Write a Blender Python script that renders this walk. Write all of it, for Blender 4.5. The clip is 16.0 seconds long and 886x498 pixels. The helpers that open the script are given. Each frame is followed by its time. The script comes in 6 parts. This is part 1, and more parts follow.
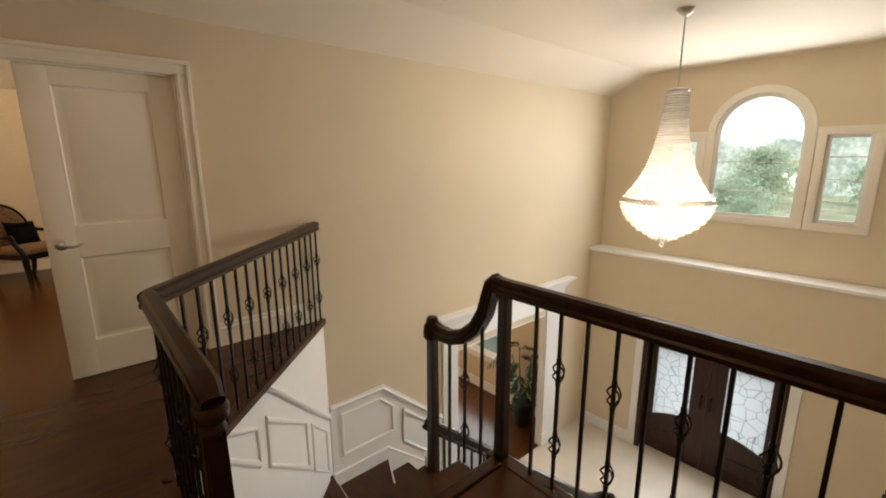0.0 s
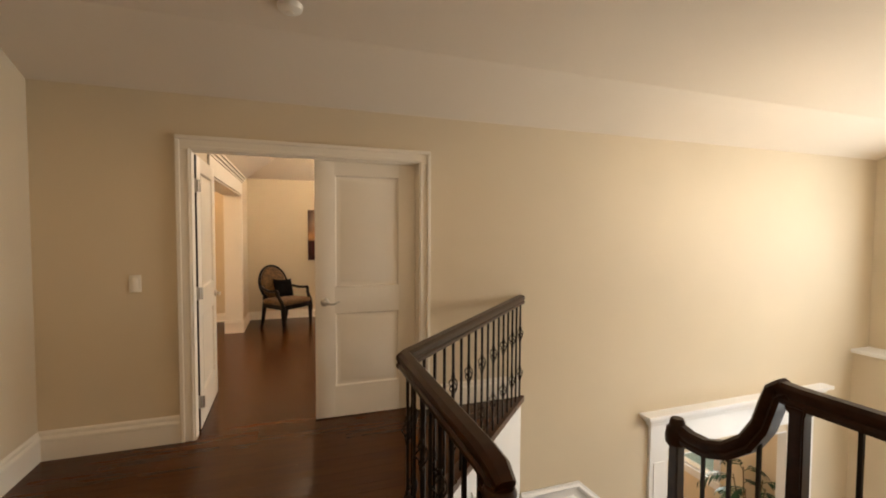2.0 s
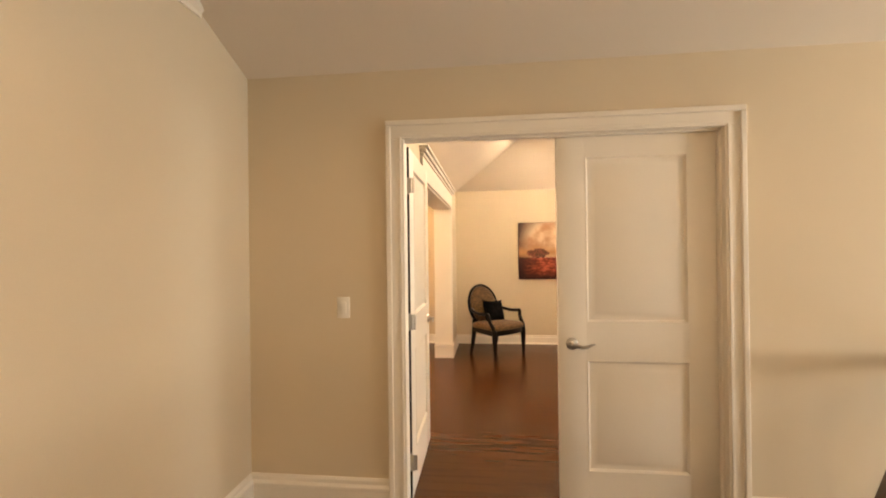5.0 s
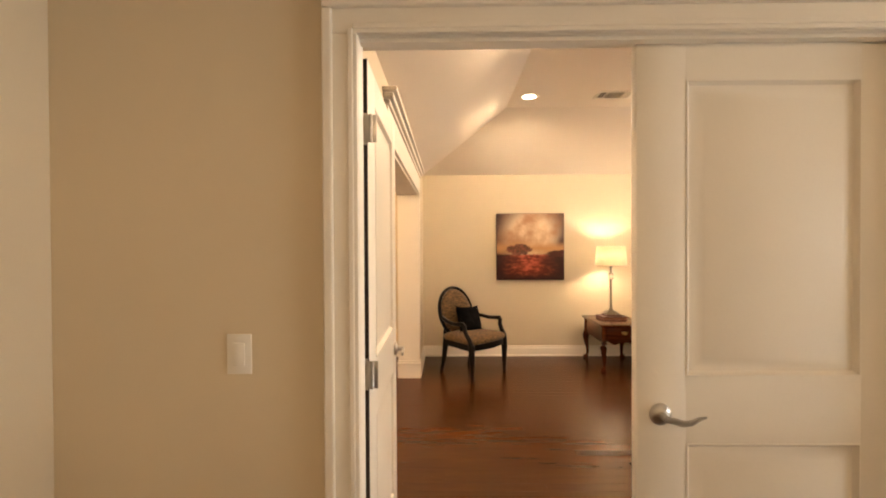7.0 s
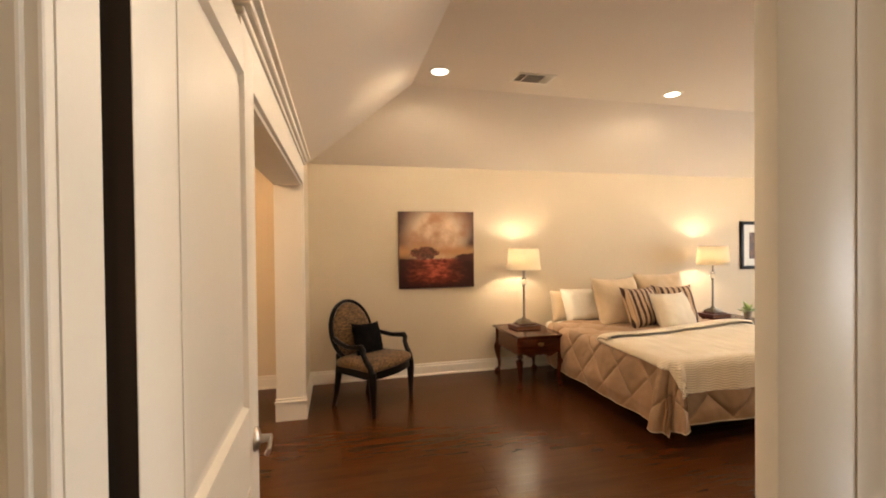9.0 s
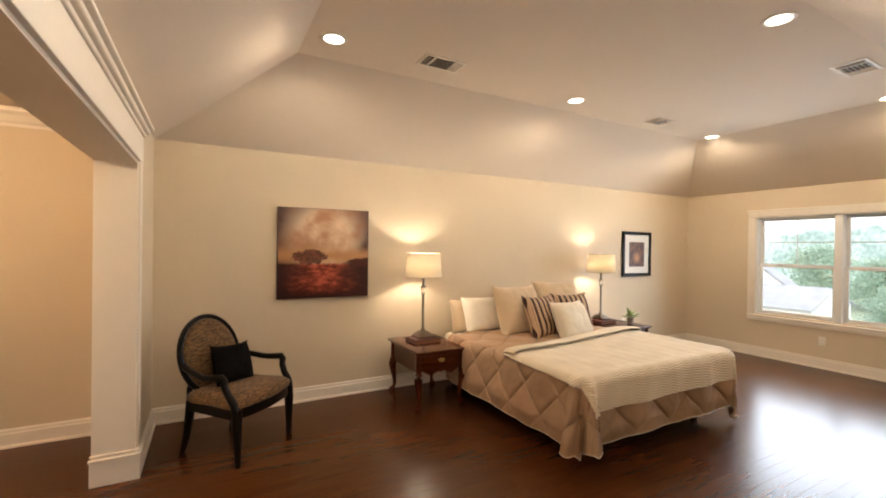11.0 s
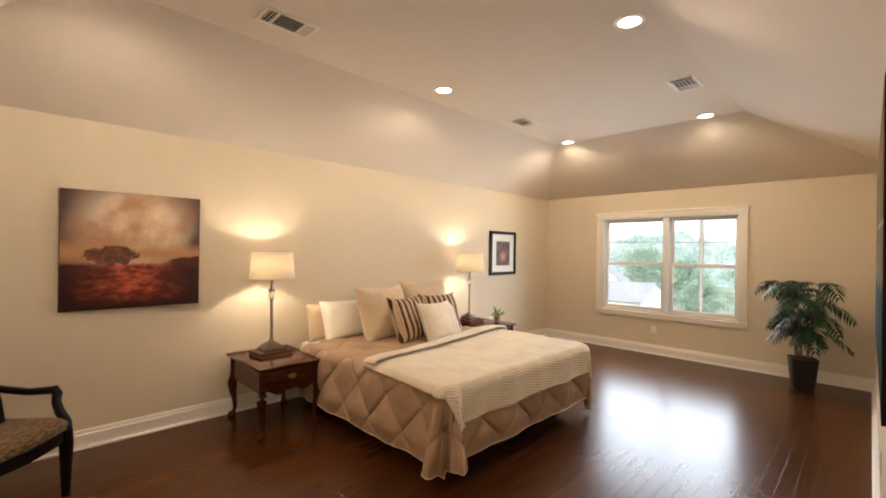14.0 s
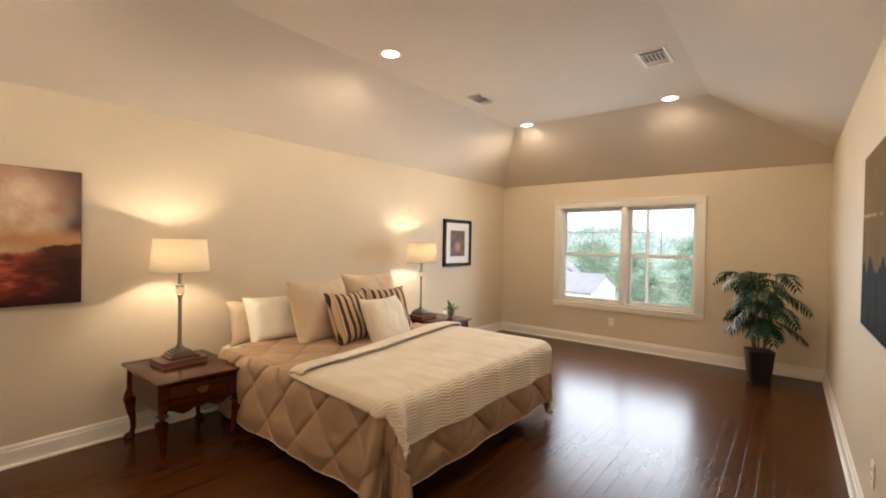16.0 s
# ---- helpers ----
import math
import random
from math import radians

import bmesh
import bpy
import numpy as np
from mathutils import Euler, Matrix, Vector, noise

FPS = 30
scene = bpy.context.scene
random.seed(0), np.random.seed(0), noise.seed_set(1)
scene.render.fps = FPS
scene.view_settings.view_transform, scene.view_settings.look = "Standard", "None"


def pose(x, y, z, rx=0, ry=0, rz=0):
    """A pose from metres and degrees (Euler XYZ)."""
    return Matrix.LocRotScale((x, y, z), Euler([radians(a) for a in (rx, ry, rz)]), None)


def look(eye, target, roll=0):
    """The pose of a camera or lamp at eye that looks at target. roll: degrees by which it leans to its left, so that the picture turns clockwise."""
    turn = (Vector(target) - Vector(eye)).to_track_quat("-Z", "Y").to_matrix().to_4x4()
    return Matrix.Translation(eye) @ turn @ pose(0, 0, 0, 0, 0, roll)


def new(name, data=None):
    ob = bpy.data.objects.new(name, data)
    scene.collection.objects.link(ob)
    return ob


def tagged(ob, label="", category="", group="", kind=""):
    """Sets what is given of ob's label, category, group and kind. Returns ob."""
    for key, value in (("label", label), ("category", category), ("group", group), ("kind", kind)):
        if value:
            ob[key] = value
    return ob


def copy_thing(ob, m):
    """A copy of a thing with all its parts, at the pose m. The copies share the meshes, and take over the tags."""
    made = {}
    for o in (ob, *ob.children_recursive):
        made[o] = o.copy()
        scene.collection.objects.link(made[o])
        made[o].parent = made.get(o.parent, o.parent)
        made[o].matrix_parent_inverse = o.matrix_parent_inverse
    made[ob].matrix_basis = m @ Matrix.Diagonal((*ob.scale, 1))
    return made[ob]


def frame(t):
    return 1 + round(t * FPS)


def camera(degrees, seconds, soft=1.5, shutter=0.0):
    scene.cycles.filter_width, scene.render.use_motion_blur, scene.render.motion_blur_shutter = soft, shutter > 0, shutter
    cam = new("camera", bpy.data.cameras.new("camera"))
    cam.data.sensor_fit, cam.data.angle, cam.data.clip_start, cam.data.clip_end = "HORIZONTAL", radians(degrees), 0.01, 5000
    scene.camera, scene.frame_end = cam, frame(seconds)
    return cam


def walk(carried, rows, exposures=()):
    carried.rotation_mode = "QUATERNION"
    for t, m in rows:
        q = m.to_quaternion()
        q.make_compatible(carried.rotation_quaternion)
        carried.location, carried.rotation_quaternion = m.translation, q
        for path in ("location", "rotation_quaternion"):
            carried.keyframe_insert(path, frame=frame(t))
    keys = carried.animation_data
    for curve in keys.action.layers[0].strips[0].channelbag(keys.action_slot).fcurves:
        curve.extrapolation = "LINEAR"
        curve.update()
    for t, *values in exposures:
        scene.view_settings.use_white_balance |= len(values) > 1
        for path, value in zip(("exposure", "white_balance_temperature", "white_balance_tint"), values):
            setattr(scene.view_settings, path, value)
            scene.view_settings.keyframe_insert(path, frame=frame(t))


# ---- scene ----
cam = camera(92.0, 16.0, soft=1.9)
PATH = [
    (0, (0.098, 0.071, 1.464), (1.389, 1.541, 1.048), -0.2),
    (0.5, (0.045, 0.11, 1.474), (1.212, 1.697, 1.129), -0.4),
    (1, (-0.024, 0.155, 1.482), (0.997, 1.856, 1.229), -0.5),
    (1.5, (-0.095, 0.21, 1.494), (0.759, 2.011, 1.33), -0.2),
    (2, (-0.173, 0.276, 1.483), (0.478, 2.165, 1.399), 0.3),
    (2.5, (-0.222, 0.359, 1.475), (0.183, 2.318, 1.456), 1.0),
    (3, (-0.256, 0.497, 1.455), (-0.09, 2.49, 1.466), 1.0),
    (3.5, (-0.29, 0.661, 1.423), (-0.289, 2.661, 1.434), 0.3),
    (4, (-0.339, 0.867, 1.432), (-0.474, 2.862, 1.433), -0.0),
    (4.5, (-0.374, 1.104, 1.446), (-0.582, 3.094, 1.442), -0.4),
    (4.7, (-0.374, 1.21, 1.438), (-0.599, 3.197, 1.444), -0.7),
    (6.8, (-0.577, 2.32, 1.411), (-0.645, 4.319, 1.399), -0.4),
    (7, (-0.59, 2.425, 1.431), (-0.615, 4.424, 1.412), -0.3),
    (7.5, (-0.615, 2.658, 1.428), (-0.511, 4.655, 1.41), -0.4),
    (8, (-0.613, 2.873, 1.414), (-0.396, 4.861, 1.408), -0.4),
    (8.5, (-0.626, 3.07, 1.428), (-0.282, 5.04, 1.417), -0.6),
    (9, (-0.625, 3.236, 1.463), (-0.146, 5.178, 1.441), -0.6),
    (11.3, (-0.496, 3.767, 1.478), (0.511, 5.495, 1.472), 0.6),
    (11.5, (-0.478, 3.761, 1.482), (0.559, 5.472, 1.476), 0.5),
    (12, (-0.434, 3.813, 1.475), (0.717, 5.449, 1.465), 0.8),
    (12.5, (-0.38, 3.842, 1.464), (0.86, 5.411, 1.457), 0.8),
    (13, (-0.325, 3.895, 1.461), (0.983, 5.407, 1.455), 0.9),
    (13.5, (-0.257, 3.937, 1.447), (1.102, 5.404, 1.451), 0.8),
    (14, (-0.183, 3.996, 1.437), (1.231, 5.411, 1.443), 0.8),
    (14.5, (-0.095, 4.068, 1.43), (1.385, 5.413, 1.433), 0.7),
    (15, (-0.014, 4.147, 1.422), (1.508, 5.444, 1.42), 0.7),
    (15.5, (0.09, 4.221, 1.41), (1.647, 5.476, 1.397), 0.8),
    (16, (0.198, 4.275, 1.41), (1.751, 5.535, 1.38), 1.0),
]
walk(cam, [(t, look(eye, target, roll)) for t, eye, target, roll in PATH],
     [(0.0, -0.02, 6950, 10), (1.0, 0.02, 7050, 10), (2.0, 0.32, 7100, 11), (3.0, 0.64, 7400, 12), (4.5, 1.02, 7400, 12), (7.0, 0.84, 7300, 12), (8.0, 0.80, 7100, 12), (9.0, 0.38, 6750, 11), (11.5, 0.30, 6100, 10), (13.0, 0.30, 6050, 10), (14.5, 0.20, 6100, 10), (16.0, 0.12, 6100, 10)])

# ---------------------------------------------------------------- light
WORLD = bpy.data.worlds.new("sky_world")
scene.world = WORLD
WORLD.use_nodes = True
wn = WORLD.node_tree
sky = wn.nodes.new("ShaderNodeTexSky")
sky.sky_type = "NISHITA"
sky.sun_disc = False
sky.sun_elevation, sky.sun_rotation = radians(34), radians(248)
sky.air_density, sky.dust_density = 1.0, 3.0
wn.links.new(sky.outputs[0], wn.nodes["Background"].inputs[0])
wn.nodes["Background"].inputs[1].default_value = 0.15

WARM = (1.0, 0.68, 0.40)
SOFT = (1.0, 0.79, 0.56)


def sun_lamp():
    d = bpy.data.lights.new("sun", "SUN")
    d.energy, d.angle, d.color = 5.0, radians(8), (1.0, 0.95, 0.88)
    ob = new("sun", d)
    ob.matrix_world = look((-30, -12, 22), (0, 0, 0))


def window_light(name, x, y, z, w, h, power, spread=175, fall=0.1):
    d = bpy.data.lights.new(name, "AREA")
    d.shape, d.size, d.size_y, d.energy, d.color = "RECTANGLE", w, h, power, (0.86, 0.93, 1.0)
    d.spread = radians(spread)
    ob = new(name, d)
    ob.matrix_world = look((x, y, z), (x - 5, y, z - fall))


def spot(name, x, y, z, power, color=WARM):
    d = bpy.data.lights.new(name, "SPOT")
    d.energy, d.spot_size, d.spot_blend, d.shadow_soft_size, d.color = power, radians(174), 0.30, 0.07, color
    ob = new(name, d)
    ob.location = (x, y, z)


def bulb(name, x, y, z, power, size=0.04, color=WARM):
    d = bpy.data.lights.new(name, "POINT")
    d.energy, d.shadow_soft_size, d.color = power, size, color
    ob = new(name, d)
    ob.location = (x, y, z)


# can lights of the bedroom: x, y
CANS = [(0.23, 6.75), (2.60, 6.80), (5.08, 6.90), (0.23, 5.10), (2.58, 5.10), (5.03, 5.26)]
BED_CEIL, BED_TOP = 2.92, 2.31
HALL_CEIL, HALL_TOP = 2.66, 2.40
# added lights on the hall ceiling, out of view: x, y
HALL_FILL_CANS = [(-0.15, 1.05), (-0.15, -1.3)]
CHAND = (4.15, 1.64)
LAMP_A, LAMP_B = (1.38, 7.66), (3.94, 7.66)
sun_lamp()
window_light("window_daylight", 6.20, 6.05, 1.27, 1.7, 1.3, 38, 140, 0.6)
window_light("foyer_daylight", 6.74, 1.64, 1.4, 2.0, 1.4, 76)
window_light("study_daylight", 5.86, 5.95, -1.54, 1.8, 1.5, 60)
window_light("door_daylight", 6.46, 1.75, -1.75, 1.3, 1.0, 34)
for cx, cy in CANS:
    spot("can_bulb", cx, cy, BED_CEIL - 0.06, 28, SOFT)
for lx, ly in (LAMP_A, LAMP_B):
    bulb("lamp_bulb", lx, ly, 1.30, 15.5, 0.03, (1.0, 0.80, 0.57))
bulb("chandelier_bulb", CHAND[0], CHAND[1], 1.07, 68, 0.10, (1.0, 0.90, 0.76))
# unseen fill spots that brighten the hall
for cx, cy in HALL_FILL_CANS:
    spot("hall_fill_spot", cx, cy, HALL_CEIL - 0.05, 24)
# added fill lamp without a fitting, brightens the side passage
bulb("passage_fill", -2.2, 6.4, 2.2, 45)
# another added fill with no fixture, lifts the study below
bulb("study_fill", 4.3, 6.6, -0.8, 40)

# ---------------------------------------------------------------- materials


def mat(name, base, rough=0.5, metal=0.0, var=0.06, scale=4.0, fine=60.0, bump=0.05, coat=0.0, emit=None, spec=0.5):
    """A painted or plain surface with stains at two scales and a fine relief."""
    m = bpy.data.materials.new(name)
    m.use_nodes = True
    n, l = m.node_tree.nodes, m.node_tree.links
    b = n["Principled BSDF"]
    tc = n.new("ShaderNodeTexCoord")
    n1, n2 = n.new("ShaderNodeTexNoise"), n.new("ShaderNodeTexNoise")
    n1.inputs["Scale"].default_value, n2.inputs["Scale"].default_value = scale, fine
    n1.inputs["Detail"].default_value = 3
    add = n.new("ShaderNodeMath")
    add.operation = "MULTIPLY_ADD"
    add.inputs[1].default_value = 0.4
    l.new(n2.outputs[0], add.inputs[0])
    l.new(n1.outputs[0], add.inputs[2])
    ramp = n.new("ShaderNodeValToRGB")
    lo = [c * (1 - var) for c in base]
    hi = [min(1, c * (1 + var)) for c in base]
    ramp.color_ramp.elements[0].position, ramp.color_ramp.elements[0].color = 0.45, (*lo, 1)
    ramp.color_ramp.elements[1].position, ramp.color_ramp.elements[1].color = 0.95, (*hi, 1)
    for t in (n1, n2):
        l.new(tc.outputs["Object"], t.inputs["Vector"])
    l.new(add.outputs[0], ramp.inputs[0])
    l.new(ramp.outputs[0], b.inputs["Base Color"])
    b.inputs["Roughness"].default_value, b.inputs["Metallic"].default_value = rough, metal
    b.inputs["Coat Weight"].default_value = coat
    b.inputs["Specular IOR Level"].default_value = spec
    if bump:
        bp = n.new("ShaderNodeBump")
        bp.inputs["Strength"].default_value, bp.inputs["Distance"].default_value = bump, 0.01
        l.new(n2.outputs[0], bp.inputs["Height"])
        l.new(bp.outputs[0], b.inputs["Normal"])
    if emit:
        b.inputs["Emission Color"].default_value, b.inputs["Emission Strength"].default_value = (*emit[:3], 1), emit[3]
    return m


def wood(name, dark, light, rough=0.3, along="X", scale=3.0, coat=0.0, island=False, piece=0.0, stretch=9.0, spec=0.35, relief=0.05):
    """Stained wood with grain along one axis; each piece may take a tone of its own."""
    m = bpy.data.materials.new(name)
    m.use_nodes = True
    n, l = m.node_tree.nodes, m.node_tree.links
    b = n["Principled BSDF"]
    tc, mp = n.new("ShaderNodeTexCoord"), n.new("ShaderNodeMapping")
    l.new(tc.outputs["Object"], mp.inputs[0])
    k = {"X": (1, stretch, stretch), "Y": (stretch, 1, stretch), "Z": (stretch, stretch, 1)}[along]
    mp.inputs["Scale"].default_value = k
    n1, n2 = n.new("ShaderNodeTexNoise"), n.new("ShaderNodeTexNoise")
    n1.noise_dimensions = "4D"
    n1.inputs["Scale"].default_value, n1.inputs["Detail"].default_value = scale, 6
    n1.inputs["Distortion"].default_value = 0.3
    n2.inputs["Scale"].default_value = 1.3
    l.new(mp.outputs[0], n1.inputs["Vector"])
    l.new(tc.outputs["Object"], n2.inputs["Vector"])
    mix = n.new("ShaderNodeMath")
    mix.operation = "MULTIPLY_ADD"
    mix.inputs[1].default_value = 0.5
    l.new(n2.outputs[0], mix.inputs[0])
    l.new(n1.outputs[0], mix.inputs[2])
    fac = mix.outputs[0]
    if piece:
        src = n.new("ShaderNodeNewGeometry").outputs["Random Per Island"] if island else n.new("ShaderNodeObjectInfo").outputs["Random"]
        ad = n.new("ShaderNodeMath")
        ad.operation = "MULTIPLY_ADD"
        ad.inputs[1].default_value = piece
        l.new(src, ad.inputs[0])
        l.new(fac, ad.inputs[2])
        fac = ad.outputs[0]
        mw = n.new("ShaderNodeMath")
        mw.operation = "MULTIPLY"
        mw.inputs[1].default_value = 40
        l.new(src, mw.inputs[0])
        l.new(mw.outputs[0], n1.inputs["W"])
    ramp = n.new("ShaderNodeValToRGB")
    ramp.color_ramp.elements[0].position, ramp.color_ramp.elements[0].color = 0.37, (*dark, 1)
    ramp.color_ramp.elements[1].color = (*light, 1)
    ramp.color_ramp.elements[1].position = min(1.0, 0.9 + piece * 0.3)
    l.new(fac, ramp.inputs[0])
    l.new(ramp.outputs[0], b.inputs["Base Color"])
    rr = n.new("ShaderNodeMapRange")
    rr.inputs["To Min"].default_value, rr.inputs["To Max"].default_value = rough * 0.9, rough * 1.12
    l.new(n1.outputs[0], rr.inputs[0])
    l.new(rr.outputs[0], b.inputs["Roughness"])
    b.inputs["Coat Weight"].default_value, b.inputs["Coat Roughness"].default_value = coat, 0.12
    bp = n.new("ShaderNodeBump")
    b.inputs["Specular IOR Level"].default_value = spec
    bp.inputs["Strength"].default_value, bp.inputs["Distance"].default_value = relief, 0.003
    l.new(n1.outputs[0], bp.inputs["Height"])
    l.new(bp.outputs[0], b.inputs["Normal"])
    return m


M_WALL = mat("wall_paint", (0.67, 0.565, 0.41), 0.65, var=0.03, scale=1.2, fine=220, bump=0.04)
M_CEIL = mat("ceiling_paint", (0.75, 0.66, 0.55), 0.85, var=0.025, scale=1.0, fine=180, bump=0.04)
M_TRIM = mat("trim_paint", (0.82, 0.76, 0.66), 0.45, var=0.02, scale=3, fine=90, bump=0.015)
M_WHITE = mat("white_panel_paint", (0.83, 0.82, 0.80), 0.4, var=0.02, scale=3, fine=90, bump=0.015)
M_SASH = mat("window_paint", (0.82, 0.82, 0.80), 0.35, var=0.02)
M_FLOOR = wood("floor_boards", (0.042, 0.0132, 0.0034), (0.078, 0.0252, 0.0066), 0.25, "X", 3.0, piece=0.16, relief=0.012, spec=0.25)
M_FLOORJ = wood("joined_boards", (0.042, 0.0132, 0.0034), (0.078, 0.0252, 0.0066), 0.25, "X", 3.0, piece=0.16, relief=0.012, island=True, spec=0.25)
M_UNDER = mat("floor_joint", (0.010, 0.005, 0.003), 0.6)
M_RAIL = wood("rail_wood", (0.006, 0.0025, 0.0012), (0.034, 0.0130, 0.0055), 0.30, "X", 3, spec=0.22)
M_IRON = mat("wrought_iron", (0.018, 0.013, 0.010), 0.45, 0.6, var=0.2)
M_TILE = mat("foyer_tile", (0.66, 0.60, 0.52), 0.25, var=0.08, scale=2)
M_CHROME = mat("brushed_nickel", (0.55, 0.52, 0.48), 0.28, 1.0, var=0.05, bump=0.0)
M_LAMPMETAL = mat("aged_nickel", (0.30, 0.26, 0.21), 0.3, 1.0, var=0.08, bump=0.0)
M_PLATE = mat("switch_plastic", (0.80, 0.76, 0.68), 0.35, var=0.01, bump=0)
M_BLACKWOOD = wood("ebonised_wood", (0.002, 0.0016, 0.0012), (0.007, 0.0046, 0.003), 0.30, "Z", 3, spec=0.14)
M_CHERRY = wood("cherry_wood", (0.014, 0.0030, 0.0009), (0.078, 0.0165, 0.0048), 0.20, "X", 3, coat=0.12, spec=0.25)
M_GLOW = mat("lamp_lens", (0.9, 0.85, 0.75), 0.4, emit=(1.0, 0.86, 0.66, 9.0), bump=0)


def glass_mat(name, rough=0.0, tint=(1, 1, 1)):
    m = bpy.data.materials.new(name)
    m.use_nodes = True
    b = m.node_tree.nodes["Principled BSDF"]
    b.inputs["Base Color"].default_value = (*tint, 1)
    b.inputs["Transmission Weight"].default_value, b.inputs["Roughness"].default_value, b.inputs["IOR"].default_value = 1.0, rough, 1.45
    return m


M_GLASS = glass_mat("window_glass")

# ---------------------------------------------------------------- mesh tools


def mesh_ob(name, bm, material, parent=None, label="", smooth=None):
    me = bpy.data.meshes.new(name)
    bm.normal_update()
    bm.to_mesh(me)
    bm.free()
    if smooth is not None:
        for p in me.polygons:
            p.use_smooth = True
        me.set_sharp_from_angle(angle=radians(smooth))
    me.materials.append(material)
    ob = new(name, me)
    if parent is not None:
        ob.parent = parent
    if label:
        ob["label"] = label
    return ob


def part(name, bm, material, parent, label="", smooth=40):
    return mesh_ob(name, bm, material, parent, label, smooth)


def thing(name, label, category, group="", at=None):
    ob = new(name)
    ob.empty_display_size = 0.1
    if at is not None:
        ob.matrix_world = at
    return tagged(ob, label, category, group)


def structure(name, bm, material, label="", smooth=None):
    return tagged(mesh_ob(name, bm, material, None, "", smooth), label or name.replace("_", " "), name.split("_")[0], "", "structure")


def B():
    return bmesh.new()


def box(bm, x0, x1, y0, y1, z0, z1, bevel=0.0, m=None):
    r = bmesh.ops.create_cube(bm, size=1.0)
    vs = r["verts"]
    for v in vs:
        v.co = Vector((x0 + (v.co.x + 0.5) * (x1 - x0), y0 + (v.co.y + 0.5) * (y1 - y0), z0 + (v.co.z + 0.5) * (z1 - z0)))
    if bevel:
        es = list({e for v in vs for e in v.link_edges})
        out = bmesh.ops.bevel(bm, geom=es, offset=bevel, segments=2, affect="EDGES", profile=0.5)
        vs = list({v for f in out["faces"] for v in f.verts} | {v for v in vs if v.is_valid})
    if m is not None:
        bmesh.ops.transform(bm, matrix=m, verts=vs)
    return vs


def boxb(*a, **k):
    bm = B()
    box(bm, *a, **k)
    return bm


def lathe(bm, prof, seg=20, m=None):
    """Turns a profile of (radius, height) round z."""
    rings = []
    for r, z in prof:
        rings.append([bm.verts.new((r * math.cos(2 * math.pi * i / seg), r * math.sin(2 * math.pi * i / seg), z)) for i in range(seg)])
    for a, b in zip(rings, rings[1:]):
        for i in range(seg):
            bm.faces.new((a[i], a[(i + 1) % seg], b[(i + 1) % seg], b[i]))
    bm.faces.new(list(reversed(rings[0])))
    bm.faces.new(rings[-1])
    if m is not None:
        bmesh.ops.transform(bm, matrix=m, verts=[v for r in rings for v in r])
    return bm


def sweep(bm, pts, prof, closed=False, up=Vector((0, 0, 1)), scale=None):
    """Carries a closed profile of (side, height) along a line of points."""
    pts = [Vector(p) for p in pts]
    rings = []
    for i, p in enumerate(pts):
        if closed:
            a, b = pts[i - 1], pts[(i + 1) % len(pts)]
        else:
            a, b = pts[max(i - 1, 0)], pts[min(i + 1, len(pts) - 1)]
        d = (b - a).normalized()
        u = up if abs(d.dot(up)) < 0.98 else Vector((0, 1, 0))
        side = d.cross(u).normalized()
        top = side.cross(d).normalized()
        k = 1.0
        if 0 < i < len(pts) - 1 or closed:
            d0, d1 = (p - a).normalized(), (b - p).normalized()
            k = 1.0 / max(0.5, math.sqrt(max(0.01, (1 + d0.dot(d1)) / 2)))
        s = scale[i] if scale else 1.0
        rings.append([bm.verts.new(p + side * (q[0] * k * s) + top * (q[1] * s)) for q in prof])
    n = len(prof)
    pairs = list(zip(rings, rings[1:])) + ([(rings[-1], rings[0])] if closed else [])
    for a, b in pairs:
        for i in range(n):
            bm.faces.new((a[i], b[i], b[(i + 1) % n], a[(i + 1) % n]))
    if not closed:
        bm.faces.new(rings[0])
        bm.faces.new(list(reversed(rings[-1])))
    bmesh.ops.recalc_face_normals(bm, faces=bm.faces)
    return bm


def rod(r, n=8):
    return [(r * math.cos(2 * math.pi * i / n), r * math.sin(2 * math.pi * i / n)) for i in range(n)]


def slab(bm, pts, z0, z1):
    """An upright prism over a polygon in plan."""
    a = [bm.verts.new((x, y, z0)) for x, y in pts]
    b = [bm.verts.new((x, y, z1)) for x, y in pts]
    n = len(pts)
    bm.faces.new(list(reversed(a)))
    bm.faces.new(b)
    for i in range(n):
        bm.faces.new((a[i], a[(i + 1) % n], b[(i + 1) % n], b[i]))
    bmesh.ops.recalc_face_normals(bm, faces=bm.faces)
    return bm


def prism_xz(bm, pts, y0, y1):
    """A prism over a polygon in the x, z plane."""
    a = [bm.verts.new((x, y0, z)) for x, z in pts]
    b = [bm.verts.new((x, y1, z)) for x, z in pts]
    n = len(pts)
    bm.faces.new(a)
    bm.faces.new(list(reversed(b)))
    for i in range(n):
        bm.faces.new((a[i], a[(i + 1) % n], b[(i + 1) % n], b[i]))
    bmesh.ops.recalc_face_normals(bm, faces=bm.faces)
    return bm


def wall_x(bm, x0, x1, y0, y1, z0, z1, holes=()):
    """A wall along x with holes (x0, x1, z0, z1)."""
    cuts = sorted({x0, x1, *[h[0] for h in holes], *[h[1] for h in holes]})
    for a, b in zip(cuts, cuts[1:]):
        hs = sorted([(h[2], h[3]) for h in holes if h[0] <= a + 1e-6 and h[1] >= b - 1e-6])
        z = z0
        for h0, h1 in hs:
            if h0 > z:
                box(bm, a, b, y0, y1, z, h0)
            z = h1
        if z < z1:
            box(bm, a, b, y0, y1, z, z1)
    return bm


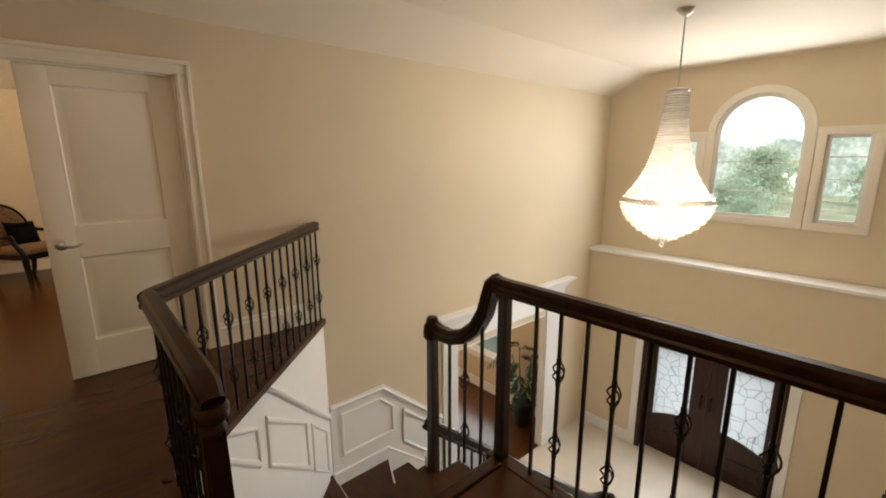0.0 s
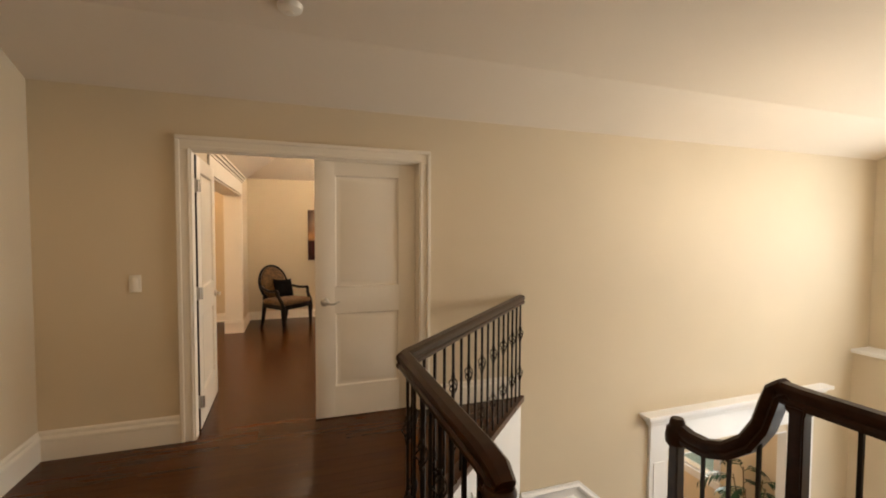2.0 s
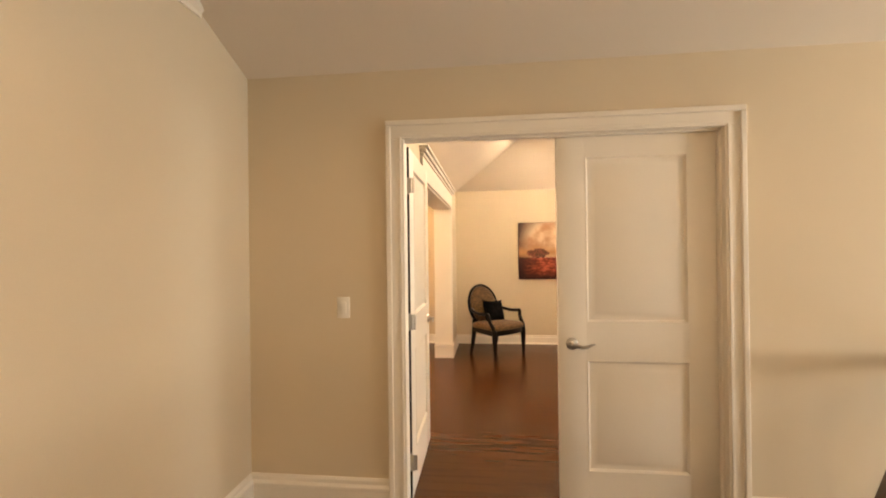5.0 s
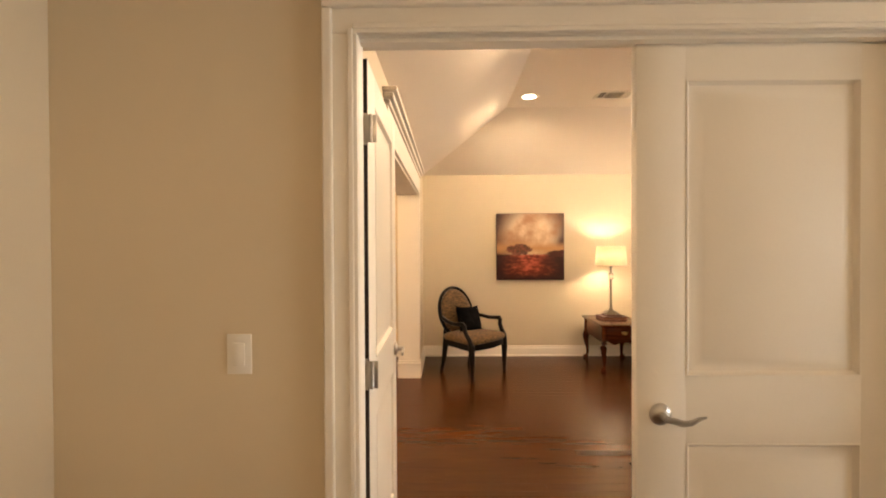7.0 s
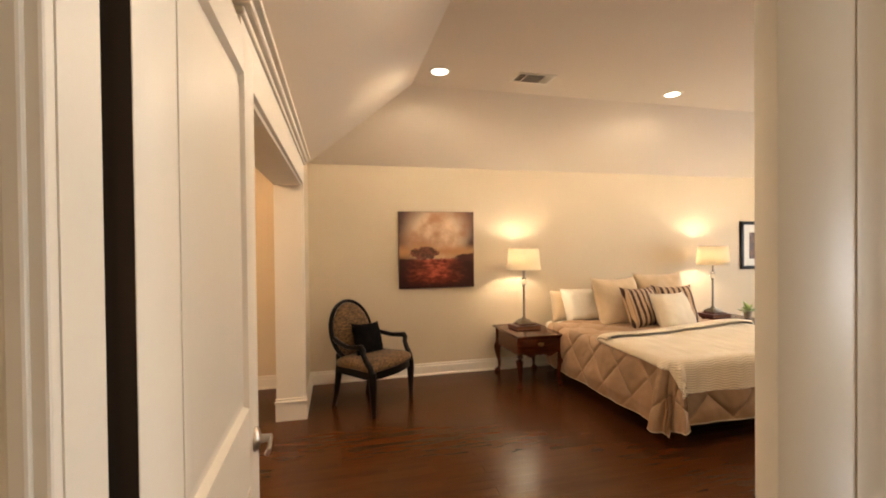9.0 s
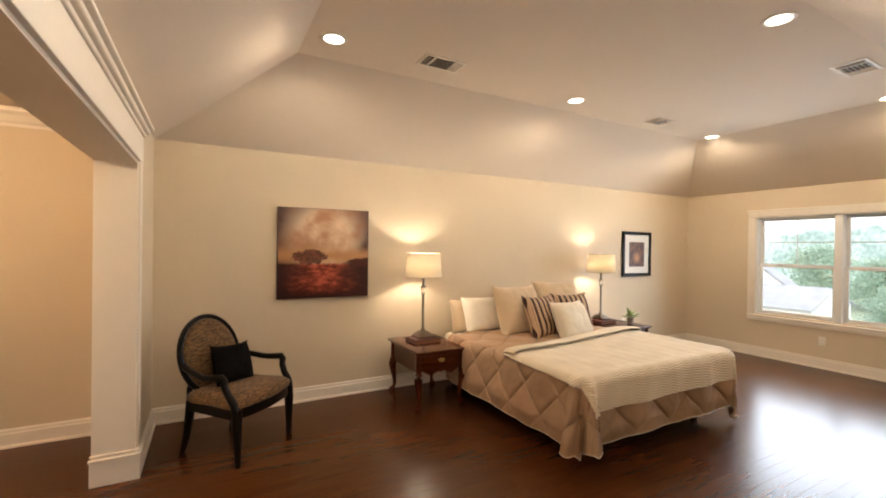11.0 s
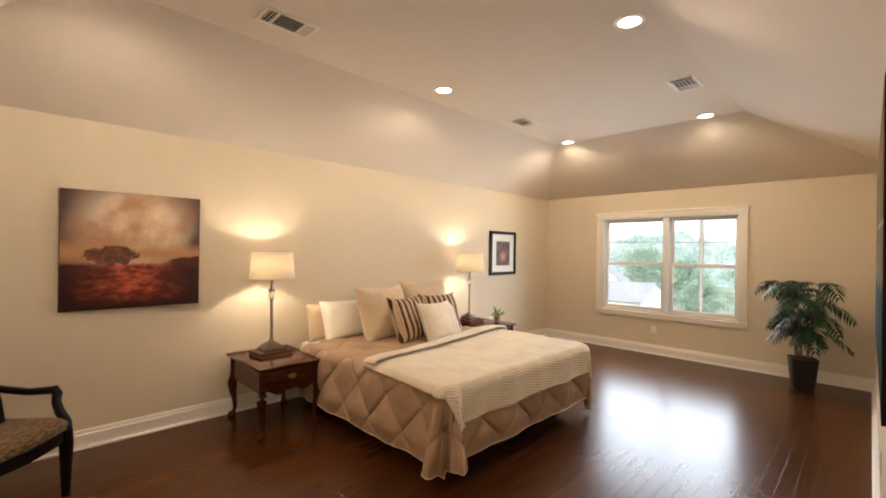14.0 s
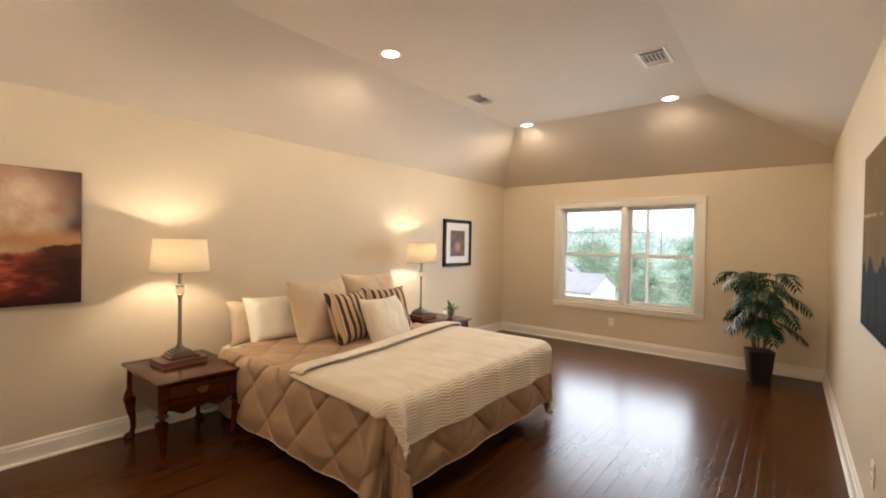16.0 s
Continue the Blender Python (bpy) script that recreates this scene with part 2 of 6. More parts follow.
def wall_y(bm, x0, x1, y0, y1, z0, z1, holes=()):
    """A wall along y with holes (y0, y1, z0, z1)."""
    cuts = sorted({y0, y1, *[h[0] for h in holes], *[h[1] for h in holes]})
    for a, b in zip(cuts, cuts[1:]):
        hs = sorted([(h[2], h[3]) for h in holes if h[0] <= a + 1e-6 and h[1] >= b - 1e-6])
        z = z0
        for h0, h1 in hs:
            if h0 > z:
                box(bm, x0, x1, a, b, z, h0)
            z = h1
        if z < z1:
            box(bm, x0, x1, a, b, z, z1)
    return bm


# ---------------------------------------------------------------- the shell
HX, HY = -1.74, 3.65            # hall: side wall, door wall
DY = 3.735                      # door wall, bedroom face
BX0, BX1, BY = -0.92, 6.27, 7.93  # bedroom: opening wall, window wall, bed wall
FX, FL = 6.80, 6.48             # foyer: upper and lower front wall
SF = 5.90                       # front wall of the study
DC = 1.75                       # middle of the front door
LOW = -3.10                     # foyer floor
SX = 1.56                       # edge of the landing, along the rail
DW = 3.95                       # the same wall where it is thicker, past the doorway
DOOR = (-0.865, 0.795, 2.05)      # doorway: x from, to, height
OPEN = (4.72, 7.03, 1.99)       # bedroom's side opening: y from, to, height
WIN = (5.17, 6.94, 0.60, 1.95)  # bedroom window
STUDY = (3.46, 5.32, LOW, -0.86)  # opening to the study below

# floors
structure("floor_bedroom_base", boxb(BX0 - 2.2, BX1 + 0.15, DY, BY + 0.1, -0.25, -0.018), M_UNDER, "dark joints under wooden floor")
bm = B()
slab(bm, [(HX - 0.1, -3.1), (SX, -3.1), (SX, 1.30), (0.30, 1.30), (0.30, 2.21), (1.74, HY), (1.74, HY + 0.02), (HX - 0.1, HY + 0.02)], -0.28, -0.018)
structure("floor_hall_base", bm, M_UNDER, "dark joints under wooden landing floor")
structure("floor_foyer", boxb(SX - 1.4, FX + 0.2, -3.1, HY, LOW - 0.2, LOW), M_TILE, "cream polished stone tile foyer floor")
structure("floor_study", boxb(SX, 6.07, HY + 0.001, 8.0, LOW - 0.2, LOW + 0.002), M_FLOOR, "dark wooden study floor")

# walls
bm = B()
wall_x(bm, HX - 0.15, FX + 0.2, HY, DY, LOW, 3.0, [(DOOR[0], DOOR[1], -0.018, DOOR[2]), STUDY])
box(bm, 1.20, BX1 + 0.18, DY, DW, -0.25, 3.0)
structure("wall_door", bm, M_WALL, "beige painted wall with doorway")
structure("wall_hall_side", boxb(HX - 0.15, HX, -3.1, HY - 0.001, -0.28, 3.0), M_WALL, "beige painted hall wall")
structure("wall_hall_back", boxb(HX - 0.15, FX + 0.2, -3.25, -3.1, LOW, 3.0), M_WALL, "beige painted back wall")
FW = [(1.15, 2.13, 0.68, 2.25), (0.56, 0.97, 0.68, 1.72), (2.31, 2.72, 0.68, 1.72)]
structure("wall_bed", boxb(-3.3, BX1 + 0.2, BY, BY + 0.15, -0.25, 3.0), M_WALL, "beige painted wall behind the bed")
bm = B()
wall_y(bm, BX1, BX1 + 0.18, DW + 0.001, BY - 0.001, -0.25, 3.0, [WIN])
structure("wall_window", bm, M_WALL, "beige painted wall with wide window")
bm = B()
wall_y(bm, BX0 - 0.21, BX0, DY + 0.001, BY - 0.001, -0.25, 3.0, [(OPEN[0], OPEN[1], -0.25, OPEN[2])])
structure("wall_opening", bm, M_WALL, "beige wall with cased opening")
structure("wall_closet", boxb(-3.3, -3.15, DY + 0.001, BY - 0.001, -0.25, 3.0), M_WALL, "beige wall of side passage")
structure("ceiling_closet", boxb(-3.15, BX0 - 0.21, DY + 0.001, BY - 0.001, 2.42, 2.52), M_CEIL, "plain ceiling of side passage")
structure("wall_study_back", boxb(SX, FX + 0.2, 8.0, 8.15, LOW, -0.3), M_WALL, "beige study wall")
structure("ceiling_study", boxb(SX - 0.2, FX + 0.2, DY, 8.0, -0.35, -0.26), M_CEIL, "white study ceiling")
structure("wall_study_side", boxb(SX - 0.2, SX, DY, 8.0, LOW, -0.3), M_WALL, "beige study side wall")
bm = B()
wall_y(bm, SF, SF + 0.17, DY, 8.0, LOW, -0.3, [(5.0, 6.9, -2.33, -0.75)])
structure("wall_study_front", bm, M_WALL, "beige study wall with window")
structure("wall_under_landing", boxb(SX - 1.6, SX - 1.4, -3.1, HY, LOW, -0.28), M_WALL, "beige wall under the landing")

# tray ceiling of the bedroom
TX0, TX1, TY0, TY1 = 0.05, 5.12, 4.93, 7.10
bm = B()
lo = [bm.verts.new(p) for p in ((BX0 - 0.02, DY - 0.02, BED_TOP), (BX1 + 0.02, DY - 0.02, BED_TOP), (BX1 + 0.02, BY + 0.02, BED_TOP), (BX0 - 0.02, BY + 0.02, BED_TOP))]
hi = [bm.verts.new(p) for p in ((TX0, TY0, BED_CEIL), (TX1, TY0, BED_CEIL), (TX1, TY1, BED_CEIL), (TX0, TY1, BED_CEIL))]
for i in range(4):
    bm.faces.new((lo[i], lo[(i + 1) % 4], hi[(i + 1) % 4], hi[i]))
bm.faces.new(hi)
bmesh.ops.recalc_face_normals(bm, faces=bm.faces)
bmesh.ops.solidify(bm, geom=bm.faces[:], thickness=-0.06)
structure("ceiling_bedroom", bm, M_CEIL, "warm white tray ceiling with sloped sides")

# hall ceiling: flat with a slope down to the door wall
bm = B()
prof = [(HY + 0.02, HALL_TOP), (HY - 0.62, HALL_CEIL), (-3.12, HALL_CEIL), (-3.12, HALL_CEIL + 0.1), (HY - 0.6, HALL_CEIL + 0.1), (HY + 0.02, HALL_TOP + 0.12)]
a = [bm.verts.new((HX - 0.02, y, z)) for y, z in prof]
b = [bm.verts.new((FX + 0.02, y, z)) for y, z in prof]
bm.faces.new(a)
bm.faces.new(list(reversed(b)))
for i in range(6):
    bm.faces.new((a[i], a[(i + 1) % 6], b[(i + 1) % 6], b[i]))
bmesh.ops.recalc_face_normals(bm, faces=bm.faces)
structure("ceiling_hall", bm, M_CEIL, "warm white hall ceiling with sloped edge")

# front wall of the foyer, thicker below the ledge
bm = B()
wall_y(bm, FX, FX + 0.2, -3.1, HY - 0.001, -0.02, 3.0, FW)
ARCH_Y, ARCH_Z, ARCH_R = 1.64, 1.76, 0.49
for side in (-1, 1):
    pts = [(ARCH_Y + side * ARCH_R, 2.25)] + [(ARCH_Y + side * ARCH_R * math.cos(a), ARCH_Z + ARCH_R * math.sin(a)) for a in [i * math.pi / 24 for i in range(13)]]
    va = [bm.verts.new((FX, y, z)) for y, z in pts]
    vb = [bm.verts.new((FX + 0.2, y, z)) for y, z in pts]
    bm.faces.new(va)
    bm.faces.new(list(reversed(vb)))
    for i in range(len(pts)):
        j = (i + 1) % len(pts)
        bm.faces.new((va[i], va[j], vb[j], vb[i]))
bmesh.ops.recalc_face_normals(bm, faces=bm.faces)
structure("wall_front_upper", bm, M_WALL, "beige upper foyer wall with windows")
bm = B()
wall_y(bm, FL, FX + 0.2, -3.1, HY - 0.001, LOW, -0.021, [(DC - 0.90, DC + 0.90, LOW, -1.13)])
structure("wall_front_lower", bm, M_WALL, "beige lower foyer wall with front door")
structure("trim_ledge", boxb(FL - 0.05, FX - 0.001, -3.1, HY - 0.002, -0.02, 0.03, bevel=0.01), M_WHITE, "white painted ledge cap")

# ---------------------------------------------------------------- trim
BASE_HALL = [(0, 0), (0.020, 0), (0.020, 0.125), (0.026, 0.130), (0.026, 0.145), (0.014, 0.158), (0.014, 0.178), (0.006, 0.190), (0, 0.190)]
BASE_BED = [(0, 0), (0.030, 0), (0.030, 0.012), (0.018, 0.022), (0.018, 0.100), (0.011, 0.108), (0.011, 0.122), (0.004, 0.134), (0, 0.134)]


def baseboard(p, q, prof, mtl=None, name="baseboard", label="white moulded baseboard"):
    """A board along p to q; the room lies to the left of that way."""
    p, q = Vector((*p, 0)), Vector((*q, 0))
    d = (q - p).normalized()
    nrm = Vector((-d.y, d.x, 0))
    bm = B()
    a = [bm.verts.new(p + nrm * u + Vector((0, 0, z))) for u, z in prof]
    b = [bm.verts.new(q + nrm * u + Vector((0, 0, z))) for u, z in prof]
    n = len(prof)
    bm.faces.new(a)
    bm.faces.new(list(reversed(b)))
    for i in range(n):
        bm.faces.new((a[i], b[i], b[(i + 1) % n], a[(i + 1) % n]))
    bmesh.ops.recalc_face_normals(bm, faces=bm.faces)
    return structure(name, bm, mtl or M_TRIM, label)


baseboard((-0.937, HY), (HX, HY), BASE_HALL)
baseboard((HX, HY - 0.02), (HX, -3.1), BASE_HALL)
baseboard((1.72, HY), (0.867, HY), BASE_HALL)
baseboard((BX1, BY), (BX0, BY), BASE_BED)
baseboard((BX1, DW), (BX1, BY - 0.018), BASE_BED)
baseboard((0.88, DY), (1.20, DY), BASE_BED)
baseboard((1.20, DW), (BX1 - 0.018, DW), BASE_BED)
baseboard((BX0, BY - 0.018), (BX0, OPEN[1] + 0.085), BASE_BED)
baseboard((BX0, OPEN[0] - 0.085), (BX0, DY), BASE_BED)
baseboard((BX0 - 0.21, BY), (-3.15, BY), BASE_BED)
baseboard((-3.15, BY - 0.018), (-3.15, DY), BASE_BED)


def casing_x(name, x0, x1, top, yf, out, w=0.094, foot=0.0, sides=(-1, 1)):
    """Casing round a doorway in a wall along x, on the face yf; out is the side it stands proud to."""
    bm = B()

    def bx(a, b, z0, z1, d0, d1, bev=0.003):
        box(bm, a, b, min(yf + out * d0, yf + out * d1), max(yf + out * d0, yf + out * d1), z0, z1, bevel=bev)

    for s, xe in [q for q in ((-1, x0), (1, x1)) if q[0] in sides]:
        a, b = sorted((xe, xe + s * w))
        bx(a, b, foot, top, 0, 0.016)
        a, b = sorted((xe + s * (w - 0.024), xe + s * (w + 0.004)))
        bx(a, b, foot, top + w - 0.026, 0.001, 0.030, 0.005)
        a, b = sorted((xe + s * 0.012, xe + s * 0.028))
        bx(a, b, foot, top + 0.012, 0.010, 0.021, 0.003)
    bx(x0 - w, x1 + w, top + 0.001, top + w, 0, 0.0155)
    bx(x0 - w - 0.004, x1 + w + 0.004, top + w - 0.024, top + w + 0.004, 0.001, 0.031, 0.005)
    bx(x0 - 0.012, x1 + 0.012, top + 0.012, top + 0.028, 0.010, 0.0205, 0.003)
    return structure(name, bm, M_TRIM, "cream painted door casing")


JX0, JX1, JTOP = -0.845, 0.775, 2.030
casing_x("trim_door_casing", JX0, JX1, JTOP, HY, -1)
casing_x("trim_door_casing_inside", JX0, JX1, JTOP, DY, 1, sides=(1,))
bm = B()
box(bm, DOOR[0], JX0, HY + 0.001, HY + 0.068, 0, DOOR[2])
box(bm, JX1, DOOR[1], HY + 0.001, DY - 0.001, 0, DOOR[2])
box(bm, JX0, JX1, HY + 0.001, DY - 0.001, JTOP, DOOR[2])
box(bm, JX1 - 0.011, JX1, HY + 0.018, HY + 0.047, 0, JTOP - 0.001)
box(bm, JX0, JX1, HY + 0.018, HY + 0.047, JTOP - 0.011, JTOP - 0.0005)
structure("trim_door_jamb", bm, M_TRIM, "cream painted door jamb with stops")


def panel_mesh(x0, x1, z0, z1, y0, y1):
    """A raised panel with sloped edges on both faces, lying between y0 and y1."""
    bm = B()
    c = 0.014

    def ring(inset, y):
        return [bm.verts.new(v) for v in ((x0 + inset, y, z0 + inset), (x1 - inset, y, z0 + inset), (x1 - inset, y, z1 - inset), (x0 + inset, y, z1 - inset))]

    for ya, s in ((y0, 1), (y1, -1)):
        r = [ring(0, ya + s * 0.010), ring(0, ya - s * 0.0015), ring(0.004, ya - s * 0.0015), ring(c, ya + s * 0.012), ring(c + 0.008, ya + s * 0.013), ring(c + 0.040, ya + s * 0.003), ring(c + 0.043, ya + s * 0.002)]
        for a, b in zip(r, r[1:]):
            for i in range(4):
                bm.faces.new((a[i], a[(i + 1) % 4], b[(i + 1) % 4], b[i]))
        bm.faces.new(r[-1])
    bmesh.ops.recalc_face_normals(bm, faces=bm.faces)
    return bm


def lever(parent, x, y, z, s, flip):
    """A wave lever on a round rose; s is the side it faces, flip the way it points."""
    bm = B()
    lathe(bm, [(0.0, 0.0), (0.033, 0.0), (0.033, 0.004), (0.027, 0.012), (0.012, 0.016), (0.010, 0.045), (0.0, 0.047)], 20, Matrix.Translation((x, y, z)) @ Matrix.Rotation(radians(90 * s), 4, "X"))
    h = part("lever_handle", bm, M_CHROME, parent, "brushed nickel lever handle")
    bm = B()
    yy = y - s * 0.043
    pts = [(x + flip * u, yy, z + w) for u, w in ((-0.008, 0), (0.02, -0.004), (0.045, -0.012), (0.07, -0.010), (0.092, 0.002), (0.112, 0.006))]
    sweep(bm, pts, [(0.006 * math.cos(a), 0.010 * math.sin(a)) for a in [i * math.pi / 4 for i in range(8)]], scale=[0.8, 1, 1, 0.9, 0.7, 0.4])
    part("grip", bm, M_CHROME, h)


# near-black tone that carries the shade of the hinge gap
M_EDGE = wood("hinge_gap_dark", (0.012, 0.007, 0.004), (0.03, 0.018, 0.010), 0.7, "Z", 3)


def door_leaf(name, m, label, w=0.806, h=2.022, t=0.035):
    """A two-panel door leaf; its hinge edge stands at the pose m and it reaches along +x."""
    d = new(name)
    tagged(d, label, "door", "bedroom double doors", "structure")
    bm = B()
    z0 = 0.008
    st = 0.147
    rails = [(z0, 0.25), (0.836, 1.036), (1.914, h)]
    box(bm, 0.002, st, 0, t, z0, h, bevel=0.002)
    box(bm, w - st, w, 0, t, z0, h, bevel=0.002)
    for a, b in rails:
        box(bm, st - 0.001, w - st + 0.001, 0.0002, t - 0.0002, a, b)
    part("leaf_frame", bm, M_TRIM, d)
    part("panel", panel_mesh(st, w - st, 0.25, 0.836, 0, t), M_TRIM, d)
    part("panel", panel_mesh(st, w - st, 1.036, 1.914, 0, t), M_TRIM, d)
    lever(d, w - 0.07, 0.0, 0.925, 1, -1)
    lever(d, w - 0.07, t, 0.925, -1, -1)
    # thin dark strip whose colour stands for the shade between leaf and jamb
    part("hinge_gap_strip", boxb(0.0006, 0.0025, 0.0015, t - 0.0015, z0 + 0.001, h - 0.001), M_EDGE, d, "dark strip for the shaded hinge gap")
    for hz in (0.22, 1.02, 1.80):
        bm = B()
        lathe(bm, [(0.0, -0.05), (0.0065, -0.05), (0.0065, 0.05), (0.0, 0.05)], 10, Matrix.Translation((-0.001, t + 0.006, hz)))
        box(bm, -0.0005, 0.0018, t - 0.031, t + 0.004, hz - 0.05, hz + 0.05)
        box(bm, -0.0045, -0.0012, -0.028, 0.014, hz - 0.044, hz + 0.044, bevel=0.0015)
        lathe(bm, [(0.0, -0.044), (0.006, -0.044), (0.006, 0.044), (0.0, 0.044)], 10, Matrix.Translation((-0.006, -0.010, hz)))
        part("hinge", bm, M_CHROME, d, "nickel butt hinge")
    d.matrix_world = m
    return d


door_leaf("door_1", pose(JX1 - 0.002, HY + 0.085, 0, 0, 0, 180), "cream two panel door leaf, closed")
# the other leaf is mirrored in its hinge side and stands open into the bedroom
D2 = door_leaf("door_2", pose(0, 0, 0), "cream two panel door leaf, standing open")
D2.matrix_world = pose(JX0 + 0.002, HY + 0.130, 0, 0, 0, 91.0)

# cased opening at the bedroom's side
bm = B()
xf, w = BX0, 0.085
xb = BX0 - 0.21
for s, ye in ((-1, OPEN[0]), (1, OPEN[1])):
    a, b = sorted((ye, ye + s * w))
    box(bm, xf, xf + 0.020, a, b, 0, OPEN[2], bevel=0.003)
    a, b = sorted((ye - s * 0.006, ye + s * (w + 0.006)))
    box(bm, xf - 0.001, xf + 0.030, a, b, 0, 0.15, bevel=0.004)
    box(bm, xf - 0.001, xf + 0.036, a - 0.004, b + 0.004, 0.15, 0.168, bevel=0.005)
    box(bm, xf - 0.001, xf + 0.030, a, b, 0.178, 0.190, bevel=0.004)
    a, b = sorted((ye, ye - s * 0.018))
    box(bm, xb - 0.004, xf + 0.004, a, b, 0, OPEN[2])
    a, b = sorted((ye - s * 0.017, ye - s * 0.030))
    box(bm, xb - 0.012, xf + 0.031, a, b, 0, 0.149, bevel=0.004)
    a, b = sorted((ye - s * 0.0165, ye - s * 0.040))
    box(bm, xb - 0.018, xf + 0.0365, a, b, 0.150, 0.169, bevel=0.006)
    a, b = sorted((ye - s * 0.017, ye - s * 0.030))
    box(bm, xb - 0.012, xf + 0.031, a, b, 0.177, 0.191, bevel=0.005)
box(bm, xb - 0.004, xf + 0.003, OPEN[0] + 0.018, OPEN[1] - 0.018, OPEN[2] - 0.018, OPEN[2] + 0.0005)
box(bm, xf, xf + 0.022, OPEN[0] - w, OPEN[1] + w, OPEN[2], OPEN[2] + 0.17, bevel=0.003)
box(bm, xf, xf + 0.034, OPEN[0] - w - 0.01, OPEN[1] + w + 0.01, OPEN[2] + 0.17, OPEN[2] + 0.195, bevel=0.006)
box(bm, xf, xf + 0.055, OPEN[0] - w - 0.03, OPEN[1] + w + 0.03, OPEN[2] + 0.195, OPEN[2] + 0.225, bevel=0.008)
box(bm, xf, xf + 0.075, OPEN[0] - w - 0.05, OPEN[1] + w + 0.05, OPEN[2] + 0.226, OPEN[2] + 0.245, bevel=0.005)
structure("trim_opening", bm, M_TRIM, "cream cased opening with moulded header")


def crown(name, p, q, z):
    prof = [(0, z), (0, z - 0.12), (0.012, z - 0.12), (0.012, z - 0.10), (0.03, z - 0.085), (0.055, z - 0.045), (0.085, z - 0.025), (0.085, z - 0.008), (0.10, z - 0.008), (0.10, z)]
    return baseboard(p, q, prof, M_TRIM, name, "white crown moulding")


crown("trim_crown_hall", (HX, HY - 0.40), (HX, -3.1), HALL_CEIL)
crown("trim_crown_passage", (BX0 - 0.21, BY), (-3.15, BY), 2.42)

# ---------------------------------------------------------------- bedroom window


def sash(name, y0, y1, z0, z1, x, parent, grid=False):
    bm = B()
    r = 0.038
    box(bm, x, x + 0.03, y0, y0 + r, z0, z1, bevel=0.003)
    box(bm, x, x + 0.03, y1 - r, y1, z0, z1, bevel=0.003)
    box(bm, x + 0.0005, x + 0.0295, y0 + r - 0.001, y1 - r + 0.001, z0, z0 + r, bevel=0.003)
    box(bm, x + 0.0005, x + 0.0295, y0 + r - 0.001, y1 - r + 0.001, z1 - r, z1, bevel=0.003)
    s = part(name, bm, M_SASH, parent)
    if grid:
        bm = B()
        ym, zm = (y0 + y1) / 2, z0 + (z1 - z0) * 0.5
        box(bm, x + 0.010, x + 0.020, y0 + r, y1 - r, zm - 0.006, zm + 0.006)
        box(bm, x + 0.0105, x + 0.0195, ym - 0.005, ym + 0.005, z0 + r, z1 - r)
        part("muntin", bm, M_SASH, s)
    pane = part("pane", boxb(x + 0.013, x + 0.017, y0 + r - 0.003, y1 - r + 0.003, z0 + r - 0.003, z1 - r + 0.003), M_GLASS, s)
    pane.visible_shadow = False
    return s


win = tagged(new("window_1"), "white twin double hung window, shut", "window", "", "structure")
y0, y1, z0, z1 = WIN
bm = B()
c = 0.092
box(bm, BX1 - 0.022, BX1, y0 - c, y0 + 0.006, z0 - 0.02, z1 + 0.001, bevel=0.003)
box(bm, BX1 - 0.022, BX1, y1 - 0.006, y1 + c, z0 - 0.02, z1 + 0.001, bevel=0.003)
box(bm, BX1 - 0.0225, BX1, y0 - c, y1 + c, z1 - 0.006, z1 + c, bevel=0.003)
box(bm, BX1 - 0.032, BX1, y0 - c - 0.012, y1 + c + 0.012, z1 + c - 0.022, z1 + c + 0.006, bevel=0.004)
box(bm, BX1 - 0.022, BX1, y0 - c, y1 + c, z0 - 0.098, z0 - 0.040, bevel=0.003)
part("window_casing", bm, M_TRIM, win)
part("window_sill", boxb(BX1 - 0.034, BX1 + 0.06, y0 - c - 0.004, y1 + c + 0.004, z0 - 0.042, z0 - 0.018, bevel=0.006), M_TRIM, win)
bm = B()
box(bm, BX1 + 0.001, BX1 + 0.17, y0, y0 + 0.02, z0 - 0.018, z1)
box(bm, BX1 + 0.001, BX1 + 0.17, y1 - 0.02, y1, z0 - 0.018, z1)
box(bm, BX1 + 0.002, BX1 + 0.17, y0 + 0.02, y1 - 0.02, z1 - 0.02, z1)
box(bm, BX1 + 0.061, BX1 + 0.17, y0 + 0.02, y1 - 0.02, z0 - 0.018, z0 + 0.015)
box(bm, BX1 - 0.004, BX1 + 0.16, 5.992, 6.070, z0 - 0.012, z1 - 0.02, bevel=0.004)
part("window_frame", bm, M_SASH, win)
for a, b in ((y0 + 0.02, 5.992), (6.070, y1 - 0.02)):
    sash("lower_sash", a, b, z0 + 0.015, 1.29, BX1 + 0.065, win)
    sash("upper_sash", a, b, 1.262, z1 - 0.02, BX1 + 0.098, win, True)
    for k in (0.3, 0.7):
        part("sash_lock", boxb(BX1 + 0.062, BX1 + 0.092, a + k * (b - a) - 0.025, a + k * (b - a) + 0.025, 1.291, 1.306, bevel=0.004), M_SASH, win)


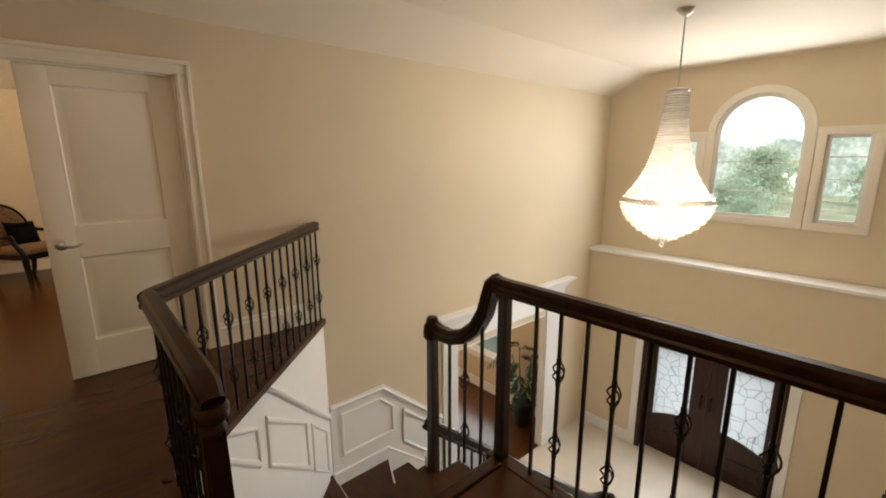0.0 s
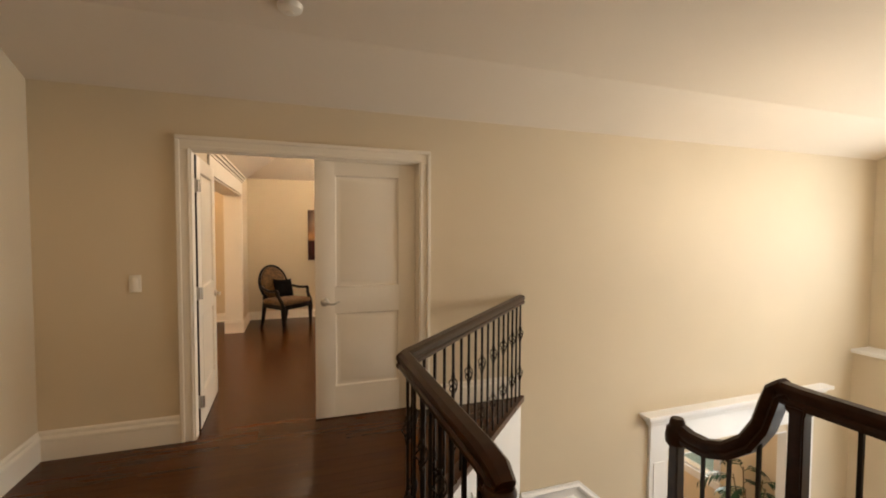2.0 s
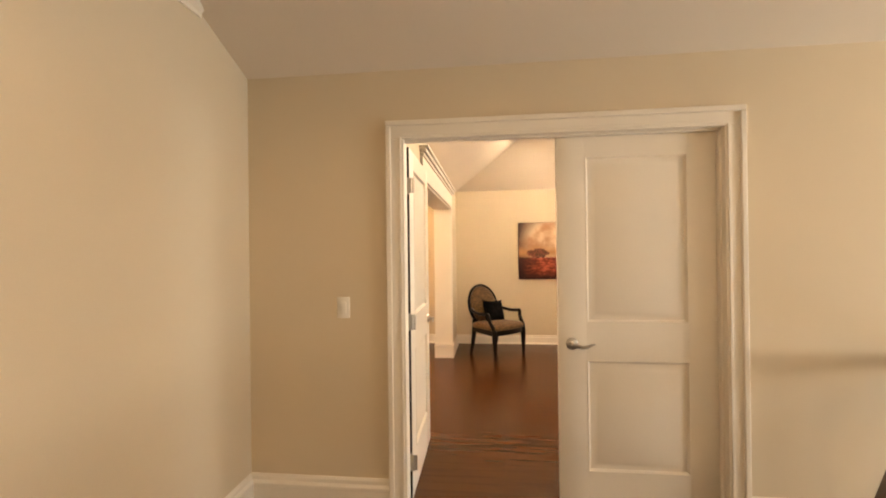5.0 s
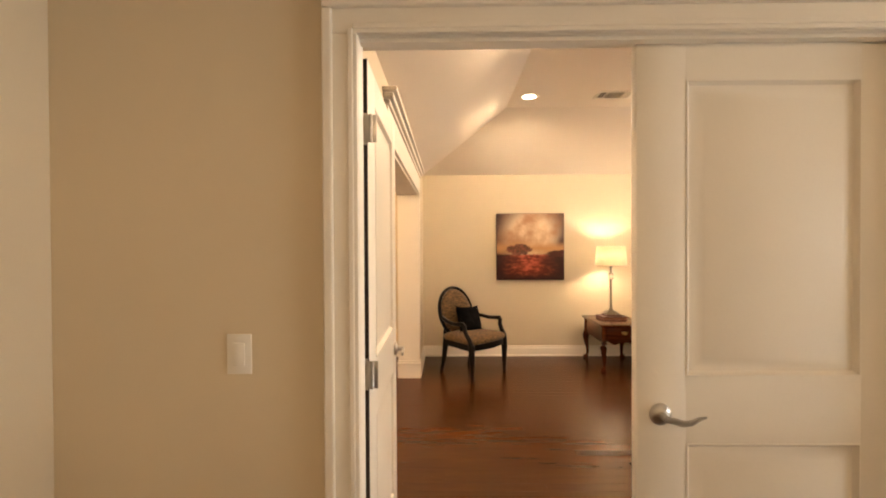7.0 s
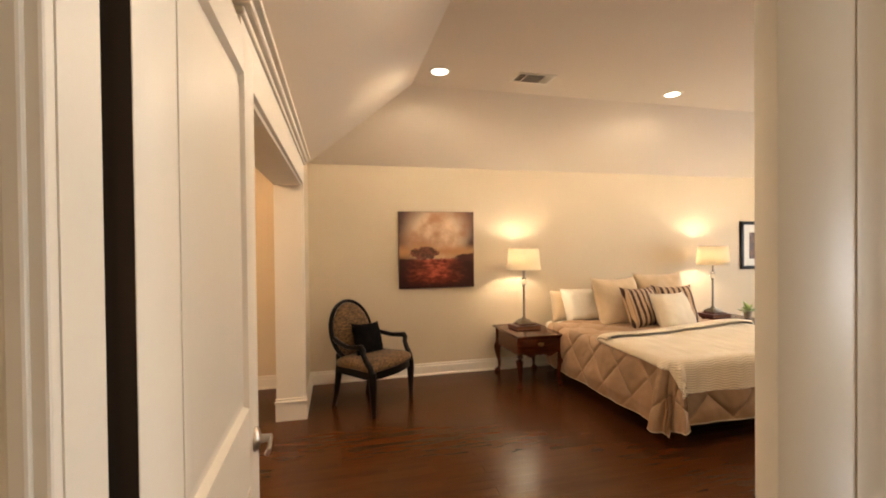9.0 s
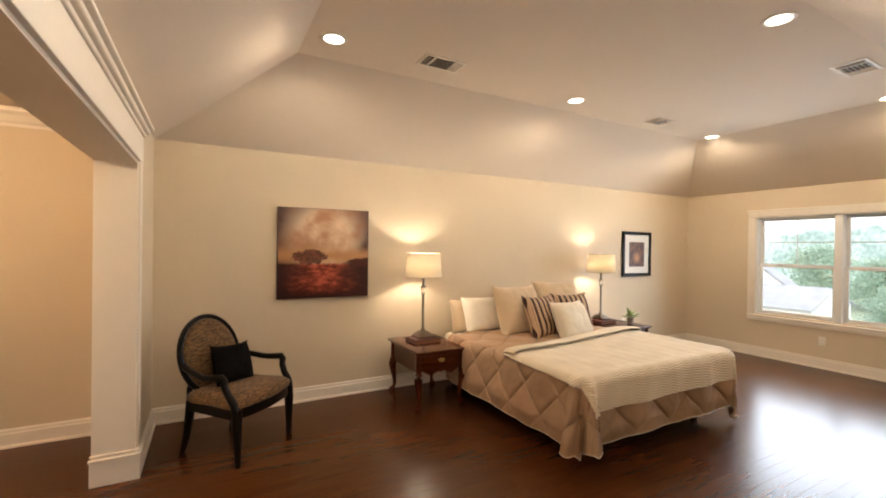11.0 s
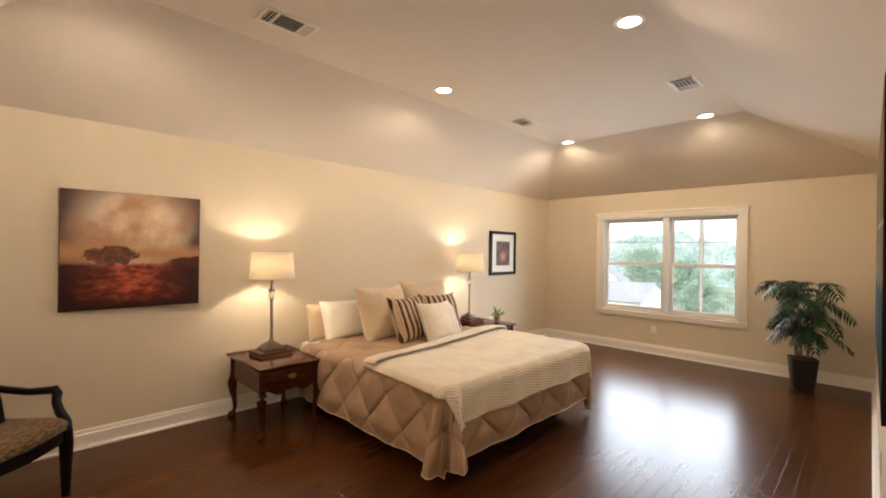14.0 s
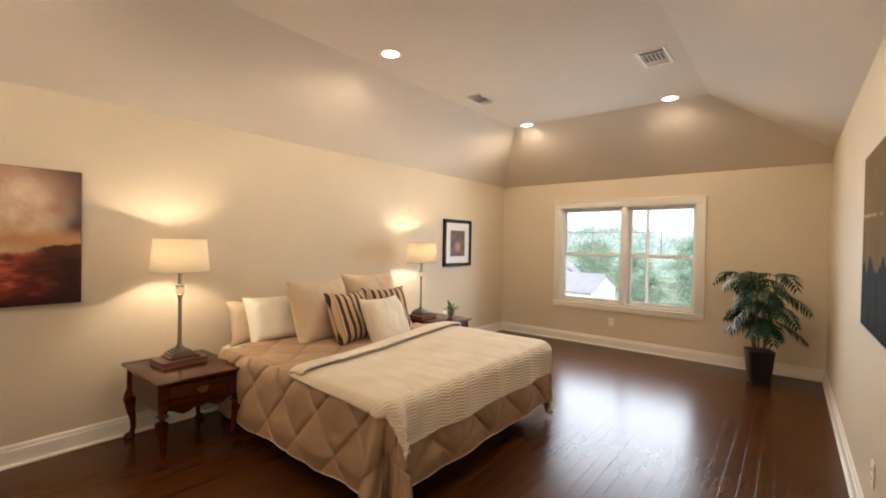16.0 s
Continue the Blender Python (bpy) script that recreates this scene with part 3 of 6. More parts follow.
def plate(name, m, label, kind):
    """A cover plate that lies against the wall y = 0 and faces -y."""
    t = thing(name, label, "switch" if kind == "switch" else "outlet")
    part("cover", boxb(-0.036, 0.036, -0.006, 0, -0.058, 0.058, bevel=0.003), M_PLATE, t)
    if kind == "switch":
        part("rocker", boxb(-0.017, 0.017, -0.010, -0.005, -0.033, 0.033, bevel=0.002), M_PLATE, t)
    else:
        for z in (-0.022, 0.022):
            r = part("socket", boxb(-0.016, 0.016, -0.008, -0.005, z - 0.014, z + 0.014, bevel=0.003), M_PLATE, t)
            bm = B()
            box(bm, -0.007, -0.005, -0.0086, -0.0078, z - 0.004, z + 0.005)
            box(bm, 0.005, 0.007, -0.0086, -0.0078, z - 0.004, z + 0.005)
            part("slot", bm, M_IRON, r)
    t.matrix_world = m
    return t


plate("light_switch", pose(-1.193, HY, 1.12), "cream rocker light switch on hall wall", "switch")
plate("wall_outlet", pose(HX, 2.47, 0.40, 0, 0, 90), "cream wall outlet on hall wall", "outlet")
plate("wall_outlet", pose(BX1, 6.18, 0.345, 0, 0, -90), "white wall outlet under the window", "outlet")
plate("wall_outlet", pose(3.0, DW, 0.37, 0, 0, 180), "white wall outlet near dark painting", "outlet")
plate("wall_outlet", pose(4.75, BY, 0.42), "white wall outlet beside end table", "outlet")

# ---------------------------------------------------------------- ceiling fittings


def can_light(x, y, z):
    t = thing("recessed_light", "round recessed ceiling light, switched on", "light", "recessed ceiling lights")
    bm = B()
    lathe(bm, [(0.068, -0.001), (0.068, -0.006), (0.092, -0.004), (0.095, 0.0), (0.070, 0.0)], 28)
    part("trim_ring", bm, M_TRIM, t)
    bm = B()
    lathe(bm, [(0.0, -0.004), (0.067, -0.004), (0.067, 0.0), (0.0, 0.0)], 28)
    part("lens", bm, M_GLOW, t, "glowing warm white lens")
    t.location = (x, y, z - 0.001)
    return t


for cx, cy in CANS:
    can_light(cx, cy, BED_CEIL)
# fittings added for the hall's fill spots, never in view
for cx, cy in HALL_FILL_CANS:
    can_light(cx, cy, HALL_CEIL)


M_DUCT = mat("duct_metal", (0.13, 0.09, 0.065), 0.6, var=0.1)


def vent(x, y, z, n, w, h, label):
    t = thing("ceiling_vent", label, "vent", "ceiling vents")
    bm = B()
    box(bm, -w / 2, w / 2, -h / 2, -h / 2 + 0.025, -0.008, 0, bevel=0.002)
    box(bm, -w / 2, w / 2, h / 2 - 0.025, h / 2, -0.008, 0, bevel=0.002)
    box(bm, -w / 2, -w / 2 + 0.025, -h / 2 + 0.025, h / 2 - 0.025, -0.008, 0, bevel=0.002)
    box(bm, w / 2 - 0.025, w / 2, -h / 2 + 0.025, h / 2 - 0.025, -0.008, 0, bevel=0.002)
    part("frame", bm, M_TRIM, t)
    part("backing", boxb(-w / 2 + 0.02, w / 2 - 0.02, -h / 2 + 0.02, h / 2 - 0.02, -0.001, 0.0005), M_DUCT, t, "dark duct opening")
    for sx in (-1, 1):
        part("divider", boxb(sx * w * 0.24 - 0.006, sx * w * 0.24 + 0.006, -h / 2 + 0.0255, h / 2 - 0.0255, -0.0075, -0.0005), M_TRIM, t)
        for i in range(3):
            sl = boxb(-0.009, 0.009, -h / 2 + 0.026, h / 2 - 0.026, -0.0008, 0.0008)
            xx = sx * (w * 0.24 + 0.016 + (w * 0.26 - 0.05) * i / 2)
            bmesh.ops.transform(sl, matrix=pose(xx, 0, -0.006, 0, sx * 42, 0), verts=sl.verts)
            part("slat", sl, M_TRIM, t)
    for i in range(n):
        sl = boxb(-w * 0.24 + 0.007, w * 0.24 - 0.007, -0.010, 0.010, -0.0008, 0.0008)
        yy = -h / 2 + 0.036 + (h - 0.072) * i / (n - 1)
        bmesh.ops.transform(sl, matrix=pose(0, yy, -0.006, 40, 0, 0), verts=sl.verts)
        part("slat", sl, M_TRIM, t)
    t.location = (x, y, z - 0.001)


vent(1.07, 6.72, BED_CEIL, 6, 0.36, 0.21, "white slatted ceiling air vent")
vent(3.94, 6.83, BED_CEIL, 6, 0.32, 0.20, "white slatted ceiling air vent")
vent(3.91, 5.15, BED_CEIL, 6, 0.34, 0.22, "white slatted ceiling air vent")

sd = thing("smoke_detector", "round white smoke detector on hall ceiling", "detector")
bm = B()
lathe(bm, [(0.0, -0.04), (0.045, -0.038), (0.060, -0.028), (0.064, -0.010), (0.064, 0), (0, 0)], 28)
part("housing", bm, M_PLATE, sd)
bm = B()
lathe(bm, [(0.0, -0.046), (0.018, -0.045), (0.020, -0.039), (0, -0.039)], 16)
part("test_button", bm, M_PLATE, sd)
sd.location = (-0.19, 2.70, HALL_CEIL)

# ---------------------------------------------------------------- node tools for pictures


class Graph:
    """Short-hand for building colour fields out of nodes."""

    def __init__(self, name, rough=0.5, space="Object"):
        self.m = bpy.data.materials.new(name)
        self.m.use_nodes = True
        self.n, self.l = self.m.node_tree.nodes, self.m.node_tree.links
        self.b = self.n["Principled BSDF"]
        self.b.inputs["Roughness"].default_value = rough
        self.tc = self.n.new("ShaderNodeTexCoord")
        sep = self.n.new("ShaderNodeSeparateXYZ")
        self.l.new(self.tc.outputs[space], sep.inputs[0])
        self.vec, self.x, self.y, self.z = self.tc.outputs[space], sep.outputs[0], sep.outputs[1], sep.outputs[2]

    def put(self, sock, v):
        if isinstance(v, (int, float)):
            sock.default_value = v
        elif isinstance(v, tuple):
            sock.default_value = (*v, 1)
        else:
            self.l.new(v, sock)

    def math(self, op, a, b=0.0, c=0.0):
        k = self.n.new("ShaderNodeMath")
        k.operation = op
        for i, v in enumerate((a, b, c)):
            self.put(k.inputs[i], v)
        return k.outputs[0]

    def noise(self, scale, detail=4.0, stretch=(1, 1, 1), distort=0.0):
        mp, k = self.n.new("ShaderNodeMapping"), self.n.new("ShaderNodeTexNoise")
        mp.inputs["Scale"].default_value = stretch
        self.l.new(self.vec, mp.inputs[0])
        self.l.new(mp.outputs[0], k.inputs["Vector"])
        k.inputs["Scale"].default_value, k.inputs["Detail"].default_value, k.inputs["Distortion"].default_value = scale, detail, distort
        return k.outputs[0]

    def step(self, v, lo, hi):
        k = self.n.new("ShaderNodeMapRange")
        k.interpolation_type = "SMOOTHSTEP"
        self.put(k.inputs[0], v)
        k.inputs[1].default_value, k.inputs[2].default_value = lo, hi
        return k.outputs[0]

    def mix(self, f, a, b):
        k = self.n.new("ShaderNodeMix")
        k.data_type = "RGBA"
        self.put(k.inputs[0], f)
        self.put(k.inputs[6], a)
        self.put(k.inputs[7], b)
        return k.outputs[2]

    def bump(self, h, strength=0.3, dist=0.01):
        k = self.n.new("ShaderNodeBump")
        k.inputs["Strength"].default_value, k.inputs["Distance"].default_value = strength, dist
        self.l.new(h, k.inputs["Height"])
        self.l.new(k.outputs[0], self.b.inputs["Normal"])

    def done(self, colour):
        self.put(self.b.inputs["Base Color"], colour)
        return self.m


def meadow_painting():
    g = Graph("meadow_canvas", 0.45)
    n1, n2, n3 = g.noise(4, 5), g.noise(14, 4, (1, 1, 2.2)), g.noise(40, 3)
    sky = g.mix(g.step(n1, 0.35, 0.7), (0.44, 0.23, 0.12), (0.86, 0.67, 0.47))
    d = g.math("ADD", g.math("MULTIPLY", g.x, g.x), g.math("MULTIPLY", g.math("SUBTRACT", g.z, 0.14), g.math("SUBTRACT", g.z, 0.14)))
    edge = g.step(g.math("ADD", g.math("SQRT", d), g.math("MULTIPLY_ADD", n1, 0.3, -0.15)), 0.20, 0.50)
    sky = g.mix(edge, sky, (0.055, 0.016, 0.010))
    sky = g.mix(g.step(g.math("ADD", g.math("ABSOLUTE", g.math("ADD", g.z, 0.02)), g.math("MULTIPLY", n1, 0.05)), 0.14, 0.02), sky, (0.50, 0.26, 0.11))
    red = g.mix(g.step(n2, 0.35, 0.7), (0.17, 0.022, 0.012), (0.58, 0.13, 0.07))
    low = g.step(g.math("ADD", g.math("ABSOLUTE", g.math("ADD", g.x, 0.02)), g.math("MULTIPLY", n1, 0.3)), 0.20, 0.52)
    red = g.mix(low, red, (0.035, 0.005, 0.004))
    red = g.mix(g.step(g.z, -0.30, -0.42), red, (0.03, 0.006, 0.004))
    hor = g.math("ADD", g.z, g.math("MULTIPLY_ADD", n3, 0.03, 0.085))
    col = g.mix(g.step(hor, -0.012, 0.012), red, sky)
    tx, tz = g.math("DIVIDE", g.math("ADD", g.x, 0.145), 0.16), g.math("DIVIDE", g.math("ADD", g.z, 0.035), 0.075)
    tree = g.math("ADD", g.math("ADD", g.math("MULTIPLY", tx, tx), g.math("MULTIPLY", tz, tz)), g.math("MULTIPLY_ADD", g.noise(22, 4), 1.8, -0.9))
    col = g.mix(g.math("MULTIPLY", g.step(tree, 1.05, 0.7), 0.9), col, g.mix(g.step(n3, 0.4, 0.65), (0.06, 0.012, 0.010), (0.20, 0.055, 0.035)))
    bx, bz = g.math("DIVIDE", g.math("SUBTRACT", g.x, 0.40), 0.2), g.math("DIVIDE", g.math("ADD", g.z, 0.09), 0.05)
    bush = g.math("ADD", g.math("ADD", g.math("MULTIPLY", bx, bx), g.math("MULTIPLY", bz, bz)), g.math("MULTIPLY_ADD", g.noise(18, 4), 1.6, -0.8))
    col = g.mix(g.step(bush, 1.1, 0.6), col, (0.07, 0.014, 0.009))
    g.bump(n3, 0.3, 0.004)
    return g.done(col)


def lake_painting():
    g = Graph("lake_canvas", 0.8)
    g.b.inputs["Specular IOR Level"].default_value = 0.04
    n1, n2 = g.noise(3, 5), g.noise(9, 4)
    sky = g.mix(n1, (0.12, 0.078, 0.030), (0.24, 0.16, 0.065))
    hill = g.math("ADD", g.z, g.math("MULTIPLY_ADD", g.noise(4.5, 5, (1, 1, 0.6)), 0.34, -0.04))
    land = g.mix(n2, (0.008, 0.013, 0.013), (0.035, 0.042, 0.036))
    col = g.mix(g.step(hill, 0.0, 0.03), land, sky)
    streak = g.step(g.math("ABSOLUTE", g.math("SUBTRACT", g.z, g.math("MULTIPLY_ADD", g.x, -0.03, 0.10))), 0.012, 0.004)
    col = g.mix(g.math("MULTIPLY", streak, g.step(n1, 0.42, 0.55)), col, (0.42, 0.30, 0.14))
    col = g.mix(g.step(g.math("ADD", g.z, g.math("MULTIPLY", n2, 0.2)), -0.22, -0.36), col, (0.014, 0.012, 0.009))
    return g.done(col)


def small_print():
    g = Graph("print_paper", 0.5)
    n1 = g.noise(14, 4)
    col = g.mix(g.step(n1, 0.35, 0.65), (0.05, 0.022, 0.014), (0.16, 0.065, 0.028))
    d = g.math("ADD", g.math("MULTIPLY", g.x, g.x), g.math("MULTIPLY", g.math("ADD", g.z, 0.05), g.math("ADD", g.z, 0.05)))
    col = g.mix(g.step(g.math("ADD", g.math("SQRT", d), g.math("MULTIPLY", n1, 0.08)), 0.15, 0.05), col, (0.45, 0.20, 0.08))
    return g.done(col)


# ---------------------------------------------------------------- pictures
pt = thing("canvas_painting", "square red meadow canvas with lone tree", "painting")
part("canvas", boxb(-0.428, 0.428, -0.035, 0, -0.423, 0.423, bevel=0.004), meadow_painting(), pt)
part("edge_wrap", sweep(B(), [(-0.4285, -0.0175, -0.4235), (0.4285, -0.0175, -0.4235), (0.4285, -0.0175, 0.4235), (-0.4285, -0.0175, 0.4235)], [(-0.0015, -0.0165), (0.0015, -0.0165), (0.0015, 0.0165), (-0.0015, 0.0165)], True, Vector((0, 1, 0))), mat("painted_edge", (0.055, 0.012, 0.008), 0.6, var=0.35, scale=12), pt, "dark red wrapped canvas edge")
pt.location = (0.455, BY - 0.002, 1.402)
pt = thing("canvas_painting", "wide dark teal and gold landscape canvas", "painting")
part("canvas", boxb(-1.02, 1.02, -0.024, 0, -0.43, 0.43, bevel=0.003), lake_painting(), pt)
part("frame_strip", sweep(B(), [(-1.022, -0.012, -0.432), (1.022, -0.012, -0.432), (1.022, -0.012, 0.432), (-1.022, -0.012, 0.432)], [(-0.002, -0.0115), (0.002, -0.0115), (0.002, 0.0115), (-0.002, 0.0115)], True, Vector((0, 1, 0))), M_BLACKWOOD, pt, "thin black edge strip")
pt.matrix_world = pose(2.35, DW + 0.002, 1.455, 0, 0, 180)
fp = thing("framed_print", "small print in black frame with white mat", "picture")
bm = B()
w, h, f = 0.315, 0.325, 0.045
box(bm, -w, -w + f, -0.028, 0, -h, h, bevel=0.004)
box(bm, w - f, w, -0.028, 0, -h, h, bevel=0.004)
box(bm, -w + f - 0.001, w - f + 0.001, -0.0275, 0, h - f, h, bevel=0.004)
box(bm, -w + f - 0.001, w - f + 0.001, -0.0275, 0, -h, -h + f, bevel=0.004)
part("frame", bm, M_BLACKWOOD, fp)
part("mat_board", boxb(-w + f, w - f, -0.012, -0.002, -h + f, h - f), mat("mat_board", (0.80, 0.78, 0.72), 0.7, var=0.02), fp, "white card mat board")
part("print", boxb(-0.165, 0.165, -0.014, -0.0125, -0.185, 0.175), small_print(), fp)
fp.location = (5.013, BY - 0.001, 1.407)

# ---------------------------------------------------------------- bed


def cloth(name, dark, light, scale, rough=0.85, weave=300.0, stretch=(1, 1, 1), bump=0.3, sheen=0.2):
    g = Graph(name, rough)
    n1, n2 = g.noise(scale, 4, stretch), g.noise(weave, 2)
    g.b.inputs["Sheen Weight"].default_value = sheen
    g.b.inputs["Specular IOR Level"].default_value = 0.25
    g.bump(n2, bump, 0.002)
    return g.done(g.mix(g.step(n1, 0.3, 0.7), dark, light))


M_DUVET = cloth("tan_satin", (0.34, 0.222, 0.138), (0.41, 0.275, 0.175), 3, 0.5, 200, sheen=0.0)
M_BLANKET = cloth("cream_matelasse", (0.68, 0.59, 0.45), (0.76, 0.67, 0.53), 5, 0.85, 120, bump=0.5)
M_PIPING = cloth("pale_piping", (0.60, 0.52, 0.42), (0.66, 0.58, 0.48), 5)
M_LINEN_W = cloth("white_linen", (0.74, 0.68, 0.57), (0.80, 0.74, 0.63), 6)
M_LINEN_T = cloth("tan_linen", (0.58, 0.45, 0.30), (0.66, 0.53, 0.37), 6)
M_BASE = cloth("dark_bed_base", (0.012, 0.010, 0.009), (0.02, 0.016, 0.014), 8)
M_BLACKCLOTH = cloth("black_cloth", (0.0025, 0.0022, 0.002), (0.006, 0.005, 0.0045), 8, 0.8, sheen=0.0)
M_BLACKCLOTH.node_tree.nodes["Principled BSDF"].inputs["Specular IOR Level"].default_value = 0.05


def stripe_cloth():
    g = Graph("striped_cloth", 0.8)
    f = g.math("FRACT", g.math("MULTIPLY", g.x, 16.0))
    a = g.step(g.math("ABSOLUTE", g.math("SUBTRACT", f, 0.5)), 0.22, 0.25)
    f2 = g.math("FRACT", g.math("MULTIPLY", g.x, 32.0))
    b = g.step(g.math("ABSOLUTE", g.math("SUBTRACT", f2, 0.5)), 0.40, 0.44)
    col = g.mix(a, (0.030, 0.009, 0.008), (0.56, 0.40, 0.26))
    col = g.mix(g.math("MULTIPLY", b, 0.6), col, (0.20, 0.10, 0.06))
    g.bump(g.noise(300, 2), 0.3, 0.002)
    return g.done(col)


M_STRIPE = stripe_cloth()
BED = (1.73, 3.34, 5.87, 7.86, 0.558)  # x from, to, y from, to, top


def drape(X, Y, lift, floor, flare, seed=0.0):
    """Where a flat cloth's point X, Y comes to lie when the cloth falls over the bed."""
    x0, x1, y0, y1, top = BED
    a = X - x1 if X > x1 else (X - x0 if X < x0 else 0.0)
    b = Y - y0 if Y < y0 else 0.0
    d = math.hypot(a, b)
    if a < 0 and b < 0:
        d *= 1 - 0.27 * min(abs(a), abs(b)) / d
    if d < 1e-6:
        sag = 0.012 * math.sin(X * 3.1 + seed) * math.sin(Y * 2.7)
        return Vector((X, Y, top + lift + sag)), Vector((0, 0, 1))
    ux, uy = a / math.hypot(a, b), b / math.hypot(a, b)
    r = 0.07
    arc = r * math.pi / 2
    if d < arc:
        t = d / r
        lat, z = r * math.sin(t), -r * (1 - math.cos(t))
        nz, nl = math.cos(t), math.sin(t)
    else:
        e = d - arc
        lat, z = r + flare * e, -r - e * math.sqrt(1 - flare * flare)
        nz, nl = flare, 1.0
    along = X * (abs(uy)) + Y * abs(ux)
    wave = (0.009 * math.sin(along * 9 + seed) + 0.006 * math.sin(along * 17 + 1.3 + seed)) * min(1.0, d / 0.25)
    if ux < 0:
        wave += 0.16 * (1 - math.cos(8 * math.atan2(abs(uy), abs(ux)))) / 2 * min(1.0, d / 0.45)
    lat += wave
    cx = min(max(X, x0), x1)
    cy = max(Y, y0)
    zz = top + lift + z
    if zz < floor:
        lat += (floor - zz) * 0.35
        zz = floor + 0.012 * math.sin(along * 11 + 0.7) ** 2 + 0.01
    p = Vector((cx + ux * (lat + lift), cy + uy * (lat + lift), zz))
    return p, Vector((ux * nl, uy * nl, nz)).normalized()


def sheet(bm, grid_fn, nu, nv):
    vs = [[bm.verts.new(grid_fn(i / nu, j / nv)) for j in range(nv + 1)] for i in range(nu + 1)]
    for i in range(nu):
        for j in range(nv):
            bm.faces.new((vs[i][j], vs[i + 1][j], vs[i + 1][j + 1], vs[i][j + 1]))
    bmesh.ops.recalc_face_normals(bm, faces=bm.faces)
    rim = [vs[i][0].co.copy() for i in range(nu + 1)] + [vs[nu][j].co.copy() for j in range(1, nv + 1)] + [vs[i][nv].co.copy() for i in range(nu - 1, -1, -1)] + [vs[0][j].co.copy() for j in range(nv - 1, 0, -1)]
    return rim


def thicken(ob, t):
    md = ob.modifiers.new("thickness", "SOLIDIFY")
    md.thickness, md.offset = t, -1


def quilt(u, v):
    X = BED[0] - 0.475 + u * (BED[1] - BED[0] + 0.95)
    Y = BED[2] - 0.45 + v * (7.54 - BED[2] + 0.45)
    p, nn = drape(X, Y, 0.02, 0.035, 0.10, 0.4)
    L = 0.26
    s1, s2 = (X * 0.9 + Y) / L / 1.35, (X * 0.9 - Y) / L / 1.35
    e1, e2 = abs(s1 - round(s1)), abs(s2 - round(s2))
    puff = lambda e: 0.62 * (1 - math.exp(-e / 0.020)) + 0.38 * math.sin(math.pi * e)
    q = puff(e1) * puff(e2)
    q *= 0.3 + 0.7 * min(1.0, min(u * 2.61, (1 - u) * 2.61, v * 2.2) / 0.10)
    crease = 0.009 * noise.noise(Vector((X * 7, Y * 7, 1.0))) + 0.003 * noise.noise(Vector((X * 21 + Y * 9, Y * 17, 5.0)))
    return p + nn * ((0.027 if nn.z > 0.9 else 0.046) * q + crease)


bed = thing("bed", "king size bed on a dark low base", "bed")
x0, x1, y0, y1, top = BED
part("box_spring", boxb(x0 + 0.03, x1 - 0.03, y0 + 0.03, y1, 0.06, 0.30, bevel=0.03), M_BASE, bed, "black box spring cover")
part("mattress", boxb(x0 + 0.01, x1 - 0.01, y0 + 0.01, y1, 0.301, top - 0.01, bevel=0.05), M_LINEN_W, bed, "white mattress")
for lx in (x0 + 0.1, x1 - 0.1):
    for ly in (y0 + 0.12, y1 - 0.12):
        bm = B()
        lathe(bm, [(0.03, 0), (0.03, 0.062)], 12, Matrix.Translation((lx, ly, 0)))
        part("foot", bm, M_IRON, bed)
cf = thing("comforter", "tan satin comforter with diamond quilting on bed", "bedding")
bm = B()
rim = sheet(bm, quilt, 300, 250)
ob = part("quilted_cover", bm, M_DUVET, cf, smooth=80)
thicken(ob, 0.012)
bm = B()
sweep(bm, rim[::2], rod(0.004, 6), True)
part("piping", bm, M_PIPING, cf, "pale piped edge")


QUAD = ((1.665, 6.60), (3.46, 6.93), (3.55, 5.60), (1.62, 5.60))


def throw_pt(u, v):
    a, b, c, d = [Vector(q) for q in QUAD]
    P = (a * (1 - u) + b * u) * (1 - v) + (d * (1 - u) + c * u) * v
    X, Y = P.x, P.y
    p, nn = drape(X, Y, 0.070, 0.05, 0.06, 0.4)
    ridge = (0.0026 if nn.z < 0.9 else 0.0014) * math.sin(v * 380 + 2.2 * math.sin(u * 90 + 3 * v) + 2.6 * math.sin(u * 23 + 5 * v))
    wr = 0.008 * noise.noise(Vector((X * 4, Y * 4, 3.0)))
    return p + nn * (ridge + wr)


tb = thing("throw_blanket", "cream ribbed blanket spread over the bed's foot", "blanket")
bm = B()
sheet(bm, throw_pt, 170, 420)
ob = part("woven_cover", bm, M_BLANKET, tb, smooth=80)
thicken(ob, 0.012)


def flap_pt(u, v):
    """The head edge turned back on itself, standing off the cover along its loose edge."""
    P = throw_pt(u, 0.004 + v * (0.135 + 0.03 * u + 0.008 * math.sin(u * 9)))
    return P + Vector((0, 0, 0.006 + 0.024 * math.sin(math.pi * (0.5 * v) ** 0.6) + 0.010 * v))


bm = B()
sheet(bm, flap_pt, 170, 60)
ob = part("folded_edge", bm, M_BLANKET, tb, "turned back edge", smooth=80)
thicken(ob, 0.014)


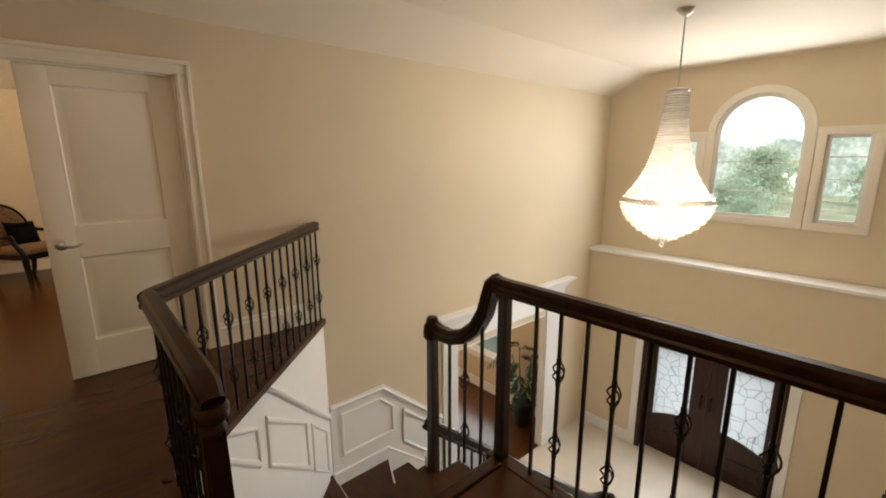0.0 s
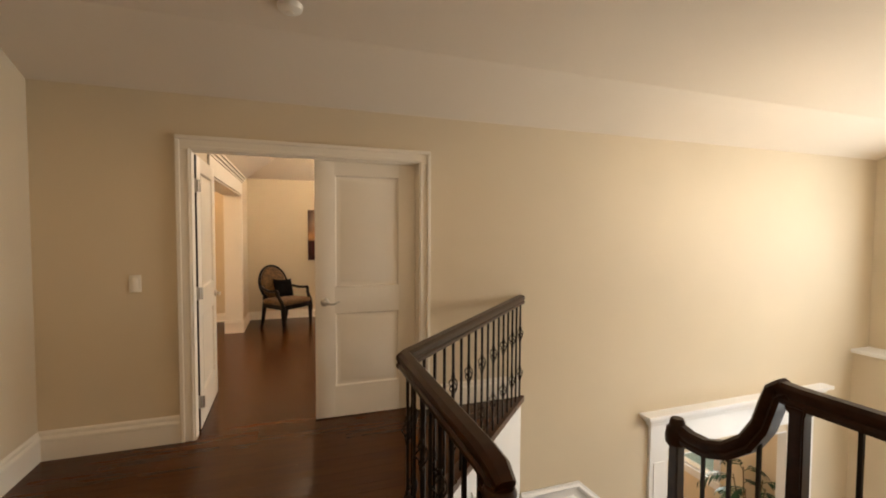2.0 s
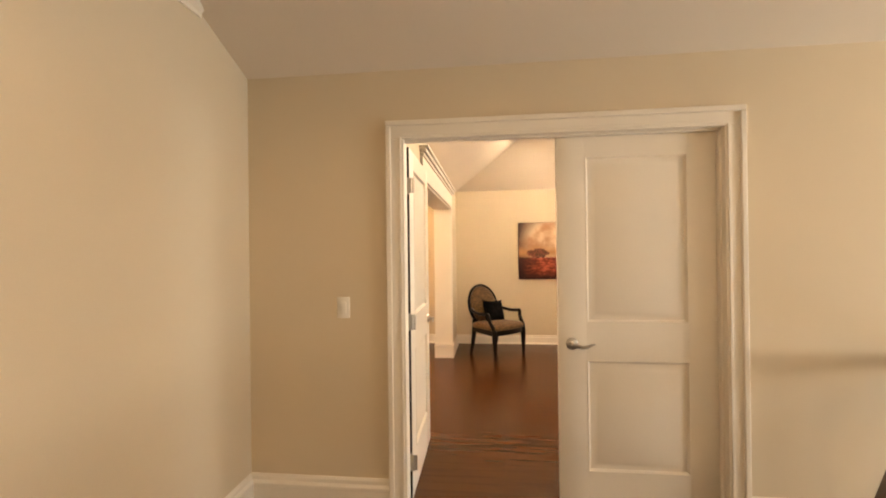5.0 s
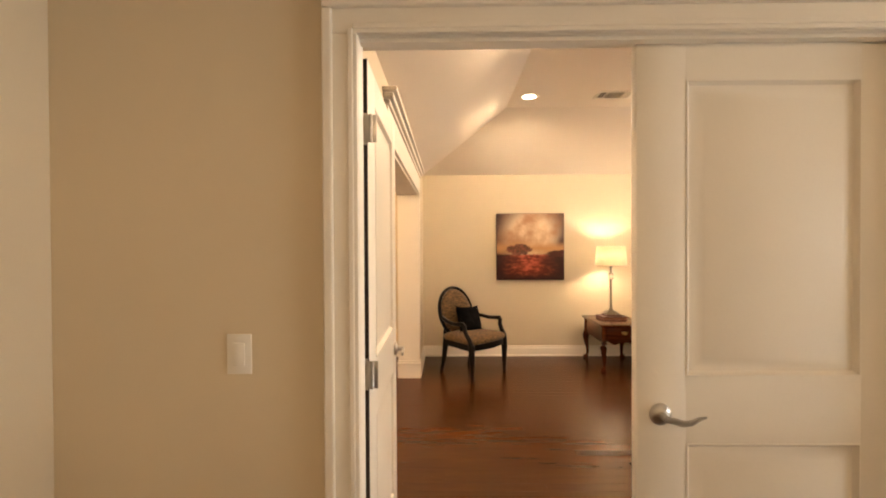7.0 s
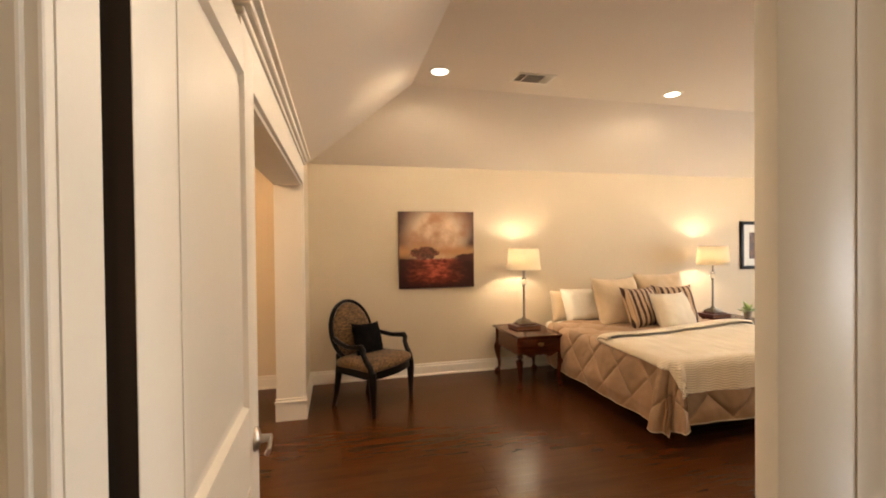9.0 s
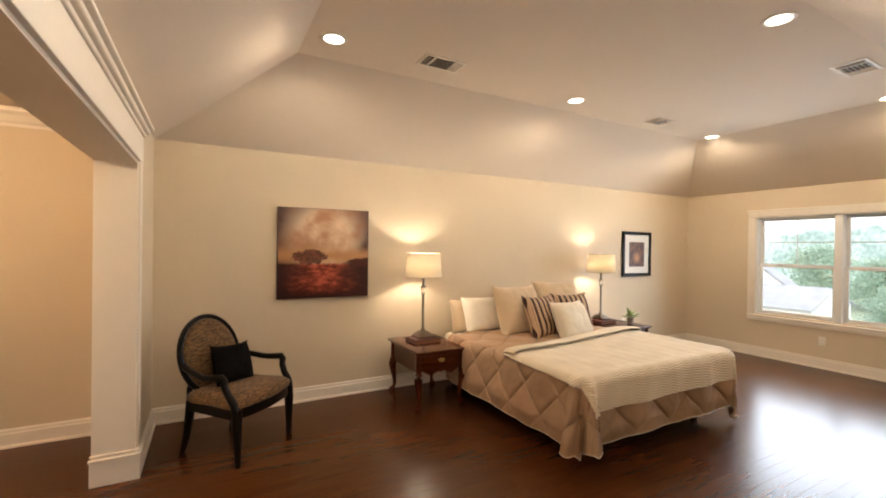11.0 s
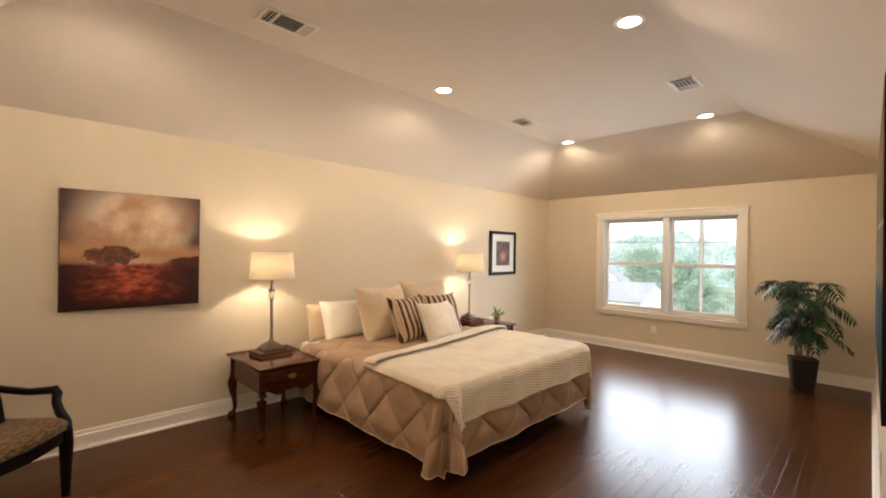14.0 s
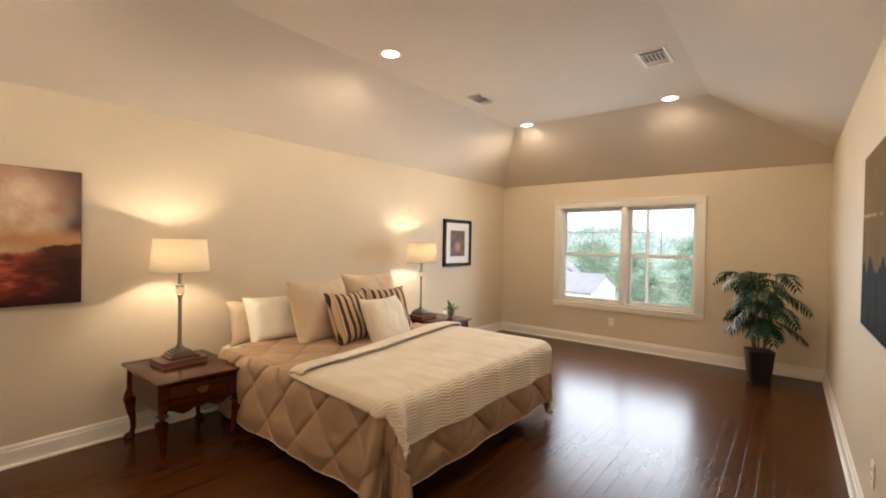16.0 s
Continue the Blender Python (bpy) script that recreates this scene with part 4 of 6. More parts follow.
def pillow(name, w, h, d, mtl, m, label, group="pillows on the bed"):
    t = thing(name, label, "pillow", group)
    bm = B()
    n = 28
    sides = []
    for s in (-1, 1):
        g = []
        for i in range(n + 1):
            row = []
            for j in range(n + 1):
                u, v = 2 * i / n - 1, 2 * j / n - 1
                e = max(0.0, (1 - u ** 4) * (1 - v ** 4)) ** 0.5
                pinch = 1 - 0.12 * (1 - abs(u) ** 3) * abs(v) ** 4 - 0.12 * (1 - abs(v) ** 3) * abs(u) ** 4
                wr = 0.07 * noise.noise(Vector((u * 2.2 + w * 9, v * 2.2 + s, h * 7))) + 0.035 * noise.noise(Vector((u * 6 + w * 5, v * 4 + s, h * 3)))
                row.append((u * w / 2 * (pinch if abs(u) > abs(v) * 0 else 1), s * d / 2 * e * (1 + wr * 2) + 0.012 * wr, v * h / 2 * pinch))
            g.append(row)
        sides.append(g)
    vmap = {}

    def vert(s, i, j):
        rim_ = i in (0, n) or j in (0, n)
        key = (0 if rim_ else s, i, j)
        if key not in vmap:
            x, y, z = sides[s][i][j]
            vmap[key] = bm.verts.new((x, 0 if rim_ else y, z))
        return vmap[key]

    for s in (0, 1):
        for i in range(n):
            for j in range(n):
                bm.faces.new((vert(s, i, j), vert(s, i + 1, j), vert(s, i + 1, j + 1), vert(s, i, j + 1)))
    bmesh.ops.recalc_face_normals(bm, faces=bm.faces)
    rimp = [vert(0, i, 0).co.copy() for i in range(n)] + [vert(0, n, j).co.copy() for j in range(n)] + [vert(0, n - i, n).co.copy() for i in range(n)] + [vert(0, 0, n - j).co.copy() for j in range(n)]
    part("cover", bm, mtl, t, smooth=80)
    bm = B()
    sweep(bm, rimp, rod(0.004, 5), True, Vector((0, 1, 0)))
    part("seam", bm, mtl, t)
    t.matrix_world = m
    return t


PB = 0.575
pillow("bed_pillow", 0.56, 0.37, 0.16, M_LINEN_T, pose(2.06, 7.78, PB + 0.150, -14, 0, 0), "tan bed pillow standing against the wall")
pillow("bed_pillow", 0.58, 0.41, 0.22, M_LINEN_W, pose(2.13, 7.60, PB + 0.175, -22, 0, 0), "white bed pillow leaning on tan pillow")
pillow("bed_pillow", 0.66, 0.46, 0.16, M_LINEN_T, pose(3.10, 7.78, PB + 0.20, -14, 0, 0), "tan bed pillow standing against the wall")
pillow("bed_pillow", 0.64, 0.46, 0.20, M_LINEN_W, pose(3.06, 7.60, PB + 0.20, -22, 0, 0), "white bed pillow leaning on tan pillow")
pillow("euro_pillow", 0.58, 0.56, 0.24, M_LINEN_T, pose(2.38, 7.36, PB + 0.235, -20, 0, 3), "large square tan linen pillow on bed")
pillow("euro_pillow", 0.60, 0.60, 0.24, M_LINEN_T, pose(2.98, 7.40, PB + 0.25, -20, 0, -6), "large square tan linen pillow on bed")
pillow("striped_pillow", 0.46, 0.46, 0.17, M_STRIPE, pose(2.50, 7.11, PB + 0.20, -24, 0, 8), "brown and tan striped square throw pillow")
pillow("striped_pillow", 0.46, 0.46, 0.17, M_STRIPE, pose(2.93, 7.13, PB + 0.20, -24, 0, -8), "brown and tan striped square throw pillow")
pillow("throw_pillow", 0.42, 0.42, 0.20, M_LINEN_W, pose(2.69, 6.90, PB + 0.175, -28, 0, 2), "small white square throw pillow in front")

# ---------------------------------------------------------------- end tables


def end_table(m, label):
    """Its front faces -y; the origin is the middle of the footprint on the floor."""
    t = thing("end_table", label, "table", "end tables beside the bed")
    w, d, h = 0.54, 0.70, 0.53
    bm = B()
    box(bm, -w / 2, w / 2, -d / 2, d / 2, h - 0.020, h, bevel=0.006)
    box(bm, -w / 2 + 0.012, w / 2 - 0.012, -d / 2 + 0.012, d / 2 - 0.012, h - 0.028, h - 0.0195, bevel=0.003)
    part("top", bm, M_CHERRY, t, smooth=30)
    ax, ay, a0, a1 = w / 2 - 0.035, d / 2 - 0.035, h - 0.205, h - 0.028
    for s in (-1, 1):
        bm = B()
        pts = [(s * (ax - 0.02), -ay + 0.03), (s * ax, -ay + 0.03), (s * ax, ay - 0.03), (s * (ax - 0.02), ay - 0.03)]
        slab(bm, pts, a0, a1)
        part("side_panel", bm, M_CHERRY, t)
    for yy, nm in ((-ay, "front_apron"), (ay - 0.02, "back_panel")):
        bm = B()
        n = 24
        low = []
        for i in range(n + 1):
            u = 2 * i / n - 1
            low.append((u * (ax - 0.03), a0 + 0.022 * math.cos(u * math.pi * 2) * (1 - 0.2 * u * u) - 0.012 * math.exp(-(u / 0.14) ** 2) * 2))
        prism_xz(bm, low + [(ax - 0.03, a1), (-ax + 0.03, a1)], yy, yy + 0.02)
        part(nm, bm, M_CHERRY, t)
    dr = part("drawer_front", boxb(-ax + 0.045, ax - 0.045, -ay - 0.008, -ay + 0.001, a0 + 0.048, a1 - 0.012, bevel=0.004), M_CHERRY, t)
    bm = B()
    prism_xz(bm, [(-0.035, 0.012), (0, 0.022), (0.035, 0.012), (0.028, -0.006), (0, -0.016), (-0.028, -0.006)], -0.003, 0)
    sweep(bm, [(-0.024, -0.004, 0.006), (-0.02, -0.014, -0.008), (0, -0.018, -0.016), (0.02, -0.014, -0.008), (0.024, -0.004, 0.006)], rod(0.0028, 6))
    bmesh.ops.transform(bm, matrix=Matrix.Translation((0, -ay - 0.008, (a0 + a1) / 2 + 0.02)), verts=bm.verts)
    part("pull", bm, mat("aged_brass", (0.35, 0.23, 0.09), 0.35, 1.0), dr, "aged brass drawer pull")
    for sx in (-1, 1):
        for sy in (-1, 1):
            bm = B()
            path = [(0, h - 0.03, 1.0), (0, h - 0.18, 1.0), (0.008, h - 0.215, 1.14), (0.018, h - 0.255, 1.12), (0.012, h - 0.32, 0.84), (-0.004, h - 0.39, 0.60), (-0.008, 0.075, 0.47), (0.002, 0.04, 0.5), (0.016, 0.022, 0.95), (0.018, 0.010, 1.0), (0.014, 0.0, 0.75)]
            q = 0.7071
            pts = [(sx * (ax - 0.018 + o * q), sy * (ay - 0.018 + o * q), z) for o, z, k in path]
            sweep(bm, pts, [(0.031 * math.copysign(abs(math.cos(a)) ** 0.6, math.cos(a)), 0.031 * math.copysign(abs(math.sin(a)) ** 0.6, math.sin(a))) for a in [i * math.pi / 6 for i in range(12)]], scale=[k for o, z, k in path])
            part("leg", bm, M_CHERRY, t)
    t.matrix_world = m
    return t


TA = end_table(pose(1.37, 7.535, 0), "cherry wood end table with curved legs")
TB2 = copy_thing(TA, pose(4.03, 7.50, 0))
M_BOOK = cloth("book_cloth", (0.060, 0.009, 0.006), (0.095, 0.015, 0.009), 20, 0.4)
M_PAGES = mat("book_pages", (0.16, 0.075, 0.04), 0.8, fine=400)


def book(m, w, d, h):
    t = thing("book", "dark red hardback book under lamp", "book", "books on end tables")
    bm = B()
    box(bm, -w / 2, w / 2, -d / 2, d / 2, 0, 0.003)
    box(bm, -w / 2, w / 2, -d / 2, d / 2, h - 0.003, h)
    box(bm, -w / 2, -w / 2 + 0.004, -d / 2, d / 2, 0.003, h - 0.003)
    part("cover", bm, M_BOOK, t)
    part("pages", boxb(-w / 2 + 0.004, w / 2 - 0.005, -d / 2 + 0.005, d / 2 - 0.005, 0.003, h - 0.003), M_PAGES, t, "brown edged page block")
    t.matrix_world = m


def shade_mat():
    m = bpy.data.materials.new("lampshade_linen")
    m.use_nodes = True
    n, l = m.node_tree.nodes, m.node_tree.links
    tc, nz = n.new("ShaderNodeTexCoord"), n.new("ShaderNodeTexNoise")
    nz.inputs["Scale"].default_value = 160
    l.new(tc.outputs["Object"], nz.inputs["Vector"])
    rp = n.new("ShaderNodeValToRGB")
    rp.color_ramp.elements[0].color, rp.color_ramp.elements[1].color = (0.80, 0.72, 0.58, 1), (0.88, 0.82, 0.70, 1)
    l.new(nz.outputs[0], rp.inputs[0])
    a, b, mx = n.new("ShaderNodeBsdfDiffuse"), n.new("ShaderNodeBsdfTranslucent"), n.new("ShaderNodeMixShader")
    l.new(rp.outputs[0], a.inputs[0])
    l.new(rp.outputs[0], b.inputs[0])
    mx.inputs[0].default_value = 0.68
    l.new(a.outputs[0], mx.inputs[1])
    l.new(b.outputs[0], mx.inputs[2])
    l.new(mx.outputs[0], n["Material Output"].inputs[0])
    return m


M_SHADE = shade_mat()
M_CRYSTAL = glass_mat("clear_crystal", 0.02)
M_BULB = mat("lit_bulb", (0.9, 0.85, 0.75), 0.4, emit=(1.0, 0.80, 0.52, 14.0), bump=0)


def table_lamp(x, y, z):
    t = thing("table_lamp", "slim metal table lamp with lit cream shade", "lamp", "lamps beside the bed")
    bm = B()
    box(bm, -0.075, 0.075, -0.075, 0.075, 0, 0.016, bevel=0.004)
    box(bm, -0.060, 0.060, -0.060, 0.060, 0.0155, 0.030, bevel=0.004)
    box(bm, -0.044, 0.044, -0.044, 0.044, 0.0295, 0.042, bevel=0.004)
    part("base", bm, M_LAMPMETAL, t, "stepped metal base")
    bm = B()
    lathe(bm, [(0.030, 0.041), (0.026, 0.055), (0.015, 0.07), (0.013, 0.09), (0.016, 0.10), (0.013, 0.11), (0.012, 0.40), (0.017, 0.405), (0.017, 0.42), (0.0, 0.42)], 16)
    part("column", bm, M_LAMPMETAL, t)
    bm = B()
    lathe(bm, [(0.0, 0.421), (0.016, 0.424), (0.030, 0.445), (0.030, 0.462), (0.016, 0.482), (0.0, 0.485)], 16)
    part("crystal_ball", bm, M_CRYSTAL, t, "clear crystal ball")
    bm = B()
    lathe(bm, [(0.0, 0.485), (0.034, 0.486), (0.034, 0.492), (0.014, 0.50), (0.011, 0.56), (0.016, 0.565), (0.016, 0.62), (0, 0.62)], 16)
    part("neck", bm, M_LAMPMETAL, t)
    bm = B()
    lathe(bm, [(0.0, 0.62), (0.014, 0.622), (0.022, 0.65), (0.028, 0.69), (0.020, 0.72), (0.0, 0.73)], 14)
    b_ = part("bulb", bm, M_BULB, t, "lit bulb")
    b_.visible_shadow = False
    seg = 40
    bm = B()
    r0, r1, z0, z1 = 0.184, 0.164, 0.590, 0.822
    ra = [bm.verts.new((r0 * math.cos(2 * math.pi * i / seg), r0 * math.sin(2 * math.pi * i / seg), z0)) for i in range(seg)]
    rb = [bm.verts.new((r1 * math.cos(2 * math.pi * i / seg), r1 * math.sin(2 * math.pi * i / seg), z1)) for i in range(seg)]
    for i in range(seg):
        bm.faces.new((ra[i], ra[(i + 1) % seg], rb[(i + 1) % seg], rb[i]))
    sh = part("shade", bm, M_SHADE, t, "cream drum shade")
    thicken(sh, 0.002)
    bm = B()
    for rr, zz in ((r0, z0), (r1, z1)):
        sweep(bm, [(rr * math.cos(2 * math.pi * i / seg), rr * math.sin(2 * math.pi * i / seg), zz) for i in range(seg)], rod(0.003, 5), True)
    for k in range(3):
        a = 2 * math.pi * k / 3
        sweep(bm, [(0.01 * math.cos(a), 0.01 * math.sin(a), 0.78), (r1 * math.cos(a), r1 * math.sin(a), z1)], rod(0.002, 5))
    sweep(bm, [(0, 0.03, 0.60), (0, 0.045, 0.70), (0, 0, 0.79), (0, -0.045, 0.70), (0, -0.03, 0.60)], rod(0.002, 5))
    part("shade_ring", bm, M_PIPING, t)
    t.location = (x, y, z)


for lx, ly in (LAMP_A, LAMP_B):
    book(pose(lx - 0.01, ly - 0.06, 0.5302, 0, 0, 3), 0.29, 0.22, 0.040)
    # thin book shape added in place of the lamp's base plate
    book(pose(lx + 0.0, ly - 0.05, 0.5704, 0, 0, 0), 0.19, 0.17, 0.014)
    table_lamp(lx, ly - 0.03, 0.5846)

# small potted plant
M_LEAFP = cloth("pale_leaf", (0.22, 0.32, 0.11), (0.36, 0.45, 0.20), 30, 0.5)
M_POTG = mat("grey_pot", (0.32, 0.28, 0.24), 0.4, var=0.15)
pp = thing("potted_plant", "small leafy plant in grey pot on table", "plant")
bm = B()
lathe(bm, [(0.0, 0), (0.030, 0), (0.040, 0.04), (0.044, 0.085), (0.046, 0.09), (0.040, 0.09), (0.036, 0.075), (0, 0.075)], 18)
part("pot", bm, M_POTG, pp)
rng = random.Random(4)
bm = B()
for k in range(22):
    a, tilt, ln = rng.uniform(0, 6.28), rng.uniform(0.25, 1.25), rng.uniform(0.11, 0.18)
    d = Vector((math.cos(a) * math.sin(tilt), math.sin(a) * math.sin(tilt), math.cos(tilt)))
    s = d.cross(Vector((0, 0, 1))).normalized()
    o = Vector((0, 0, 0.075))
    p = [o + d * ln * u + s * wd - Vector((0, 0, 0.05 * u * u)) * math.sin(tilt) for u, wd in ((0.1, 0.003), (0.55, 0.026), (1.0, 0.0), (0.55, -0.026), (0.1, -0.003))]
    bm.faces.new([bm.verts.new(v) for v in p])
ob = part("leaves", bm, M_LEAFP, pp)
thicken(ob, 0.0012)
pp.location = (4.17, 7.36, 0.5302)

# ---------------------------------------------------------------- chair


def chenille():
    g = Graph("brown_chenille", 0.9)
    n1 = g.noise(38, 3, (0.7, 2.6, 2.6), 0.8)
    n2 = g.noise(200, 2)
    g.b.inputs["Sheen Weight"].default_value = 0.08
    g.bump(n1, 0.6, 0.006)
    return g.done(g.mix(g.step(n1, 0.35, 0.65), (0.045, 0.021, 0.007), (0.185, 0.100, 0.036)))


M_CHENILLE = chenille()
ch = thing("armchair", "black wooden armchair with oval back, brown fabric", "chair")
SW, SD, SZ = 0.29, 0.26, 0.395
oval = lambda rx, rz, n=44: [(rx * math.cos(2 * math.pi * i / n), rz * math.sin(2 * math.pi * i / n)) for i in range(n)]
BACK = pose(0, 0.27, 0.652, -15, 0, 0)
bm = B()
sweep(bm, [(x, 0, z) for x, z in oval(0.26, 0.285)], [(0.017 * math.cos(a), 0.026 * math.sin(a)) for a in [i * math.pi / 5 for i in range(10)]], True, Vector((0, 1, 0)))
bmesh.ops.transform(bm, matrix=BACK, verts=bm.verts)
part("back_frame", bm, M_BLACKWOOD, ch)
bm = B()
rings = []
for k, dep in ((1.0, 0.008), (0.97, 0.020), (0.85, 0.034), (0.6, 0.044), (0.3, 0.048)):
    rings.append([bm.verts.new((x, -dep, z)) for x, z in oval(0.243 * k, 0.268 * k)])
for a, b in zip(rings, rings[1:]):
    for i in range(44):
        bm.faces.new((a[i], a[(i + 1) % 44], b[(i + 1) % 44], b[i]))
bm.faces.new(rings[-1])
back = [bm.verts.new((x, 0.012, z)) for x, z in oval(0.243, 0.268)]
for i in range(44):
    bm.faces.new((rings[0][i], rings[0][(i + 1) % 44], back[(i + 1) % 44], back[i]))
bm.faces.new(back)
bmesh.ops.recalc_face_normals(bm, faces=bm.faces)
bmesh.ops.transform(bm, matrix=BACK, verts=bm.verts)
part("backrest", bm, M_CHENILLE, ch, "brown chenille back pad")
# seat frame and cushion over a bowed outline
out = [(-0.25, 0.23), (-0.275, 0.0), (-0.30, -0.20), (-0.20, -0.25), (0.0, -0.275), (0.20, -0.25), (0.30, -0.20), (0.275, 0.0), (0.25, 0.23), (0.0, 0.25)]
bm = B()
slab(bm, out, SZ - 0.075, SZ - 0.01)
part("seat_frame", bm, M_BLACKWOOD, ch)
bm = B()
rings = []
for k, z in ((0.97, SZ - 0.012), (1.0, SZ + 0.015), (0.97, SZ + 0.038), (0.86, SZ + 0.056), (0.6, SZ + 0.068), (0.25, SZ + 0.072)):
    pts = []
    m_ = len(out)
    for i in range(m_ * 4):
        a, f = i // 4, (i % 4) / 4
        p0, p1, p2, p3 = [Vector(out[(a + o) % m_]) for o in (-1, 0, 1, 2)]
        c_ = 0.5 * ((2 * p1) + (p2 - p0) * f + (2 * p0 - 5 * p1 + 4 * p2 - p3) * f * f + (3 * p1 - p0 - 3 * p2 + p3) * f ** 3)
        pts.append(bm.verts.new((c_.x * k, (c_.y + 0.01) * k - 0.01, z)))
    rings.append(pts)
m4 = len(out) * 4
for a, b in zip(rings, rings[1:]):
    for i in range(m4):
        bm.faces.new((a[i], a[(i + 1) % m4], b[(i + 1) % m4], b[i]))
bm.faces.new(rings[-1])
bm.faces.new(list(reversed(rings[0])))
bmesh.ops.recalc_face_normals(bm, faces=bm.faces)
part("seat", bm, M_CHENILLE, ch, "brown chenille seat pad")
sq = [(0.024 * math.copysign(abs(math.cos(a)) ** 0.5, math.cos(a)), 0.024 * math.copysign(abs(math.sin(a)) ** 0.5, math.sin(a))) for a in [i * math.pi / 6 for i in range(12)]]
for s in (-1, 1):
    bm = B()
    sweep(bm, [(s * 0.272, -0.215, SZ - 0.015), (s * 0.275, -0.218, 0.30), (s * 0.272, -0.222, 0.15), (s * 0.270, -0.226, 0.0)], sq, scale=[1.15, 1.2, 0.95, 0.72])
    part("leg", bm, M_BLACKWOOD, ch)
    bm = B()
    sweep(bm, [(s * 0.225, 0.215, SZ - 0.015), (s * 0.226, 0.225, 0.28), (s * 0.228, 0.250, 0.12), (s * 0.23, 0.285, 0.0)], sq, scale=[1.1, 1.05, 0.9, 0.75])
    part("leg", bm, M_BLACKWOOD, ch)
    bm = B()
    sweep(bm, [(s * 0.215, 0.235, SZ - 0.02), (s * 0.20, 0.250, SZ + 0.06), (s * 0.155, 0.262, SZ + 0.12)], sq, scale=[0.9, 0.8, 0.8])
    part("back_post", bm, M_BLACKWOOD, ch)
    bm = B()
    arm = [(s * 0.245, 0.275, 0.63), (s * 0.28, 0.16, 0.60), (s * 0.305, 0.03, 0.58), (s * 0.312, -0.07, 0.588), (s * 0.308, -0.115, 0.594), (s * 0.303, -0.138, 0.573), (s * 0.296, -0.138, 0.53), (s * 0.290, -0.165, 0.475), (s * 0.284, -0.205, 0.42), (s * 0.28, -0.215, SZ - 0.03)]
    sweep(bm, arm, sq, up=Vector((s, 0, 0.2)).normalized(), scale=[0.75, 0.75, 0.75, 0.85, 0.9, 0.85, 0.8, 0.85, 0.95, 1.0])
    part("armrest", bm, M_BLACKWOOD, ch)
ch.matrix_world = pose(-0.312, 7.218, 0, 0, 0, 45)
pillow("chair_cushion", 0.33, 0.30, 0.13, M_BLACKCLOTH, pose(-0.312, 7.218, 0, 0, 0, 45) @ pose(0.035, 0.10, 0.585, -20, 4, -6), "small black square cushion on armchair", "")

# ---------------------------------------------------------------- palm
M_PALM = cloth("palm_leaf", (0.006, 0.026, 0.013), (0.030, 0.080, 0.034), 14, 0.36, sheen=0.0)
M_STEM = mat("palm_stem", (0.16, 0.11, 0.055), 0.6, var=0.2)
M_POTB = mat("black_pot", (0.012, 0.011, 0.010), 0.35, var=0.15)
M_SOIL = mat("soil", (0.03, 0.02, 0.013), 0.9, var=0.4, bump=0.6)


